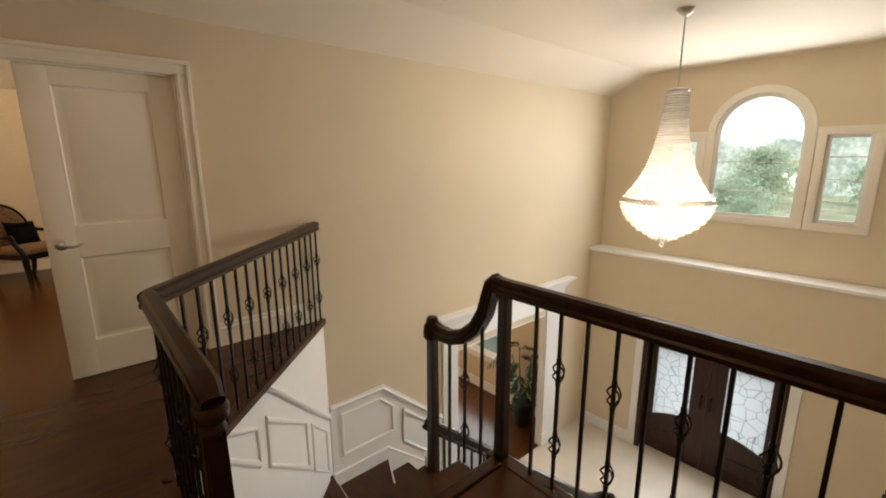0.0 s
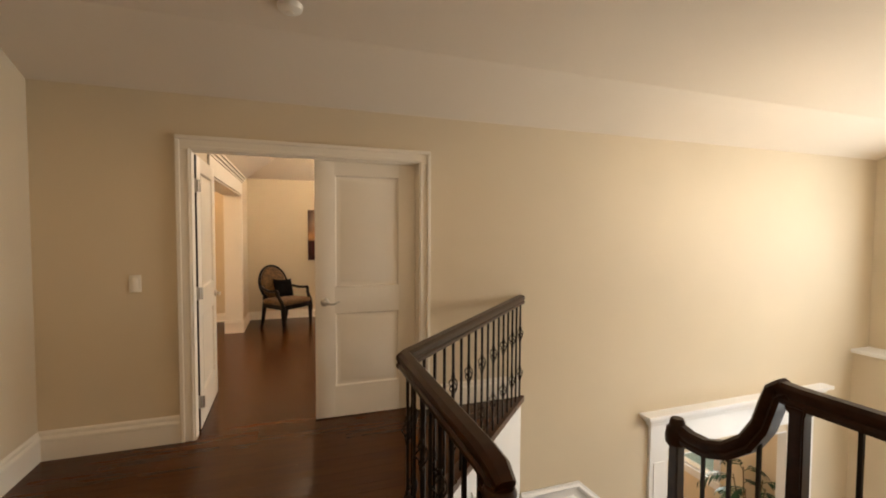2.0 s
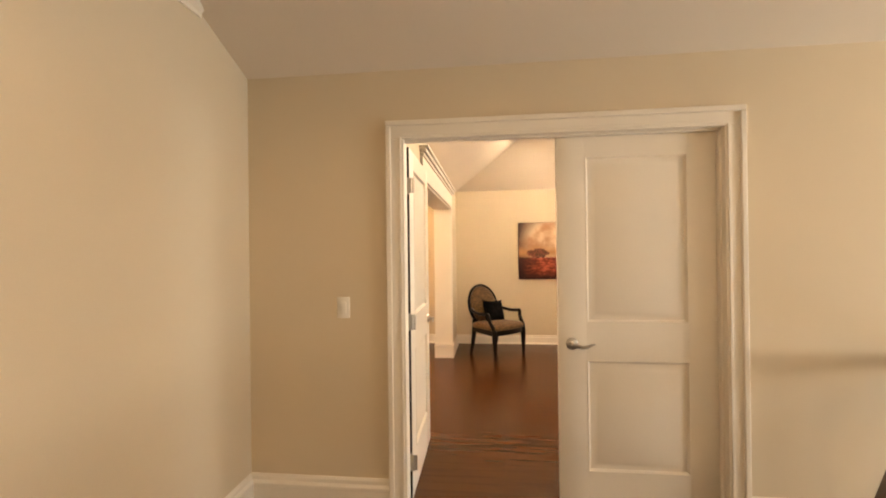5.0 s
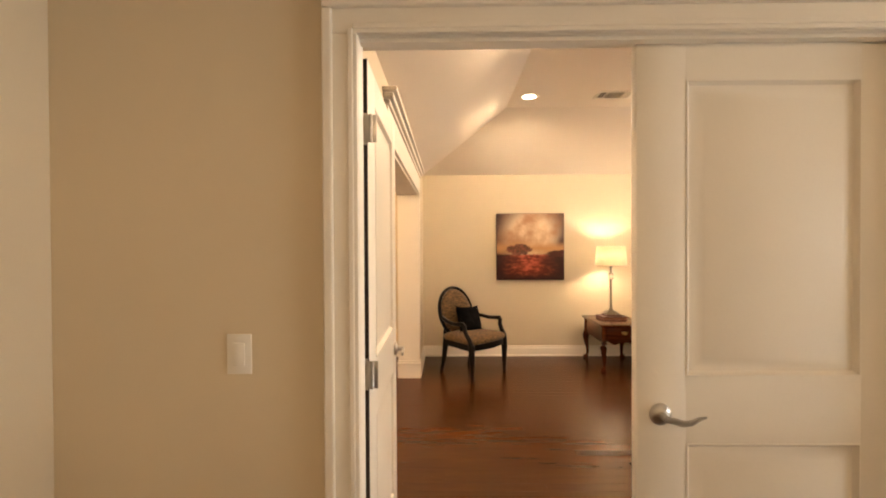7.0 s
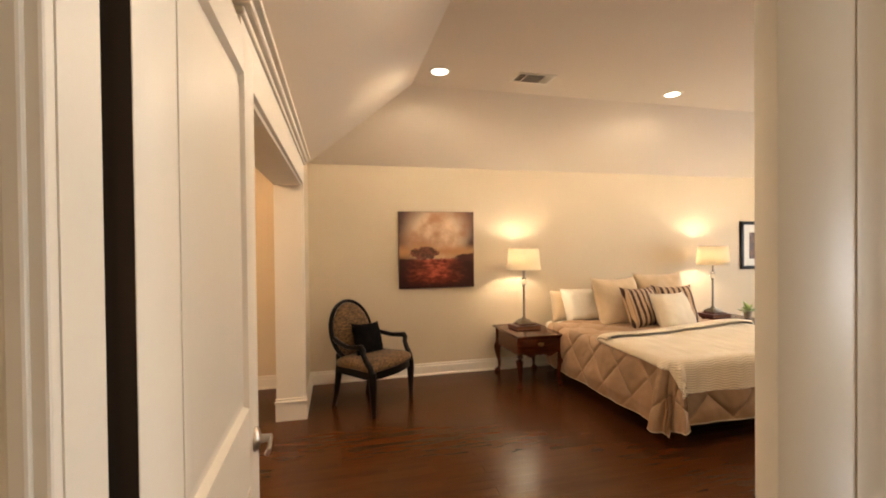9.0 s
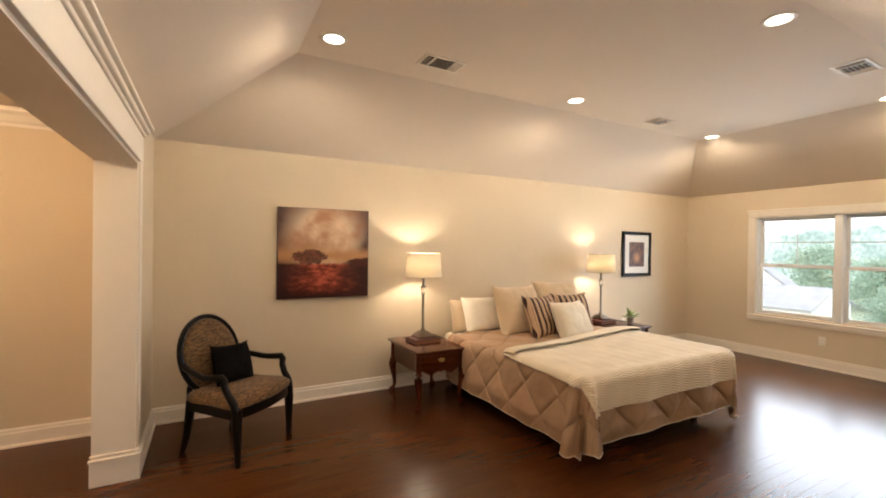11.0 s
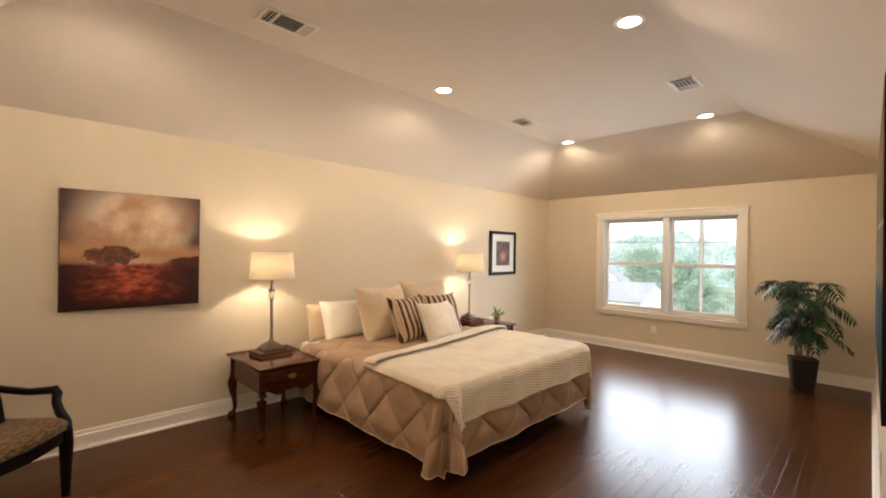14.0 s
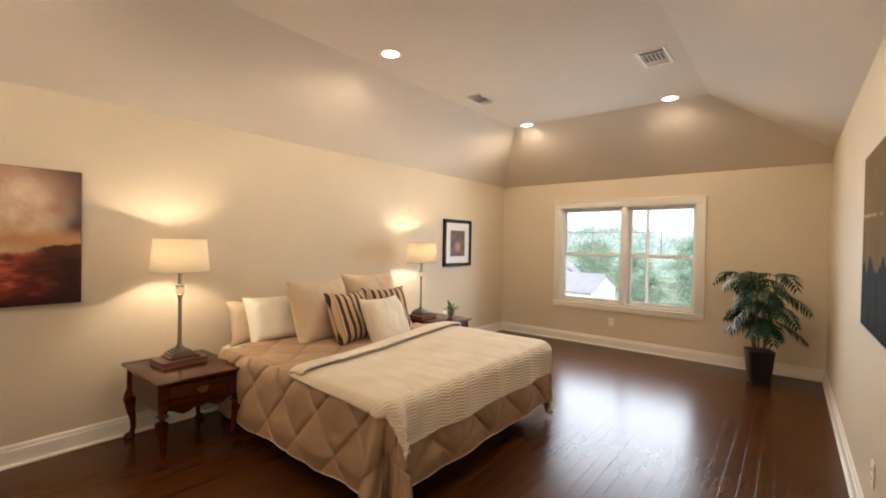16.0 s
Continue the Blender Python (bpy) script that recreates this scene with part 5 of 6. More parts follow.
def palm(m, label, scale=1.0, seed=2, count=33):
    t = thing("potted_palm", label, "plant")
    rng = random.Random(seed)
    bm = B()
    s4 = [(math.copysign(abs(math.cos(a)) ** 0.35, math.cos(a)), math.copysign(abs(math.sin(a)) ** 0.35, math.sin(a))) for a in [i * math.pi / 10 for i in range(20)]]
    sweep(bm, [(0, 0, 0), (0, 0, 0.03), (0, 0, 0.33), (0, 0, 0.35)], s4, scale=[0.086, 0.090, 0.116, 0.122])
    part("pot", bm, M_POTB, t, "black tapered square pot")
    bm = B()
    sweep(bm, [(0, 0, 0.349), (0, 0, 0.353)], s4, scale=[0.112, 0.105])
    part("soil", bm, M_SOIL, t)
    tops = []
    for k in range(5):
        a = 2 * math.pi * k / 5 + rng.uniform(-0.3, 0.3)
        r = rng.uniform(0.02, 0.06)
        hh = rng.uniform(0.66, 0.84)
        p0 = Vector((r * math.cos(a), r * math.sin(a), 0.35))
        p1 = p0 + Vector((0.12 * math.cos(a), 0.12 * math.sin(a), hh))
        mid = (p0 + p1) / 2 + Vector((0.02 * math.sin(a * 3), 0.02 * math.cos(a * 2), 0))
        bm = B()
        sweep(bm, [p0, mid, p1], rod(0.009, 7), scale=[1.2, 1.0, 0.7])
        part("stem", bm, M_STEM, t)
        tops.append((p0, mid, p1, a))
    for k in range(count):
        p0, mid, p1, a = tops[(k * 2) % 5]
        tier = k % 3
        base = p0.lerp(p1, (rng.uniform(0.92, 1.0), rng.uniform(0.62, 0.80), rng.uniform(0.34, 0.54))[tier])
        ang = 2.39996 * k + rng.uniform(-0.35, 0.35)
        ln = rng.uniform(*((0.32, 0.42), (0.30, 0.40), (0.26, 0.36))[tier])
        up = rng.uniform(*((0.30, 0.60), (0.10, 0.40), (-0.15, 0.20))[tier])
        bm = B()
        spine = []
        n = 12
        for i in range(n + 1):
            u = i / n
            spine.append(base + Vector((math.cos(ang) * ln * u * 0.92, math.sin(ang) * ln * u * 0.92, ln * (up * u * 1.6 - (0.55 + up) * u * u))))
        sweep(bm, spine, rod(0.004, 5), scale=[1 - 0.7 * i / n for i in range(n + 1)])
        for i in range(2, n + 1):
            u = i / n
            d = (spine[i] - spine[i - 1]).normalized()
            side = d.cross(Vector((0, 0, 1))).normalized()
            top_ = side.cross(d)
            L = 0.145 * math.sin(math.pi * (0.16 + 0.78 * u)) ** 0.7 * rng.uniform(0.85, 1.1)
            for s in (-1, 1):
                q = (side * s * 0.82 + d * 0.62 - top_ * rng.uniform(0.1, 0.45)).normalized()
                wv = q.cross(top_).normalized()
                o = spine[i]
                wdt = 0.0125
                pts = [o, o + q * L * 0.35 + wv * wdt, o + q * L * 0.75 + wv * wdt * 0.7 - Vector((0, 0, 0.012)), o + q * L - Vector((0, 0, 0.035)), o + q * L * 0.75 - wv * wdt * 0.7 - Vector((0, 0, 0.012)), o + q * L * 0.35 - wv * wdt]
                c1 = [bm.verts.new(v) for v in pts]
                ridge = [bm.verts.new(o + q * L * 0.35 + top_ * 0.006), bm.verts.new(o + q * L * 0.75 + top_ * 0.004 - Vector((0, 0, 0.012)))]
                bm.faces.new((c1[0], c1[1], ridge[0]))
                bm.faces.new((c1[1], c1[2], ridge[1], ridge[0]))
                bm.faces.new((c1[2], c1[3], ridge[1]))
                bm.faces.new((c1[3], c1[4], ridge[1]))
                bm.faces.new((c1[4], c1[5], ridge[0], ridge[1]))
                bm.faces.new((c1[5], c1[0], ridge[0]))
        part("frond", bm, M_PALM, t, smooth=60)
    t.matrix_world = m @ Matrix.Diagonal((scale, scale, scale, 1))
    return t


palm(pose(5.74, 4.50, 0, 0, 0, 20), "bushy green potted palm by the window wall", 1.0, 2)

# ---------------------------------------------------------------- bedroom boards
rng = random.Random(11)
BOARD = 0.083


def board_mesh(name, length):
    bm = B()
    g = 0.00002
    x0, x1, y0, y1 = g, length - g, g, BOARD - g
    c, e = 0.0004, 0.0012
    lo = [bm.verts.new(v) for v in ((x0, y0, -0.018), (x1, y0, -0.018), (x1, y1, -0.018), (x0, y1, -0.018))]
    md = [bm.verts.new(v) for v in ((x0, y0, -c), (x1, y0, -c), (x1, y1, -c), (x0, y1, -c))]
    tp = [bm.verts.new(v) for v in ((x0 + e, y0 + e, 0), (x1 - e, y0 + e, 0), (x1 - e, y1 - e, 0), (x0 + e, y1 - e, 0))]
    for a, b in ((lo, md), (md, tp)):
        for i in range(4):
            bm.faces.new((a[i], a[(i + 1) % 4], b[(i + 1) % 4], b[i]))
    bm.faces.new(tp)
    me = bpy.data.meshes.new(name)
    bm.to_mesh(me)
    bm.free()
    me.materials.append(M_FLOOR)
    return me



# ---------------------------------------------------------------- stairs
RISE = 0.182
PIV = Vector((1.56, 1.84))
M_TREAD = wood("tread_wood", (0.010, 0.0032, 0.0010), (0.062, 0.0185, 0.0048), 0.28, "Y", 2.5)
stairs = tagged(new("stairs"), "winding stairs, dark wooden treads and white risers", "stairs", "", "structure")


def reach(a):
    """How far a ray from the pivot goes before it meets the stair's outer walls."""
    c, s = math.cos(a), math.sin(a)
    best = 9.0
    if c < -1e-6:
        best = min(best, (0.325 - PIV.x) / c)
    den = s - c
    if den > 1e-6:
        best = min(best, (PIV.x + 1.90 - PIV.y) / den)
    if s > 1e-6:
        best = min(best, (3.645 - PIV.y) / s)
    return best


def tread(poly, k, nose):
    z = -RISE * k
    bm = B()
    slab(bm, poly, z - 0.03, z)
    part("tread", bm, M_TREAD, stairs)
    bm = B()
    (ax, ay), (bx, by) = nose
    d = Vector((bx - ax, by - ay)).normalized()
    n = Vector((-d.y, d.x)) * 0.018
    slab(bm, [(ax, ay), (bx, by), (bx + n.x, by + n.y), (ax + n.x, ay + n.y)], z, z + RISE - 0.031)
    part("riser", bm, M_WHITE, stairs, "white riser")


for k in (1, 2):
    a = 1.30 + 0.27 * (k - 1)
    tread([(0.325, a), (1.54, a), (1.54, a + 0.285), (0.325, a + 0.285)], k, ((0.325, a), (1.54, a)))
EDGES = [180 - 95.0 / 7 * i for i in range(8)] + [65.0]
for i in range(8):
    a0, a1 = radians(EDGES[i]), radians(EDGES[i + 1])
    am = [a0 + (a1 - a0) * j / 6 for j in range(7)]
    outer = [(PIV.x + reach(a) * math.cos(a), PIV.y + reach(a) * math.sin(a)) for a in am]
    inner = [(PIV.x + 0.05 * math.cos(a), PIV.y + 0.05 * math.sin(a)) for a in (a1, a0)]
    tread(outer + inner, i + 3, (outer[0], inner[1]))
for k in range(11, 17):
    xa, xb = 2.40 + 0.25 * (k - 11), 2.40 + 0.25 * (k - 10)
    tread([(xa if k > 11 else PIV.x + 0.05, 1.92), (xb + 0.02, 1.92), (xb + 0.02, 3.645), (xa, 3.645)], k, ((xa, 3.645), (xa if k > 11 else PIV.x + 0.06, 1.92)))
# closed side under the lower flight and round the pivot
bm = B()
prism_xz(bm, [(PIV.x + 0.01, LOW), (4.0, LOW), (3.9, -2.95), (2.4, -1.86), (PIV.x + 0.01, -0.9)], 1.86, 1.918)
part("side_panel", bm, M_WHITE, stairs, "white stair side")
bm = B()
lathe(bm, [(0.05, LOW), (0.05, -0.30)], 14, Matrix.Translation((PIV.x, PIV.y, 0)))
part("inner_post", bm, M_WHITE, stairs)

# white panelled wall under the cut-off corner of the landing
U45 = Vector((1, 1, 0)).normalized()
N45 = Vector((1, -1, 0)).normalized()
P45 = Vector((0.30, 2.205, 0))


def on45(u, z, out=0.0):
    """A point u metres along the slanting wall."""
    return P45 + U45 * u + N45 * out + Vector((0, 0, z))


L45 = 2.04
bm = B()
slab(bm, [on45(0, 0).xy, on45(L45, 0).xy, on45(L45, 0, -0.1).xy, on45(0, 0, -0.1).xy], LOW, -0.045)
structure("wall_stair_slant", bm, M_WHITE, "white panelled wall under landing")
structure("wall_stair_side", boxb(0.20, 0.30, 1.20, 2.20, LOW, -0.045), M_WHITE, "white wall beside stairs")
bm = B()
slab(bm, [on45(-0.02, 0, 0.03).xy, on45(L45, 0, 0.03).xy, on45(L45, 0, -0.06).xy, on45(-0.02, 0, -0.06).xy], -0.044, 0.004)
structure("trim_landing_edge", bm, M_TREAD, "dark wooden landing edge")
structure("trim_landing_edge_side", boxb(0.245, 0.33, 1.20, 2.19, -0.044, 0.004, bevel=0.008), M_TREAD, "dark wooden landing edge")
structure("trim_landing_edge_top", boxb(0.33, SX - 0.01, 1.26, 1.325, -0.044, 0.004, bevel=0.008), M_TREAD, "dark wooden landing edge")
structure("trim_landing_nosing", boxb(SX - 0.05, SX + 0.035, -3.1, 1.36, -0.044, 0.004, bevel=0.008), M_TREAD, "dark wooden landing edge")
structure("trim_landing_fascia", boxb(SX - 0.001, SX + 0.015, -3.1, 1.34, -0.32, -0.045), M_WHITE, "white landing fascia")
structure("ceiling_under_landing", boxb(0.16, SX, -3.1, 1.19, -0.36, -0.29), M_CEIL, "white soffit under the landing")

MOULD = [(-0.014, 0.0), (0.014, 0.0), (0.014, 0.008), (0.004, 0.018), (-0.006, 0.018), (-0.014, 0.010)]


def moulding(name, pts, closed, up, label="white panel moulding", prof=MOULD):
    bm = B()
    sweep(bm, pts, prof, closed, up)
    return structure(name, bm, M_WHITE, label)


def slant_panel(u0, u1, t0, t1, b0, b1):
    moulding("trim_panel", [on45(u0, t0), on45(u1, t1), on45(u1, b1), on45(u0, b0)], True, N45)


SL = -0.87  # fall of the stair line along the slanting wall


def zl(u, off):
    return -0.205 + SL * (u - 1.095) + off


CAP = [(-0.03, 0.0), (0.03, 0.0), (0.034, 0.012), (0.022, 0.030), (0.006, 0.036), (-0.01, 0.022), (-0.03, 0.020)]
moulding("trim_cap_slant", [on45(0.90, zl(0.90, 0)), on45(L45 - 0.02, zl(L45 - 0.02, 0))], False, N45, "white sloping cap rail", CAP)
slant_panel(0.845, 1.475, zl(0.845, -0.27), zl(1.475, -0.17), zl(0.845, -0.62), zl(1.475, -0.60))
slant_panel(1.60, 1.93, zl(1.60, -0.17), zl(1.93, -0.17), zl(1.60, -0.62), zl(1.93, -0.62))
slant_panel(0.16, 0.72, zl(0.30, -0.40), zl(0.72, -0.36), zl(0.16, -0.62), zl(0.72, -0.62))
bm = B()
va = [on45(u, z, o) for u, z, o in ((0.0, zl(0, -0.70), 0), (L45, zl(L45, -0.70), 0), (L45, LOW, 0), (0, LOW, 0))]
vb = [v + N45 * 0.016 for v in va]
fa, fb = [bm.verts.new(v) for v in va], [bm.verts.new(v) for v in vb]
bm.faces.new(fb)
bm.faces.new(list(reversed(fa)))
for i in range(4):
    bm.faces.new((fa[i], fa[(i + 1) % 4], fb[(i + 1) % 4], fb[i]))
bmesh.ops.recalc_face_normals(bm, faces=bm.faces)
structure("trim_skirt_slant", bm, M_WHITE, "white stair skirt board")

# white wainscot on the straight stair wall
YW = Vector((0, -1, 0))


def yw(x, z, o=0.0):
    return Vector((x, HY - o, z))


bm = B()
prism_xz(bm, [(1.752, LOW), (1.752, -0.93), (2.36, -0.93), (3.20, -1.65), (3.20, LOW)], HY - 0.008, HY + 0.002)
structure("trim_wainscot", bm, M_WHITE, "white painted wainscot on stair wall")
moulding("trim_cap", [yw(1.752, -0.93, 0.008), yw(2.36, -0.93, 0.008), yw(3.20, -1.65, 0.008)], False, YW, "white wainscot cap rail", CAP)
moulding("trim_panel", [yw(1.875, -1.055, 0.008), yw(2.32, -1.055, 0.008), yw(2.48, -1.20, 0.008), yw(2.48, -1.505, 0.008), yw(1.875, -1.505, 0.008)], True, YW)
moulding("trim_panel", [yw(2.625, -1.315, 0.008), yw(3.08, -1.71, 0.008), yw(3.08, -2.12, 0.008), yw(2.625, -1.70, 0.008)], True, YW)
bm = B()
prism_xz(bm, [(1.752, LOW), (1.752, -1.69), (2.40, -1.69), (3.20, -2.38), (3.20, LOW)], HY - 0.026, HY - 0.0085)
structure("trim_skirt", bm, M_WHITE, "white stair skirt board")
moulding("trim_skirt_cap", [yw(1.752, -1.68, 0.012), yw(2.40, -1.68, 0.012), yw(3.20, -2.37, 0.012)], False, YW, "white skirt moulding")

# ---------------------------------------------------------------- railings
RAILP = [(-0.030, -0.040), (0.030, -0.040), (0.034, -0.022), (0.026, -0.012), (0.034, 0.004), (0.032, 0.022), (0.018, 0.035), (-0.018, 0.035), (-0.032, 0.022), (-0.034, 0.004), (-0.026, -0.012), (-0.034, -0.022)]
RT = 0.885


def baluster_meshes():
    bm = B()
    box(bm, -0.0065, 0.0065, -0.0065, 0.0065, 0.0, 1.0)
    plain = bpy.data.meshes.new("baluster")
    bm.to_mesh(plain)
    bm.free()
    plain.materials.append(M_IRON)
    bm = B()
    for k in range(4):
        pts = []
        for i in range(9):
            u = i / 8
            a = 2 * math.pi * (k / 4 + 0.45 * u)
            r = 0.006 + 0.021 * math.sin(math.pi * u)
            pts.append((r * math.cos(a), r * math.sin(a), -0.048 + 0.096 * u))
        sweep(bm, pts, rod(0.0038, 5), up=Vector((1, 0, 0)))
    for z in (-0.055, 0.055):
        lathe(bm, [(0.0, z - 0.012), (0.010, z - 0.010), (0.012, z), (0.010, z + 0.010), (0.0, z + 0.012)], 8)
    basket = bpy.data.meshes.new("basket")
    bm.to_mesh(basket)
    bm.free()
    basket.materials.append(M_IRON)
    return plain, basket


ME_PLAIN, ME_BASKET = baluster_meshes()


def baluster(parent, x, y, z0, z1, baskets, turn=0.0):
    o = new("baluster", ME_PLAIN)
    o.parent = parent
    o.matrix_world = pose(x, y, z0, 0, 0, turn) @ Matrix.Diagonal((1, 1, z1 - z0, 1))
    if baskets:
        for f in (0.265, 0.68):
            b = new("basket", ME_BASKET)
            b.parent = o
            b.matrix_parent_inverse = Matrix.Diagonal((1, 1, 1 / (z1 - z0), 1))
            b.location = (0, 0, f * (z1 - z0))


def newel(parent, x, y, z0, z1, w=0.045, turn=0.0):
    bm = B()
    prof = [(w, z0), (w, z0 + 0.22), (w * 0.82, z0 + 0.25), (w * 0.80, z0 + 0.26), (w * 0.62, z0 + 0.30), (w * 0.55, z1 - 0.03), (w * 0.75, z1 - 0.015), (w * 0.75, z1)]
    rings = []
    for r, z in prof:
        rings.append([bm.verts.new((sx * r, sy * r, z)) for sx, sy in ((-1, -1), (1, -1), (1, 1), (-1, 1))])
    for a, b in zip(rings, rings[1:]):
        for i in range(4):
            bm.faces.new((a[i], a[(i + 1) % 4], b[(i + 1) % 4], b[i]))
    bm.faces.new(rings[-1])
    bm.faces.new(list(reversed(rings[0])))
    es = [e for e in bm.edges if abs(e.verts[0].co.z - e.verts[1].co.z) > 1e-4]
    bmesh.ops.bevel(bm, geom=es, offset=0.005, segments=2, affect="EDGES")
    bmesh.ops.transform(bm, matrix=pose(x, y, 0, 0, 0, turn), verts=bm.verts)
    part("newel_post", bm, M_RAIL, parent, "square dark wooden newel")


rl = thing("stair_railing", "dark wooden handrail with twisted iron balusters", "railing")
bm = B()
sweep(bm, [(0.305, 1.19, RT - 0.03), (0.304, 1.23, RT - 0.008), (0.303, 1.30, RT), (0.303, 2.20, RT)], RAILP, scale=[0.85, 1.0, 1.0, 1.0])
part("handrail", bm, M_RAIL, rl)
bm = B()
sweep(bm, [(0.303 - 0.012, 2.18, RT), on45(0.02, RT), on45(L45 - 0.035, RT)], RAILP)
part("handrail", bm, M_RAIL, rl)
bm = B()
lathe(bm, [(0.0, RT - 0.13), (0.020, RT - 0.128), (0.034, RT - 0.11), (0.030, RT - 0.09), (0.042, RT - 0.075), (0.045, RT - 0.05), (0.038, RT - 0.036), (0.0, RT - 0.034)], 18, Matrix.Translation((0.303, 1.215, 0)))
part("newel_cap", bm, M_RAIL, rl)
newel(rl, 0.303, 1.235, 0.004, RT - 0.05, 0.05)
for i in range(8):
    baluster(rl, 0.303, 1.335 + 0.115 * i, 0.004, RT - 0.04, i % 2 == 1)
nb = 17
for i in range(nb):
    p = on45(0.085 + i * (L45 - 0.14) / (nb - 1), 0)
    baluster(rl, p.x, p.y, 0.004, RT - 0.04, i % 2 == 0, 45)

rr = thing("stair_railing", "dark wooden handrail sweeping down to stairs", "railing")
bm = B()
sweep(bm, [(1.56, -3.09, RT), (1.56, 1.30, RT), (1.56, 1.375, RT + 0.004)], RAILP)
part("handrail", bm, M_RAIL, rr)
bm = B()
goose = [(1.56, 1.345, RT + 0.02), (1.56, 1.385, RT - 0.01), (1.56, 1.405, RT - 0.07), (1.558, 1.43, RT - 0.16), (1.555, 1.48, RT - 0.25), (1.55, 1.56, RT - 0.32), (1.545, 1.65, RT - 0.355), (1.54, 1.73, RT - 0.355), (1.535, 1.80, RT - 0.335)]
sweep(bm, goose, RAILP, up=Vector((0, 0.5, 1)).normalized())
part("gooseneck", bm, M_RAIL, rr)
bm = B()
lathe(bm, [(0.0, 0.48), (0.05, 0.483), (0.052, 0.52), (0.046, 0.555), (0.036, 0.565), (0.033, 0.59), (0.025, 0.602), (0.0, 0.604)], 18, Matrix.Translation((1.535, 1.80, 0)))
part("newel_cap", bm, M_RAIL, rr)
newel(rr, 1.56, 1.30, -0.32, RT - 0.036, 0.046)
newel(rr, 1.535, 1.80, -0.75, 0.49, 0.046)
for i in range(34):
    yy = 1.12 - 0.122 * i
    baluster(rr, 1.56, yy, 0.004, RT - 0.04, i % 2 == 1)
for i, yy in enumerate((1.43, 1.55, 1.67)):
    baluster(rr, 1.548, yy, -RISE * (1 if yy < 1.56 else 2), (RT - 0.20, RT - 0.35, RT - 0.385)[i], i == 1)

rd = thing("stair_railing", "dark handrail falling along the lower stairs", "railing")
bm = B()
sweep(bm, [(1.60, 1.93, -0.16), (3.70, 1.93, -1.95), (3.85, 1.93, -2.04), (3.95, 1.90, -2.06), (4.0, 1.82, -2.06), (3.95, 1.76, -2.06), (3.88, 1.80, -2.06)], RAILP)
part("handrail", bm, M_RAIL, rd)
newel(rd, 3.92, 1.85, LOW, -2.09, 0.05)
for i in range(16):
    xx = 1.75 + 0.13 * i
    k = 11 + (xx - 2.40) / 0.25
    baluster(rd, xx, 1.945, max(LOW, -RISE * max(7, math.floor(k))), -0.20 - (xx - 1.60) * 0.852, i % 2 == 0)

# ---------------------------------------------------------------- chandelier
M_BEAD = bpy.data.materials.new("cut_crystal")
M_BEAD.use_nodes = True
_n, _l = M_BEAD.node_tree.nodes, M_BEAD.node_tree.links
_g, _t, _m = _n["Principled BSDF"], _n.new("ShaderNodeBsdfTranslucent"), _n.new("ShaderNodeMixShader")
_g.inputs["Base Color"].default_value, _g.inputs["Roughness"].default_value = (0.50, 0.48, 0.45, 1), 0.08
_t.inputs[0].default_value = (0.76, 0.71, 0.65, 1)
_m.inputs[0].default_value = 0.55
_l.new(_g.outputs[0], _m.inputs[1])
_l.new(_t.outputs[0], _m.inputs[2])
_c, _k = _n.new("ShaderNodeBsdfTransparent"), _n.new("ShaderNodeMixShader")
_k.inputs[0].default_value = 0.38
_l.new(_m.outputs[0], _k.inputs[1])
_l.new(_c.outputs[0], _k.inputs[2])
_l.new(_k.outputs[0], _n["Material Output"].inputs[0])
cx, cy = CHAND
chd = thing("chandelier", "large basket chandelier of crystal strands, lit", "chandelier")
bm = B()
lathe(bm, [(0.0, HALL_CEIL - 0.06), (0.02, HALL_CEIL - 0.055), (0.055, HALL_CEIL - 0.03), (0.065, HALL_CEIL - 0.004), (0.065, HALL_CEIL), (0, HALL_CEIL)], 24)
part("canopy", bm, M_CHROME, chd)
bm = B()
sweep(bm, [(0, 0, 2.02), (0, 0, HALL_CEIL - 0.05)], rod(0.007, 8))
for zz in np.arange(2.05, HALL_CEIL - 0.06, 0.05):
    lathe(bm, [(0.0, zz - 0.008), (0.010, zz), (0.0, zz + 0.008)], 8)
part("rod", bm, M_CHROME, chd)
R1, R2, ZT, ZB = 0.090, 0.368, 2.02, 1.10
bm = B()
lathe(bm, [(0.0, ZT - 0.01), (R1, ZT - 0.012), (R1 + 0.006, ZT + 0.004), (0.05, ZT + 0.02), (0.0, ZT + 0.03)], 28)
part("top_cap", bm, M_CHROME, chd)
bm = B()
for zz in (ZB, ZB - 0.022):
    sweep(bm, [(R2 * math.cos(2 * math.pi * i / 56), R2 * math.sin(2 * math.pi * i / 56), zz) for i in range(56)], [(-0.006, -0.008), (0.006, -0.008), (0.006, 0.008), (-0.006, 0.008)], True)
part("band", bm, M_CHROME, chd, "polished metal band")


def bead(bm, p, r, tall=1.0):
    vs = [bm.verts.new(p + Vector(d) * r) for d in ((0, 0, tall), (1, 0, 0), (0, 1, 0), (-1, 0, 0), (0, -1, 0), (0, 0, -tall))]
    for i in range(4):
        bm.faces.new((vs[0], vs[1 + i], vs[1 + (i + 1) % 4]))
        bm.faces.new((vs[5], vs[1 + (i + 1) % 4], vs[1 + i]))


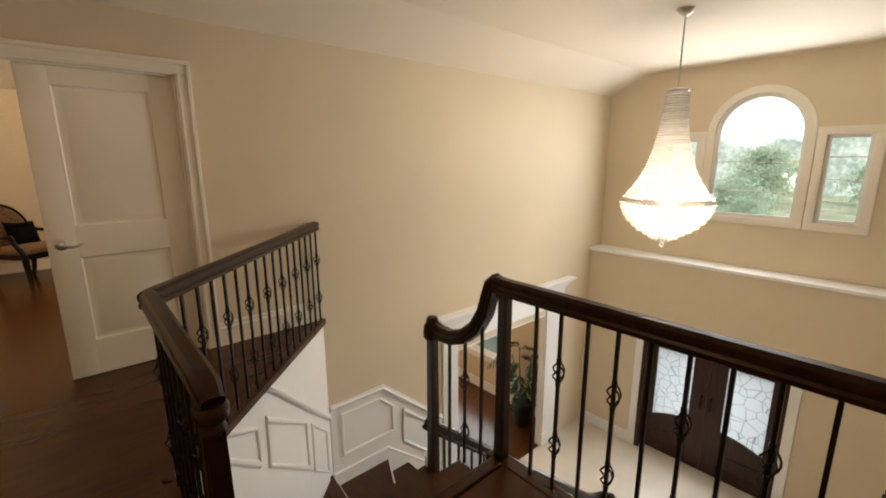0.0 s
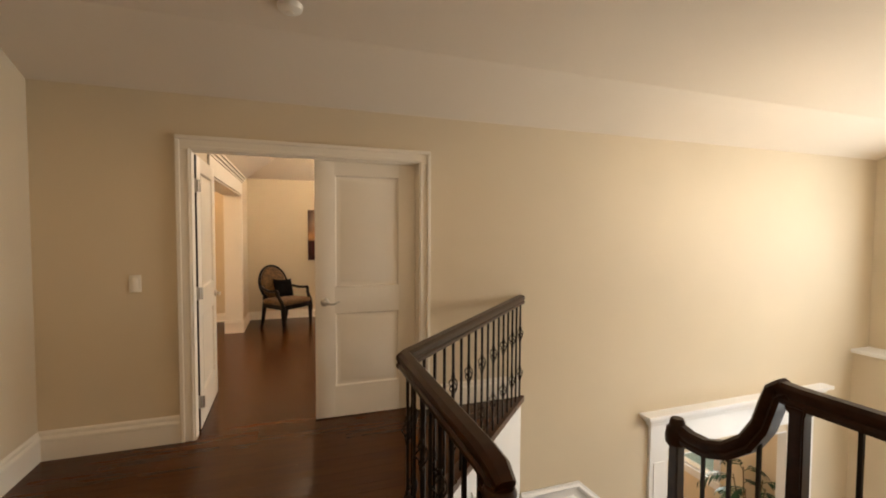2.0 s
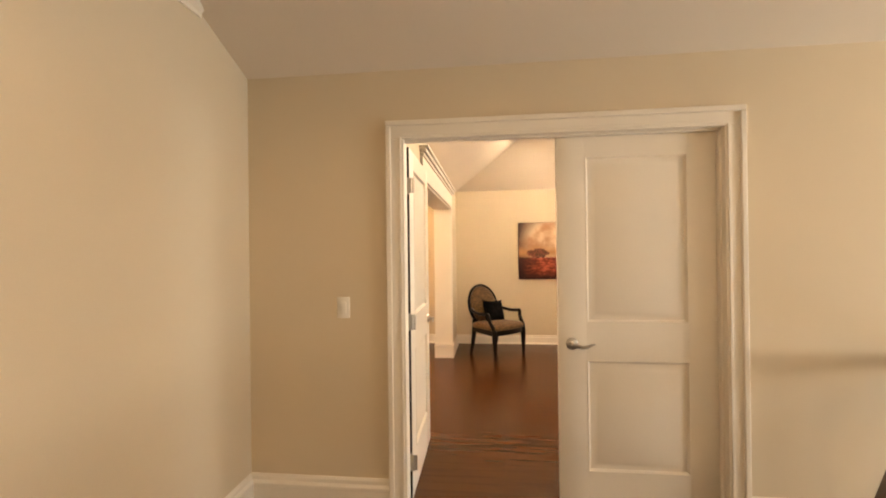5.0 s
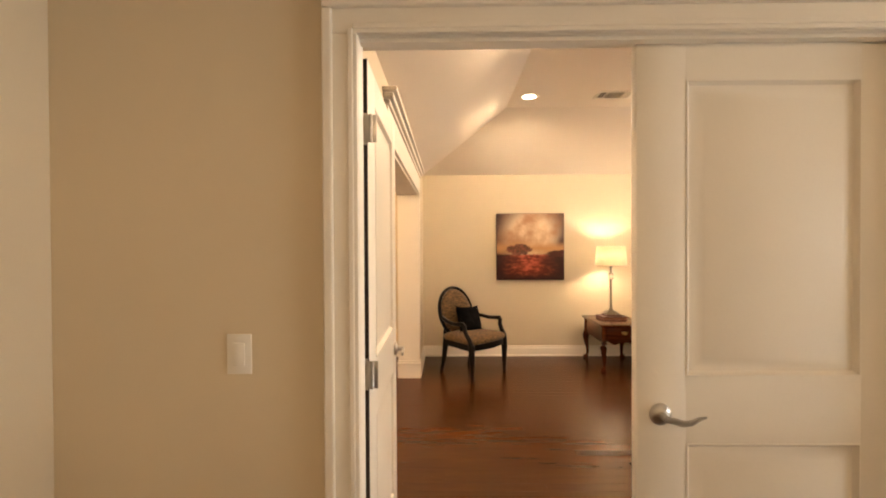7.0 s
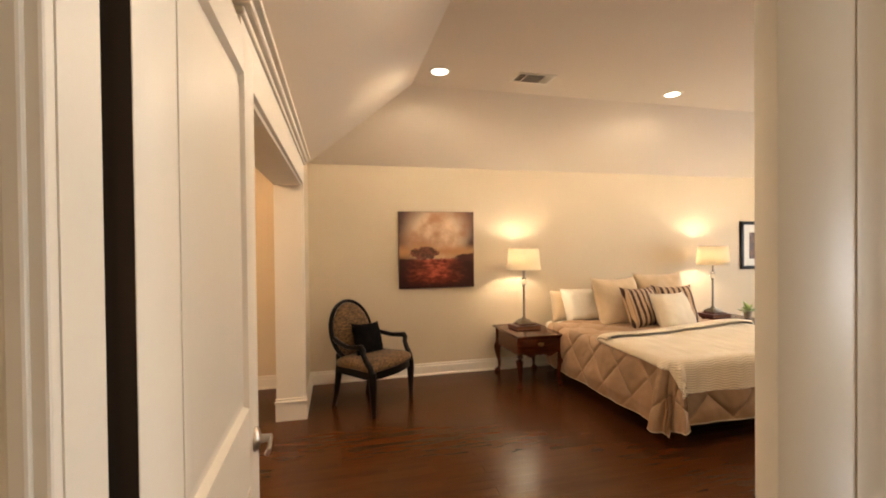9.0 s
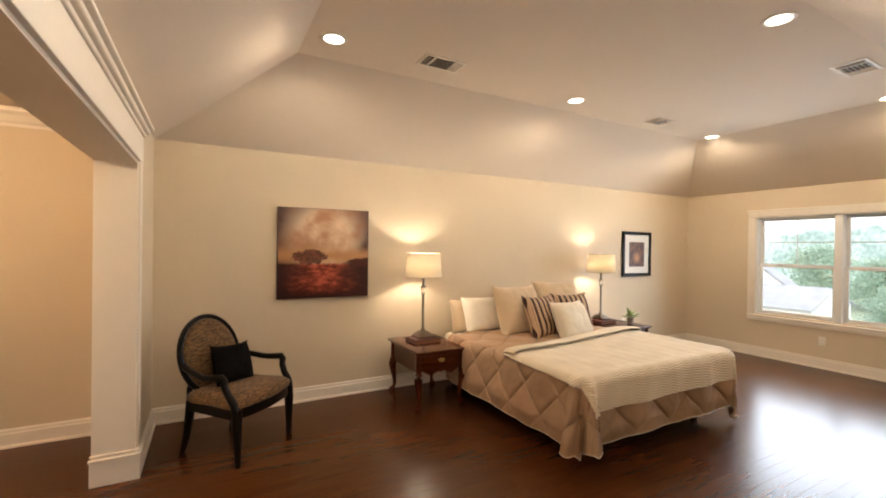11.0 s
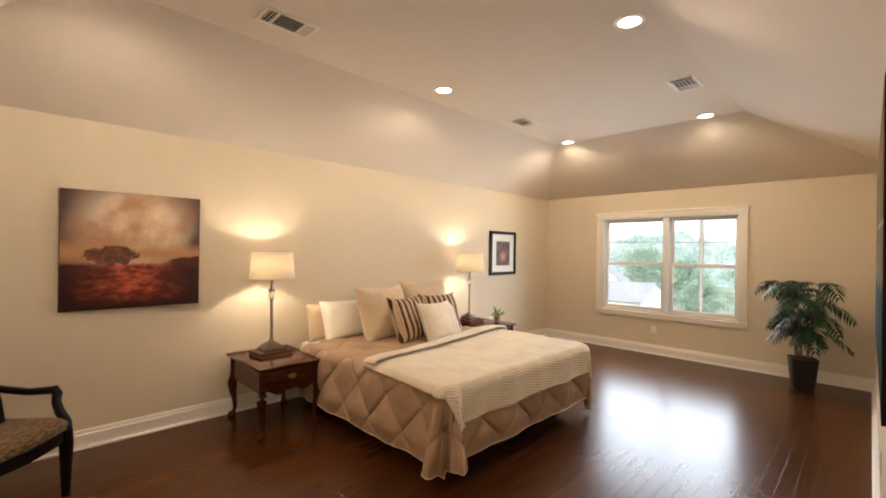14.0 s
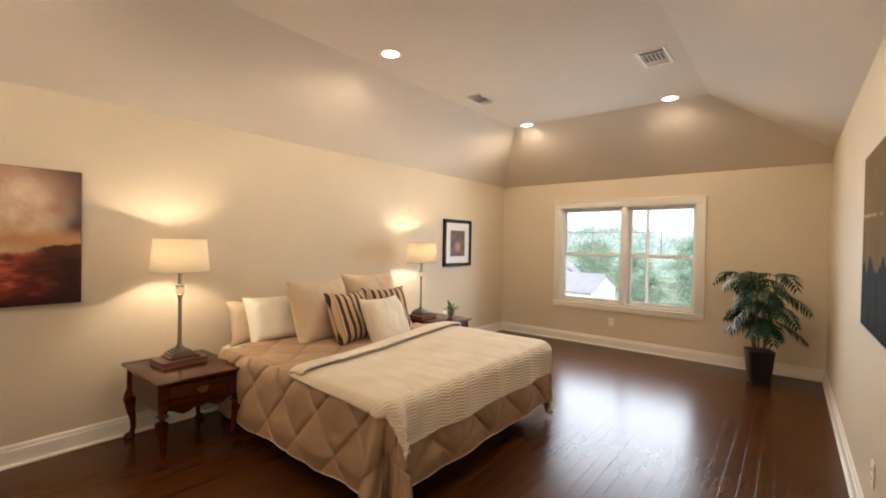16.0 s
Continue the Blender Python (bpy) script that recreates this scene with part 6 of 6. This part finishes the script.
bm = B()
for k in range(64):
    a = 2 * math.pi * k / 64
    for i in range(44):
        u = i / 43
        r = R1 + (R2 - R1) * (0.20 * u + 0.80 * u ** 3.3)
        bead(bm, Vector((r * math.cos(a), r * math.sin(a), ZT + (ZB - ZT) * u)), 0.0068 + 0.002 * (i % 3), 1.1)
ob = part("crystal_curtain", bm, M_BEAD, chd, "strands of clear crystal beads", smooth=None)
ob["kind"] = "stuff"
bm = B()
for j, (rr_, zz) in enumerate(((0.376, 1.06), (0.366, 1.02), (0.346, 0.97), (0.315, 0.92), (0.27, 0.875), (0.22, 0.835), (0.165, 0.80), (0.115, 0.765), (0.06, 0.74))):
    nn = max(10, int(2 * math.pi * rr_ / 0.036))
    for k in range(nn):
        a = 2 * math.pi * (k + 0.5 * (j % 2)) / nn
        bead(bm, Vector((rr_ * math.cos(a), rr_ * math.sin(a), zz)), 0.017, 1.9)
        bead(bm, Vector((rr_ * math.cos(a), rr_ * math.sin(a), zz + 0.03)), 0.009, 1.0)
ob = part("crystal_bowl", bm, M_BEAD, chd, "tiers of hanging crystal drops", smooth=None)
ob["kind"] = "stuff"
bm = B()
lathe(bm, [(0.0, 0.655), (0.022, 0.672), (0.024, 0.685), (0.010, 0.70), (0.006, 0.735), (0.0, 0.736)], 14)
part("finial", bm, M_CRYSTAL, chd, "crystal ball finial")
for k in range(6):
    a = 2 * math.pi * k / 6
    bm = B()
    lathe(bm, [(0.0, -0.05), (0.010, -0.045), (0.018, 0.0), (0.012, 0.035), (0.0, 0.055)], 10, Matrix.Translation((0.2 * math.cos(a), 0.2 * math.sin(a), 1.14)))
    o = part("bulb", bm, M_BULB, chd, "lit candle bulb")
    o.visible_shadow = False
chd.location = (cx, cy, 0)

# ---------------------------------------------------------------- foyer windows


def plain_window(name, y0, y1, z0, z1, bars, label):
    w = tagged(new(name), label, "window", "", "structure")
    bm = B()
    c = 0.085
    box(bm, FX - 0.022, FX, y0 - c, y0 + 0.004, z0 - 0.05, z1 + 0.001, bevel=0.003)
    box(bm, FX - 0.022, FX, y1 - 0.004, y1 + c, z0 - 0.05, z1 + 0.001, bevel=0.003)
    box(bm, FX - 0.0225, FX, y0 - c, y1 + c, z1 - 0.004, z1 + c, bevel=0.003)
    box(bm, FX - 0.0225, FX, y0 - c, y1 + c, z0 - c, z0 + 0.004, bevel=0.003)
    part("window_casing", bm, M_TRIM, w)
    bm = B()
    for a, b in ((y0, y0 + 0.045), (y1 - 0.045, y1)):
        box(bm, FX + 0.05, FX + 0.10, a, b, z0, z1, bevel=0.003)
    box(bm, FX + 0.0505, FX + 0.0995, y0 + 0.044, y1 - 0.044, z0, z0 + 0.045, bevel=0.003)
    box(bm, FX + 0.0505, FX + 0.0995, y0 + 0.044, y1 - 0.044, z1 - 0.045, z1, bevel=0.003)
    part("sash", bm, M_SASH, w)
    for k in range(1, bars + 1):
        zz = z0 + (z1 - z0) * k / (bars + 1)
        part("muntin", boxb(FX + 0.07, FX + 0.085, y0 + 0.044, y1 - 0.044, zz - 0.006, zz + 0.006), M_SASH, w)
    p = part("pane", boxb(FX + 0.075, FX + 0.08, y0 + 0.04, y1 - 0.04, z0 + 0.04, z1 - 0.04), M_GLASS, w)
    p.visible_shadow = False


plain_window("window_2", *FW[1], 3, "narrow white side window beside arch")
plain_window("window_3", *FW[2], 3, "narrow white side window beside arch")
aw = tagged(new("window_4"), "white arched window over the foyer", "window", "", "structure")


def arch_line(x, r, z0):
    return [(x, ARCH_Y - r, z0)] + [(x, ARCH_Y - r * math.cos(a), ARCH_Z + r * math.sin(a)) for a in [i * math.pi / 28 for i in range(29)]] + [(x, ARCH_Y + r, z0)]


bm = B()
sweep(bm, arch_line(FX - 0.004, ARCH_R + 0.04, 0.62), [(-0.045, -0.012), (0.045, -0.012), (0.045, 0.016), (-0.045, 0.016)], False, Vector((-1, 0, 0)))
box(bm, FX - 0.03, FX, ARCH_Y - ARCH_R - 0.085, ARCH_Y + ARCH_R + 0.085, 0.60, 0.684, bevel=0.004)
part("window_casing", bm, M_TRIM, aw)
bm = B()
sweep(bm, arch_line(FX + 0.075, ARCH_R - 0.024, 0.68), [(-0.024, -0.025), (0.024, -0.025), (0.024, 0.025), (-0.024, 0.025)], False, Vector((-1, 0, 0)))
box(bm, FX + 0.0505, FX + 0.0995, ARCH_Y - ARCH_R + 0.04, ARCH_Y + ARCH_R - 0.04, 0.68, 0.725)
part("window_frame", bm, M_SASH, aw)
for zz in (1.03, 1.40, 1.77):
    part("muntin", boxb(FX + 0.07, FX + 0.085, ARCH_Y - ARCH_R + 0.04, ARCH_Y + ARCH_R - 0.04, zz - 0.006, zz + 0.006), M_SASH, aw)
bm = B()
loop = [(y, z) for _, y, z in arch_line(0, ARCH_R - 0.04, 0.72)]
va = [bm.verts.new((FX + 0.074, y, z)) for y, z in loop]
vb = [bm.verts.new((FX + 0.079, y, z)) for y, z in loop]
bm.faces.new(va)
bm.faces.new(list(reversed(vb)))
for i in range(len(loop)):
    j = (i + 1) % len(loop)
    bm.faces.new((va[i], va[j], vb[j], vb[i]))
bmesh.ops.recalc_face_normals(bm, faces=bm.faces)
p = part("pane", bm, M_GLASS, aw, smooth=None)
p.visible_shadow = False

# ---------------------------------------------------------------- front door
M_DOORW = wood("mahogany_door", (0.015, 0.006, 0.005), (0.045, 0.018, 0.012), 0.3, "Z", 3)


def leaded():
    g = Graph("leaded_glass", 0.25)
    v = g.n.new("ShaderNodeTexVoronoi")
    v.feature = "DISTANCE_TO_EDGE"
    v.inputs["Scale"].default_value = 7
    g.l.new(g.vec, v.inputs["Vector"])
    line = g.step(v.outputs["Distance"], 0.030, 0.012)
    col = g.mix(line, (0.90, 0.94, 1.0), (0.45, 0.48, 0.52))
    tr, mx = g.n.new("ShaderNodeBsdfTranslucent"), g.n.new("ShaderNodeMixShader")
    g.l.new(col, tr.inputs[0])
    mx.inputs[0].default_value = 0.8
    g.l.new(g.b.outputs[0], mx.inputs[1])
    g.l.new(tr.outputs[0], mx.inputs[2])
    g.l.new(mx.outputs[0], g.n["Material Output"].inputs[0])
    return g.done(col)


fd = tagged(new("door_3"), "dark double front door with leaded glass", "door", "", "structure")
DX = FL + 0.12
bm = B()
for a, b in ((DC - 0.90, DC - 0.84), (DC + 0.84, DC + 0.90)):
    box(bm, FL - 0.02, DX + 0.1, a, b, LOW, -1.13, bevel=0.004)
box(bm, FL - 0.0195, DX + 0.1, DC - 0.84, DC + 0.84, -1.19, -1.13, bevel=0.004)
part("frame", bm, M_DOORW, fd)
M_LEAD = leaded()
for s, ya, yb in ((-1, DC - 0.84, DC - 0.002), (1, DC + 0.002, DC + 0.84)):
    lf = None
    bm = B()
    g0, g1 = (ya + 0.12, yb - 0.21) if s < 0 else (ya + 0.21, yb - 0.12)
    gb, gt = -2.50, -1.37
    box(bm, DX, DX + 0.05, ya, g0, LOW + 0.01, -1.19)
    box(bm, DX, DX + 0.05, g1, yb, LOW + 0.01, -1.19)
    box(bm, DX + 0.0002, DX + 0.0498, g0, g1, gt, -1.19)
    n = 10
    low = [(g0, LOW + 0.01)] + [(g0 + (g1 - g0) * i / n, gb + 0.13 * (1 - ((i / n) if s > 0 else (1 - i / n)) ** 2) ) for i in range(n + 1)] + [(g1, LOW + 0.01)]
    va = [bm.verts.new((DX + 0.0003, y, z)) for y, z in low]
    vb = [bm.verts.new((DX + 0.0497, y, z)) for y, z in low]
    bm.faces.new(va)
    bm.faces.new(list(reversed(vb)))
    for i in range(len(low)):
        j = (i + 1) % len(low)
        bm.faces.new((va[i], va[j], vb[j], vb[i]))
    bmesh.ops.recalc_face_normals(bm, faces=bm.faces)
    lf = part("door_leaf", bm, M_DOORW, fd)
    pn = part("glass", boxb(DX + 0.02, DX + 0.03, g0 - 0.01, g1 + 0.01, gb - 0.05, gt + 0.01), M_LEAD, lf, "leaded textured glass")
    pn.visible_shadow = False
    part("lower_panel", boxb(DX - 0.012, DX - 0.0002, g0 + 0.02, g1 - 0.02, LOW + 0.20, gb - 0.20, bevel=0.008), M_DOORW, lf)
    bm = B()
    yy = yb - 0.06 if s < 0 else ya + 0.06
    sweep(bm, [(DX - 0.002, yy, -2.10), (DX - 0.05, yy, -2.08), (DX - 0.05, yy, -1.92), (DX - 0.002, yy, -1.90)], rod(0.008, 7))
    part("pull_handle", bm, M_IRON, lf)
bm = B()
for a, b in ((DC - 1.01, DC - 0.90), (DC + 0.90, DC + 1.01)):
    box(bm, FL - 0.024, FL, a, b, LOW, -1.13, bevel=0.004)
box(bm, FL - 0.0245, FL, DC - 1.01, DC + 1.01, -1.13, -1.03, bevel=0.004)
structure("trim_front_door", bm, M_WHITE, "white front door casing")
bm = B()
box(bm, FL - 0.02, FL, -3.1, DC - 1.01, LOW, LOW + 0.19, bevel=0.004)
box(bm, FL - 0.02, FL, DC + 1.01, HY - 0.001, LOW, LOW + 0.19, bevel=0.004)
structure("baseboard_foyer", bm, M_WHITE, "white foyer baseboard")

# study opening with pilasters and a deep cornice
bm = B()
s0, s1, _, st = STUDY
for a, b in ((s0 - 0.24, s0 + 0.004), (s1 - 0.004, s1 + 0.42)):
    box(bm, a, b, HY - 0.03, HY, LOW, st + 0.10, bevel=0.004)
    box(bm, a - 0.015, b + 0.015, HY - 0.045, HY, LOW, LOW + 0.22, bevel=0.005)
    box(bm, a + 0.05, b - 0.05, HY - 0.036, HY - 0.0295, LOW + 0.32, st - 0.02, bevel=0.003)
box(bm, s0 - 0.24, s1 + 0.42, HY - 0.034, HY, st + 0.10, -0.48, bevel=0.004)
box(bm, s0 - 0.27, s1 + 0.46, HY - 0.06, HY, -0.4795, -0.43, bevel=0.008)
box(bm, s0 - 0.31, s1 + 0.52, HY - 0.10, HY, -0.4295, -0.385, bevel=0.010)
box(bm, s0 - 0.36, s1 + 0.58, HY - 0.14, HY, -0.3845, -0.345, bevel=0.005)
structure("trim_study_opening", bm, M_WHITE, "white pilasters and cornice of study opening")
bm = B()
box(bm, s0, s0 + 0.015, HY - 0.001, DY + 0.01, LOW, st)
box(bm, s1 - 0.015, s1, HY - 0.001, DY + 0.01, LOW, st)
box(bm, s0 + 0.015, s1 - 0.015, HY - 0.001, DY + 0.01, st - 0.015, st)
structure("trim_study_jamb", bm, M_WHITE, "white opening lining")
sw = tagged(new("window_5"), "white study window", "window", "", "structure")
bm = B()
box(bm, SF - 0.022, SF, 4.90, 5.0, -2.33, -0.75, bevel=0.003)
box(bm, SF - 0.022, SF, 6.90, 7.00, -2.33, -0.75, bevel=0.003)
box(bm, SF - 0.0225, SF, 4.90, 7.00, -0.75, -0.65, bevel=0.003)
box(bm, SF - 0.035, SF + 0.04, 4.88, 7.02, -2.36, -2.33, bevel=0.004)
box(bm, SF - 0.022, SF, 4.90, 7.00, -2.46, -2.361, bevel=0.003)
part("window_casing", bm, M_WHITE, sw)
bm = B()
box(bm, SF + 0.06, SF + 0.10, 5.92, 5.98, -2.329, -0.75)
box(bm, SF + 0.061, SF + 0.099, 5.0, 6.9, -1.56, -1.51)
part("mullion", bm, M_SASH, sw)
p = part("pane", boxb(SF + 0.075, SF + 0.08, 5.0, 6.9, -2.33, -0.75), M_GLASS, sw)
p.visible_shadow = False
bm = B()
box(bm, SF - 0.02, SF, DY, 8.0, LOW + 0.003, LOW + 0.19, bevel=0.004)
structure("baseboard_study", bm, M_WHITE, "white study baseboard")
palm(pose(5.56, 4.22, LOW + 0.003, 0, 0, 70), "tall dark green potted palm in study", 1.2, 7, 18)

# ---------------------------------------------------------------- outdoors


def leaf_mat():
    """Leaves that let part of the light through."""
    g = Graph("haze_pale_leaf", 0.7)
    # far paler than foliage: outdoor glare and haze are in the colour
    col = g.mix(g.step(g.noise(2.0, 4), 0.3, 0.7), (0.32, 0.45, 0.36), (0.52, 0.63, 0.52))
    g.b.inputs["Specular IOR Level"].default_value = 0.1
    tr, mx = g.n.new("ShaderNodeBsdfTranslucent"), g.n.new("ShaderNodeMixShader")
    g.l.new(col, tr.inputs[0])
    mx.inputs[0].default_value = 0.5
    g.l.new(g.b.outputs[0], mx.inputs[1])
    g.l.new(tr.outputs[0], mx.inputs[2])
    g.l.new(mx.outputs[0], g.n["Material Output"].inputs[0])
    return g.done(col)


# lawn lightened as well, so its colour carries the brightness outdoors
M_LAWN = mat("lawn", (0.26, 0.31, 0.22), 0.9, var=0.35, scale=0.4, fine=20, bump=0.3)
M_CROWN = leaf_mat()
M_BARK = mat("bark", (0.12, 0.09, 0.06), 0.9, var=0.3, bump=0.5)
M_ROOF = mat("grey_shingle", (0.62, 0.64, 0.70), 0.8, var=0.10, scale=2, fine=30)
M_SIDING = mat("pale_siding", (0.80, 0.80, 0.78), 0.6, var=0.03)
bm = B()
box(bm, 6.10, 400, -300, 300, -3.8, -3.5)
tagged(mesh_ob("ground", bm, M_LAWN), "green lawn around the house", "ground", "", "structure")
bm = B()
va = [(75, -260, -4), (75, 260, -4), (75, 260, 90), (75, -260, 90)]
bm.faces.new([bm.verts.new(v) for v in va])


def far_woods():
    g = Graph("glowing_woods_and_sky", 1.0)
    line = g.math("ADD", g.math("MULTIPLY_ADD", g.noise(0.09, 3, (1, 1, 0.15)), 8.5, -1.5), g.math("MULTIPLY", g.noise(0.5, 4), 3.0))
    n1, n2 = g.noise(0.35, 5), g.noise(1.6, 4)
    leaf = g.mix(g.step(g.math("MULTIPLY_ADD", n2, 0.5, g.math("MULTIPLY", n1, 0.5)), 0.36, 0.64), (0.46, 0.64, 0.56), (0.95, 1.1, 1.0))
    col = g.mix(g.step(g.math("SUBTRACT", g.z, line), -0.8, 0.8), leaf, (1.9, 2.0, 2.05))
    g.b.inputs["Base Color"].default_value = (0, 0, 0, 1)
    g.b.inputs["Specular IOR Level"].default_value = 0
    # woods and sky glow by themselves, with daylight haze in their colours
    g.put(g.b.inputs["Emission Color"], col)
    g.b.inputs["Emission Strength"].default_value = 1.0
    return g.m


tagged(mesh_ob("backdrop", bm, far_woods()), "self-lit backdrop of pale sky over hazy distant woods", "backdrop", "", "structure")


def tree(x, y, h, spread, seed):
    t = thing("tree", "leafy green tree beyond the lawn", "tree", "trees outside")
    rg = random.Random(seed)
    bm = B()
    sweep(bm, [(0, 0, 0), (0.1, 0.05, h * 0.3), (0.0, 0.1, h * 0.6), (0.05, 0, h * 0.92)], rod(0.22, 8), scale=[1.2, 0.9, 0.55, 0.15])
    limbs = []
    for k in range(9):
        a, zz = rg.uniform(0, 6.28), h * rg.uniform(0.25, 0.75)
        e = Vector((math.cos(a), math.sin(a), 0.45)) * spread * rg.uniform(0.5, 0.85) + Vector((0, 0, zz))
        sweep(bm, [(0, 0, zz), tuple((Vector((0, 0, zz)) + e) / 2 + Vector((0, 0, 0.2))), tuple(e)], rod(0.07, 6), scale=[1, 0.7, 0.3])
        limbs.append(e)
    part("trunk", bm, M_BARK, t)
    bm = B()
    for k in range(70):
        a = rg.uniform(0, 6.28)
        u = rg.uniform(0.12, 1.0)
        rr_ = spread * math.sin(math.pi * min(0.97, 0.12 + 0.85 * u)) ** 0.6 * rg.uniform(0.3, 1.0)
        c = Vector((rr_ * math.cos(a), rr_ * math.sin(a), h * (0.12 + 0.88 * u)))
        for q in range(110):
            o = c + Vector((rg.gauss(0, 1), rg.gauss(0, 1), rg.gauss(0, 0.7))) * spread * 0.17
            d1 = Vector((rg.gauss(0, 1), rg.gauss(0, 1), rg.gauss(0, 1))).normalized() * rg.uniform(0.10, 0.19)
            d2 = d1.cross(Vector((rg.gauss(0, 1), rg.gauss(0, 1), rg.gauss(0, 1)))).normalized() * rg.uniform(0.05, 0.10)
            bm.faces.new([bm.verts.new(o + v) for v in (-d1, d2, d1, -d2)])
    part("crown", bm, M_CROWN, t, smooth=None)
    t.location = (x, y, -3.5)
    return t


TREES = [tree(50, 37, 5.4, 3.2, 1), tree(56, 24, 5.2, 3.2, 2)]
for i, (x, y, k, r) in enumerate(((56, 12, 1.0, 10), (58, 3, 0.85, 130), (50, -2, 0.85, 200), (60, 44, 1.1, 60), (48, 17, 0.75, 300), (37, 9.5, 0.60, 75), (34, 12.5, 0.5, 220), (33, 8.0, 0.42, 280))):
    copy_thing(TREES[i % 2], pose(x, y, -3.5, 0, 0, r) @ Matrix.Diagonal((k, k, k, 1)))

nh = thing("house", "neighbouring white gabled house with grey roof", "house")


def gable(name, x0, x1, y0, y1, eave, peak, mtl):
    bm = B()
    ym = (y0 + y1) / 2
    pts = [(y0, -3.5), (y1, -3.5), (y1, eave), (ym, peak), (y0, eave)]
    a = [bm.verts.new((x0, y, z)) for y, z in pts]
    b = [bm.verts.new((x1, y, z)) for y, z in pts]
    bm.faces.new(a)
    bm.faces.new(list(reversed(b)))
    for i in range(5):
        bm.faces.new((a[i], a[(i + 1) % 5], b[(i + 1) % 5], b[i]))
    bmesh.ops.recalc_face_normals(bm, faces=bm.faces)
    part(name, bm, mtl, nh, smooth=None)
    for s in (-1, 1):
        bm = B()
        ye = y0 if s < 0 else y1
        d = Vector((ye - ym, eave - peak)).normalized()
        e = Vector((ye, eave)) + d * 0.3
        va = [bm.verts.new(v) for v in ((x0 - 0.25, ym, peak + 0.02), (x1 + 0.25, ym, peak + 0.02), (x1 + 0.25, e.x, e.y + 0.02), (x0 - 0.25, e.x, e.y + 0.02))]
        f = bm.faces.new(va)
        bmesh.ops.solidify(bm, geom=[f], thickness=0.10)
        part("roof", bm, M_ROOF, nh, "grey shingle roof", smooth=None)


gable("wall", 23.0, 23.5, 12.9, 15.9, -0.50, 0.71, M_SIDING)
# low wing in front, its ridge across the view
bm = B()
wp = [(20.7, -3.5), (24.5, -3.5), (24.5, -0.84), (22.6, -0.10), (20.7, -0.84)]
wa = [bm.verts.new((x, 11.7, z)) for x, z in wp]
wb = [bm.verts.new((x, 14.9, z)) for x, z in wp]
bm.faces.new(wa)
bm.faces.new(list(reversed(wb)))
for i in range(5):
    bm.faces.new((wa[i], wa[(i + 1) % 5], wb[(i + 1) % 5], wb[i]))
bmesh.ops.recalc_face_normals(bm, faces=bm.faces)
part("wing_wall", bm, M_SIDING, nh, smooth=None)
for xe in (20.5, 24.7):
    bm = B()
    va = [bm.verts.new(v) for v in ((22.6, 11.6, -0.06), (22.6, 15.0, -0.06), (xe, 15.0, -0.88), (xe, 11.6, -0.88))]
    bmesh.ops.solidify(bm, geom=[bm.faces.new(va)], thickness=0.10)
    part("roof", bm, M_ROOF, nh, "grey shingle roof over the wing", smooth=None)
up = thing("utility_pole", "pale wooden utility pole outdoors", "pole")
bm = B()
sweep(bm, [(26, 10.48, -3.5), (26, 10.48, 4.2)], rod(0.09, 10))
part("pole", bm, mat("weathered_pole", (0.30, 0.27, 0.23), 0.8), up)
bm = B()
box(bm, 25.94, 26.06, 9.55, 11.4, 3.5, 3.62)
part("crossarm", bm, M_BARK, up)
# boards of the bedroom floor, one by one, and the joined rest
floor_b = tagged(new("floor_bedroom"), "dark glossy hardwood strip floor", "floor", "", "structure")
LENGTHS = {}
count = 0
rest = B()


def board_into(bm, x, y, L):
    g, c = 0.00002, 0.0012
    x0, x1, y0, y1 = x + g, x + L - g, y + g, y + BOARD - g
    md = [bm.verts.new(v) for v in ((x0, y0, -0.0004), (x1, y0, -0.0004), (x1, y1, -0.0004), (x0, y1, -0.0004))]
    tp = [bm.verts.new(v) for v in ((x0 + c, y0 + c, 0), (x1 - c, y0 + c, 0), (x1 - c, y1 - c, 0), (x0 + c, y1 - c, 0))]
    for i in range(4):
        bm.faces.new((md[i], md[(i + 1) % 4], tp[(i + 1) % 4], tp[i]))
    bm.faces.new(tp)


row = 0
y = DY
while y < BY - 0.01:
    x = BX0 - 2.2
    off = rng.choice((0.4, 0.7, 1.0, 1.3))
    while x < BX1 - 0.001:
        L = off if off else rng.choice((0.9, 1.2, 1.5, 1.8, 2.1))
        off = 0
        L = min(L, BX1 - x)
        if x + L > BX0 and count < 300:
            key = round(L, 3)
            if key not in LENGTHS:
                LENGTHS[key] = board_mesh("board", key)
            o = new("board", LENGTHS[key])
            o.parent = floor_b
            o.location = (x, y, 0)
            count += 1
        else:
            board_into(rest, x, y, L)
        x += L
    y += BOARD
ob = mesh_ob("board_rest", rest, M_FLOORJ, floor_b)
ob["kind"] = "stuff"

# boards of the landing
floor_h = tagged(new("floor_hall"), "dark glossy hardwood strip floor on landing", "floor", "", "structure")
y = DY - 82 * BOARD
while y < DY - 0.02:
    y2 = y + BOARD
    if y >= HY - 0.02:
        a, b = JX0, JX1
    else:
        a = HX
        b = SX if y2 < 1.30 else (0.30 if y2 < 2.21 else min(1.70, 0.30 + (y - 2.21)))
    x = a
    first = rng.choice((0.4, 0.7, 1.0, 1.3))
    while x < b - 0.001:
        L = min(first or rng.choice((0.9, 1.2, 1.5, 1.8)), b - x)
        first = 0
        key = round(L, 3)
        if key not in LENGTHS:
            LENGTHS[key] = board_mesh("board", key)
        o = new("board", LENGTHS[key])
        o.parent = floor_h
        o.location = (x, y, 0)
        x += L
    y = y2
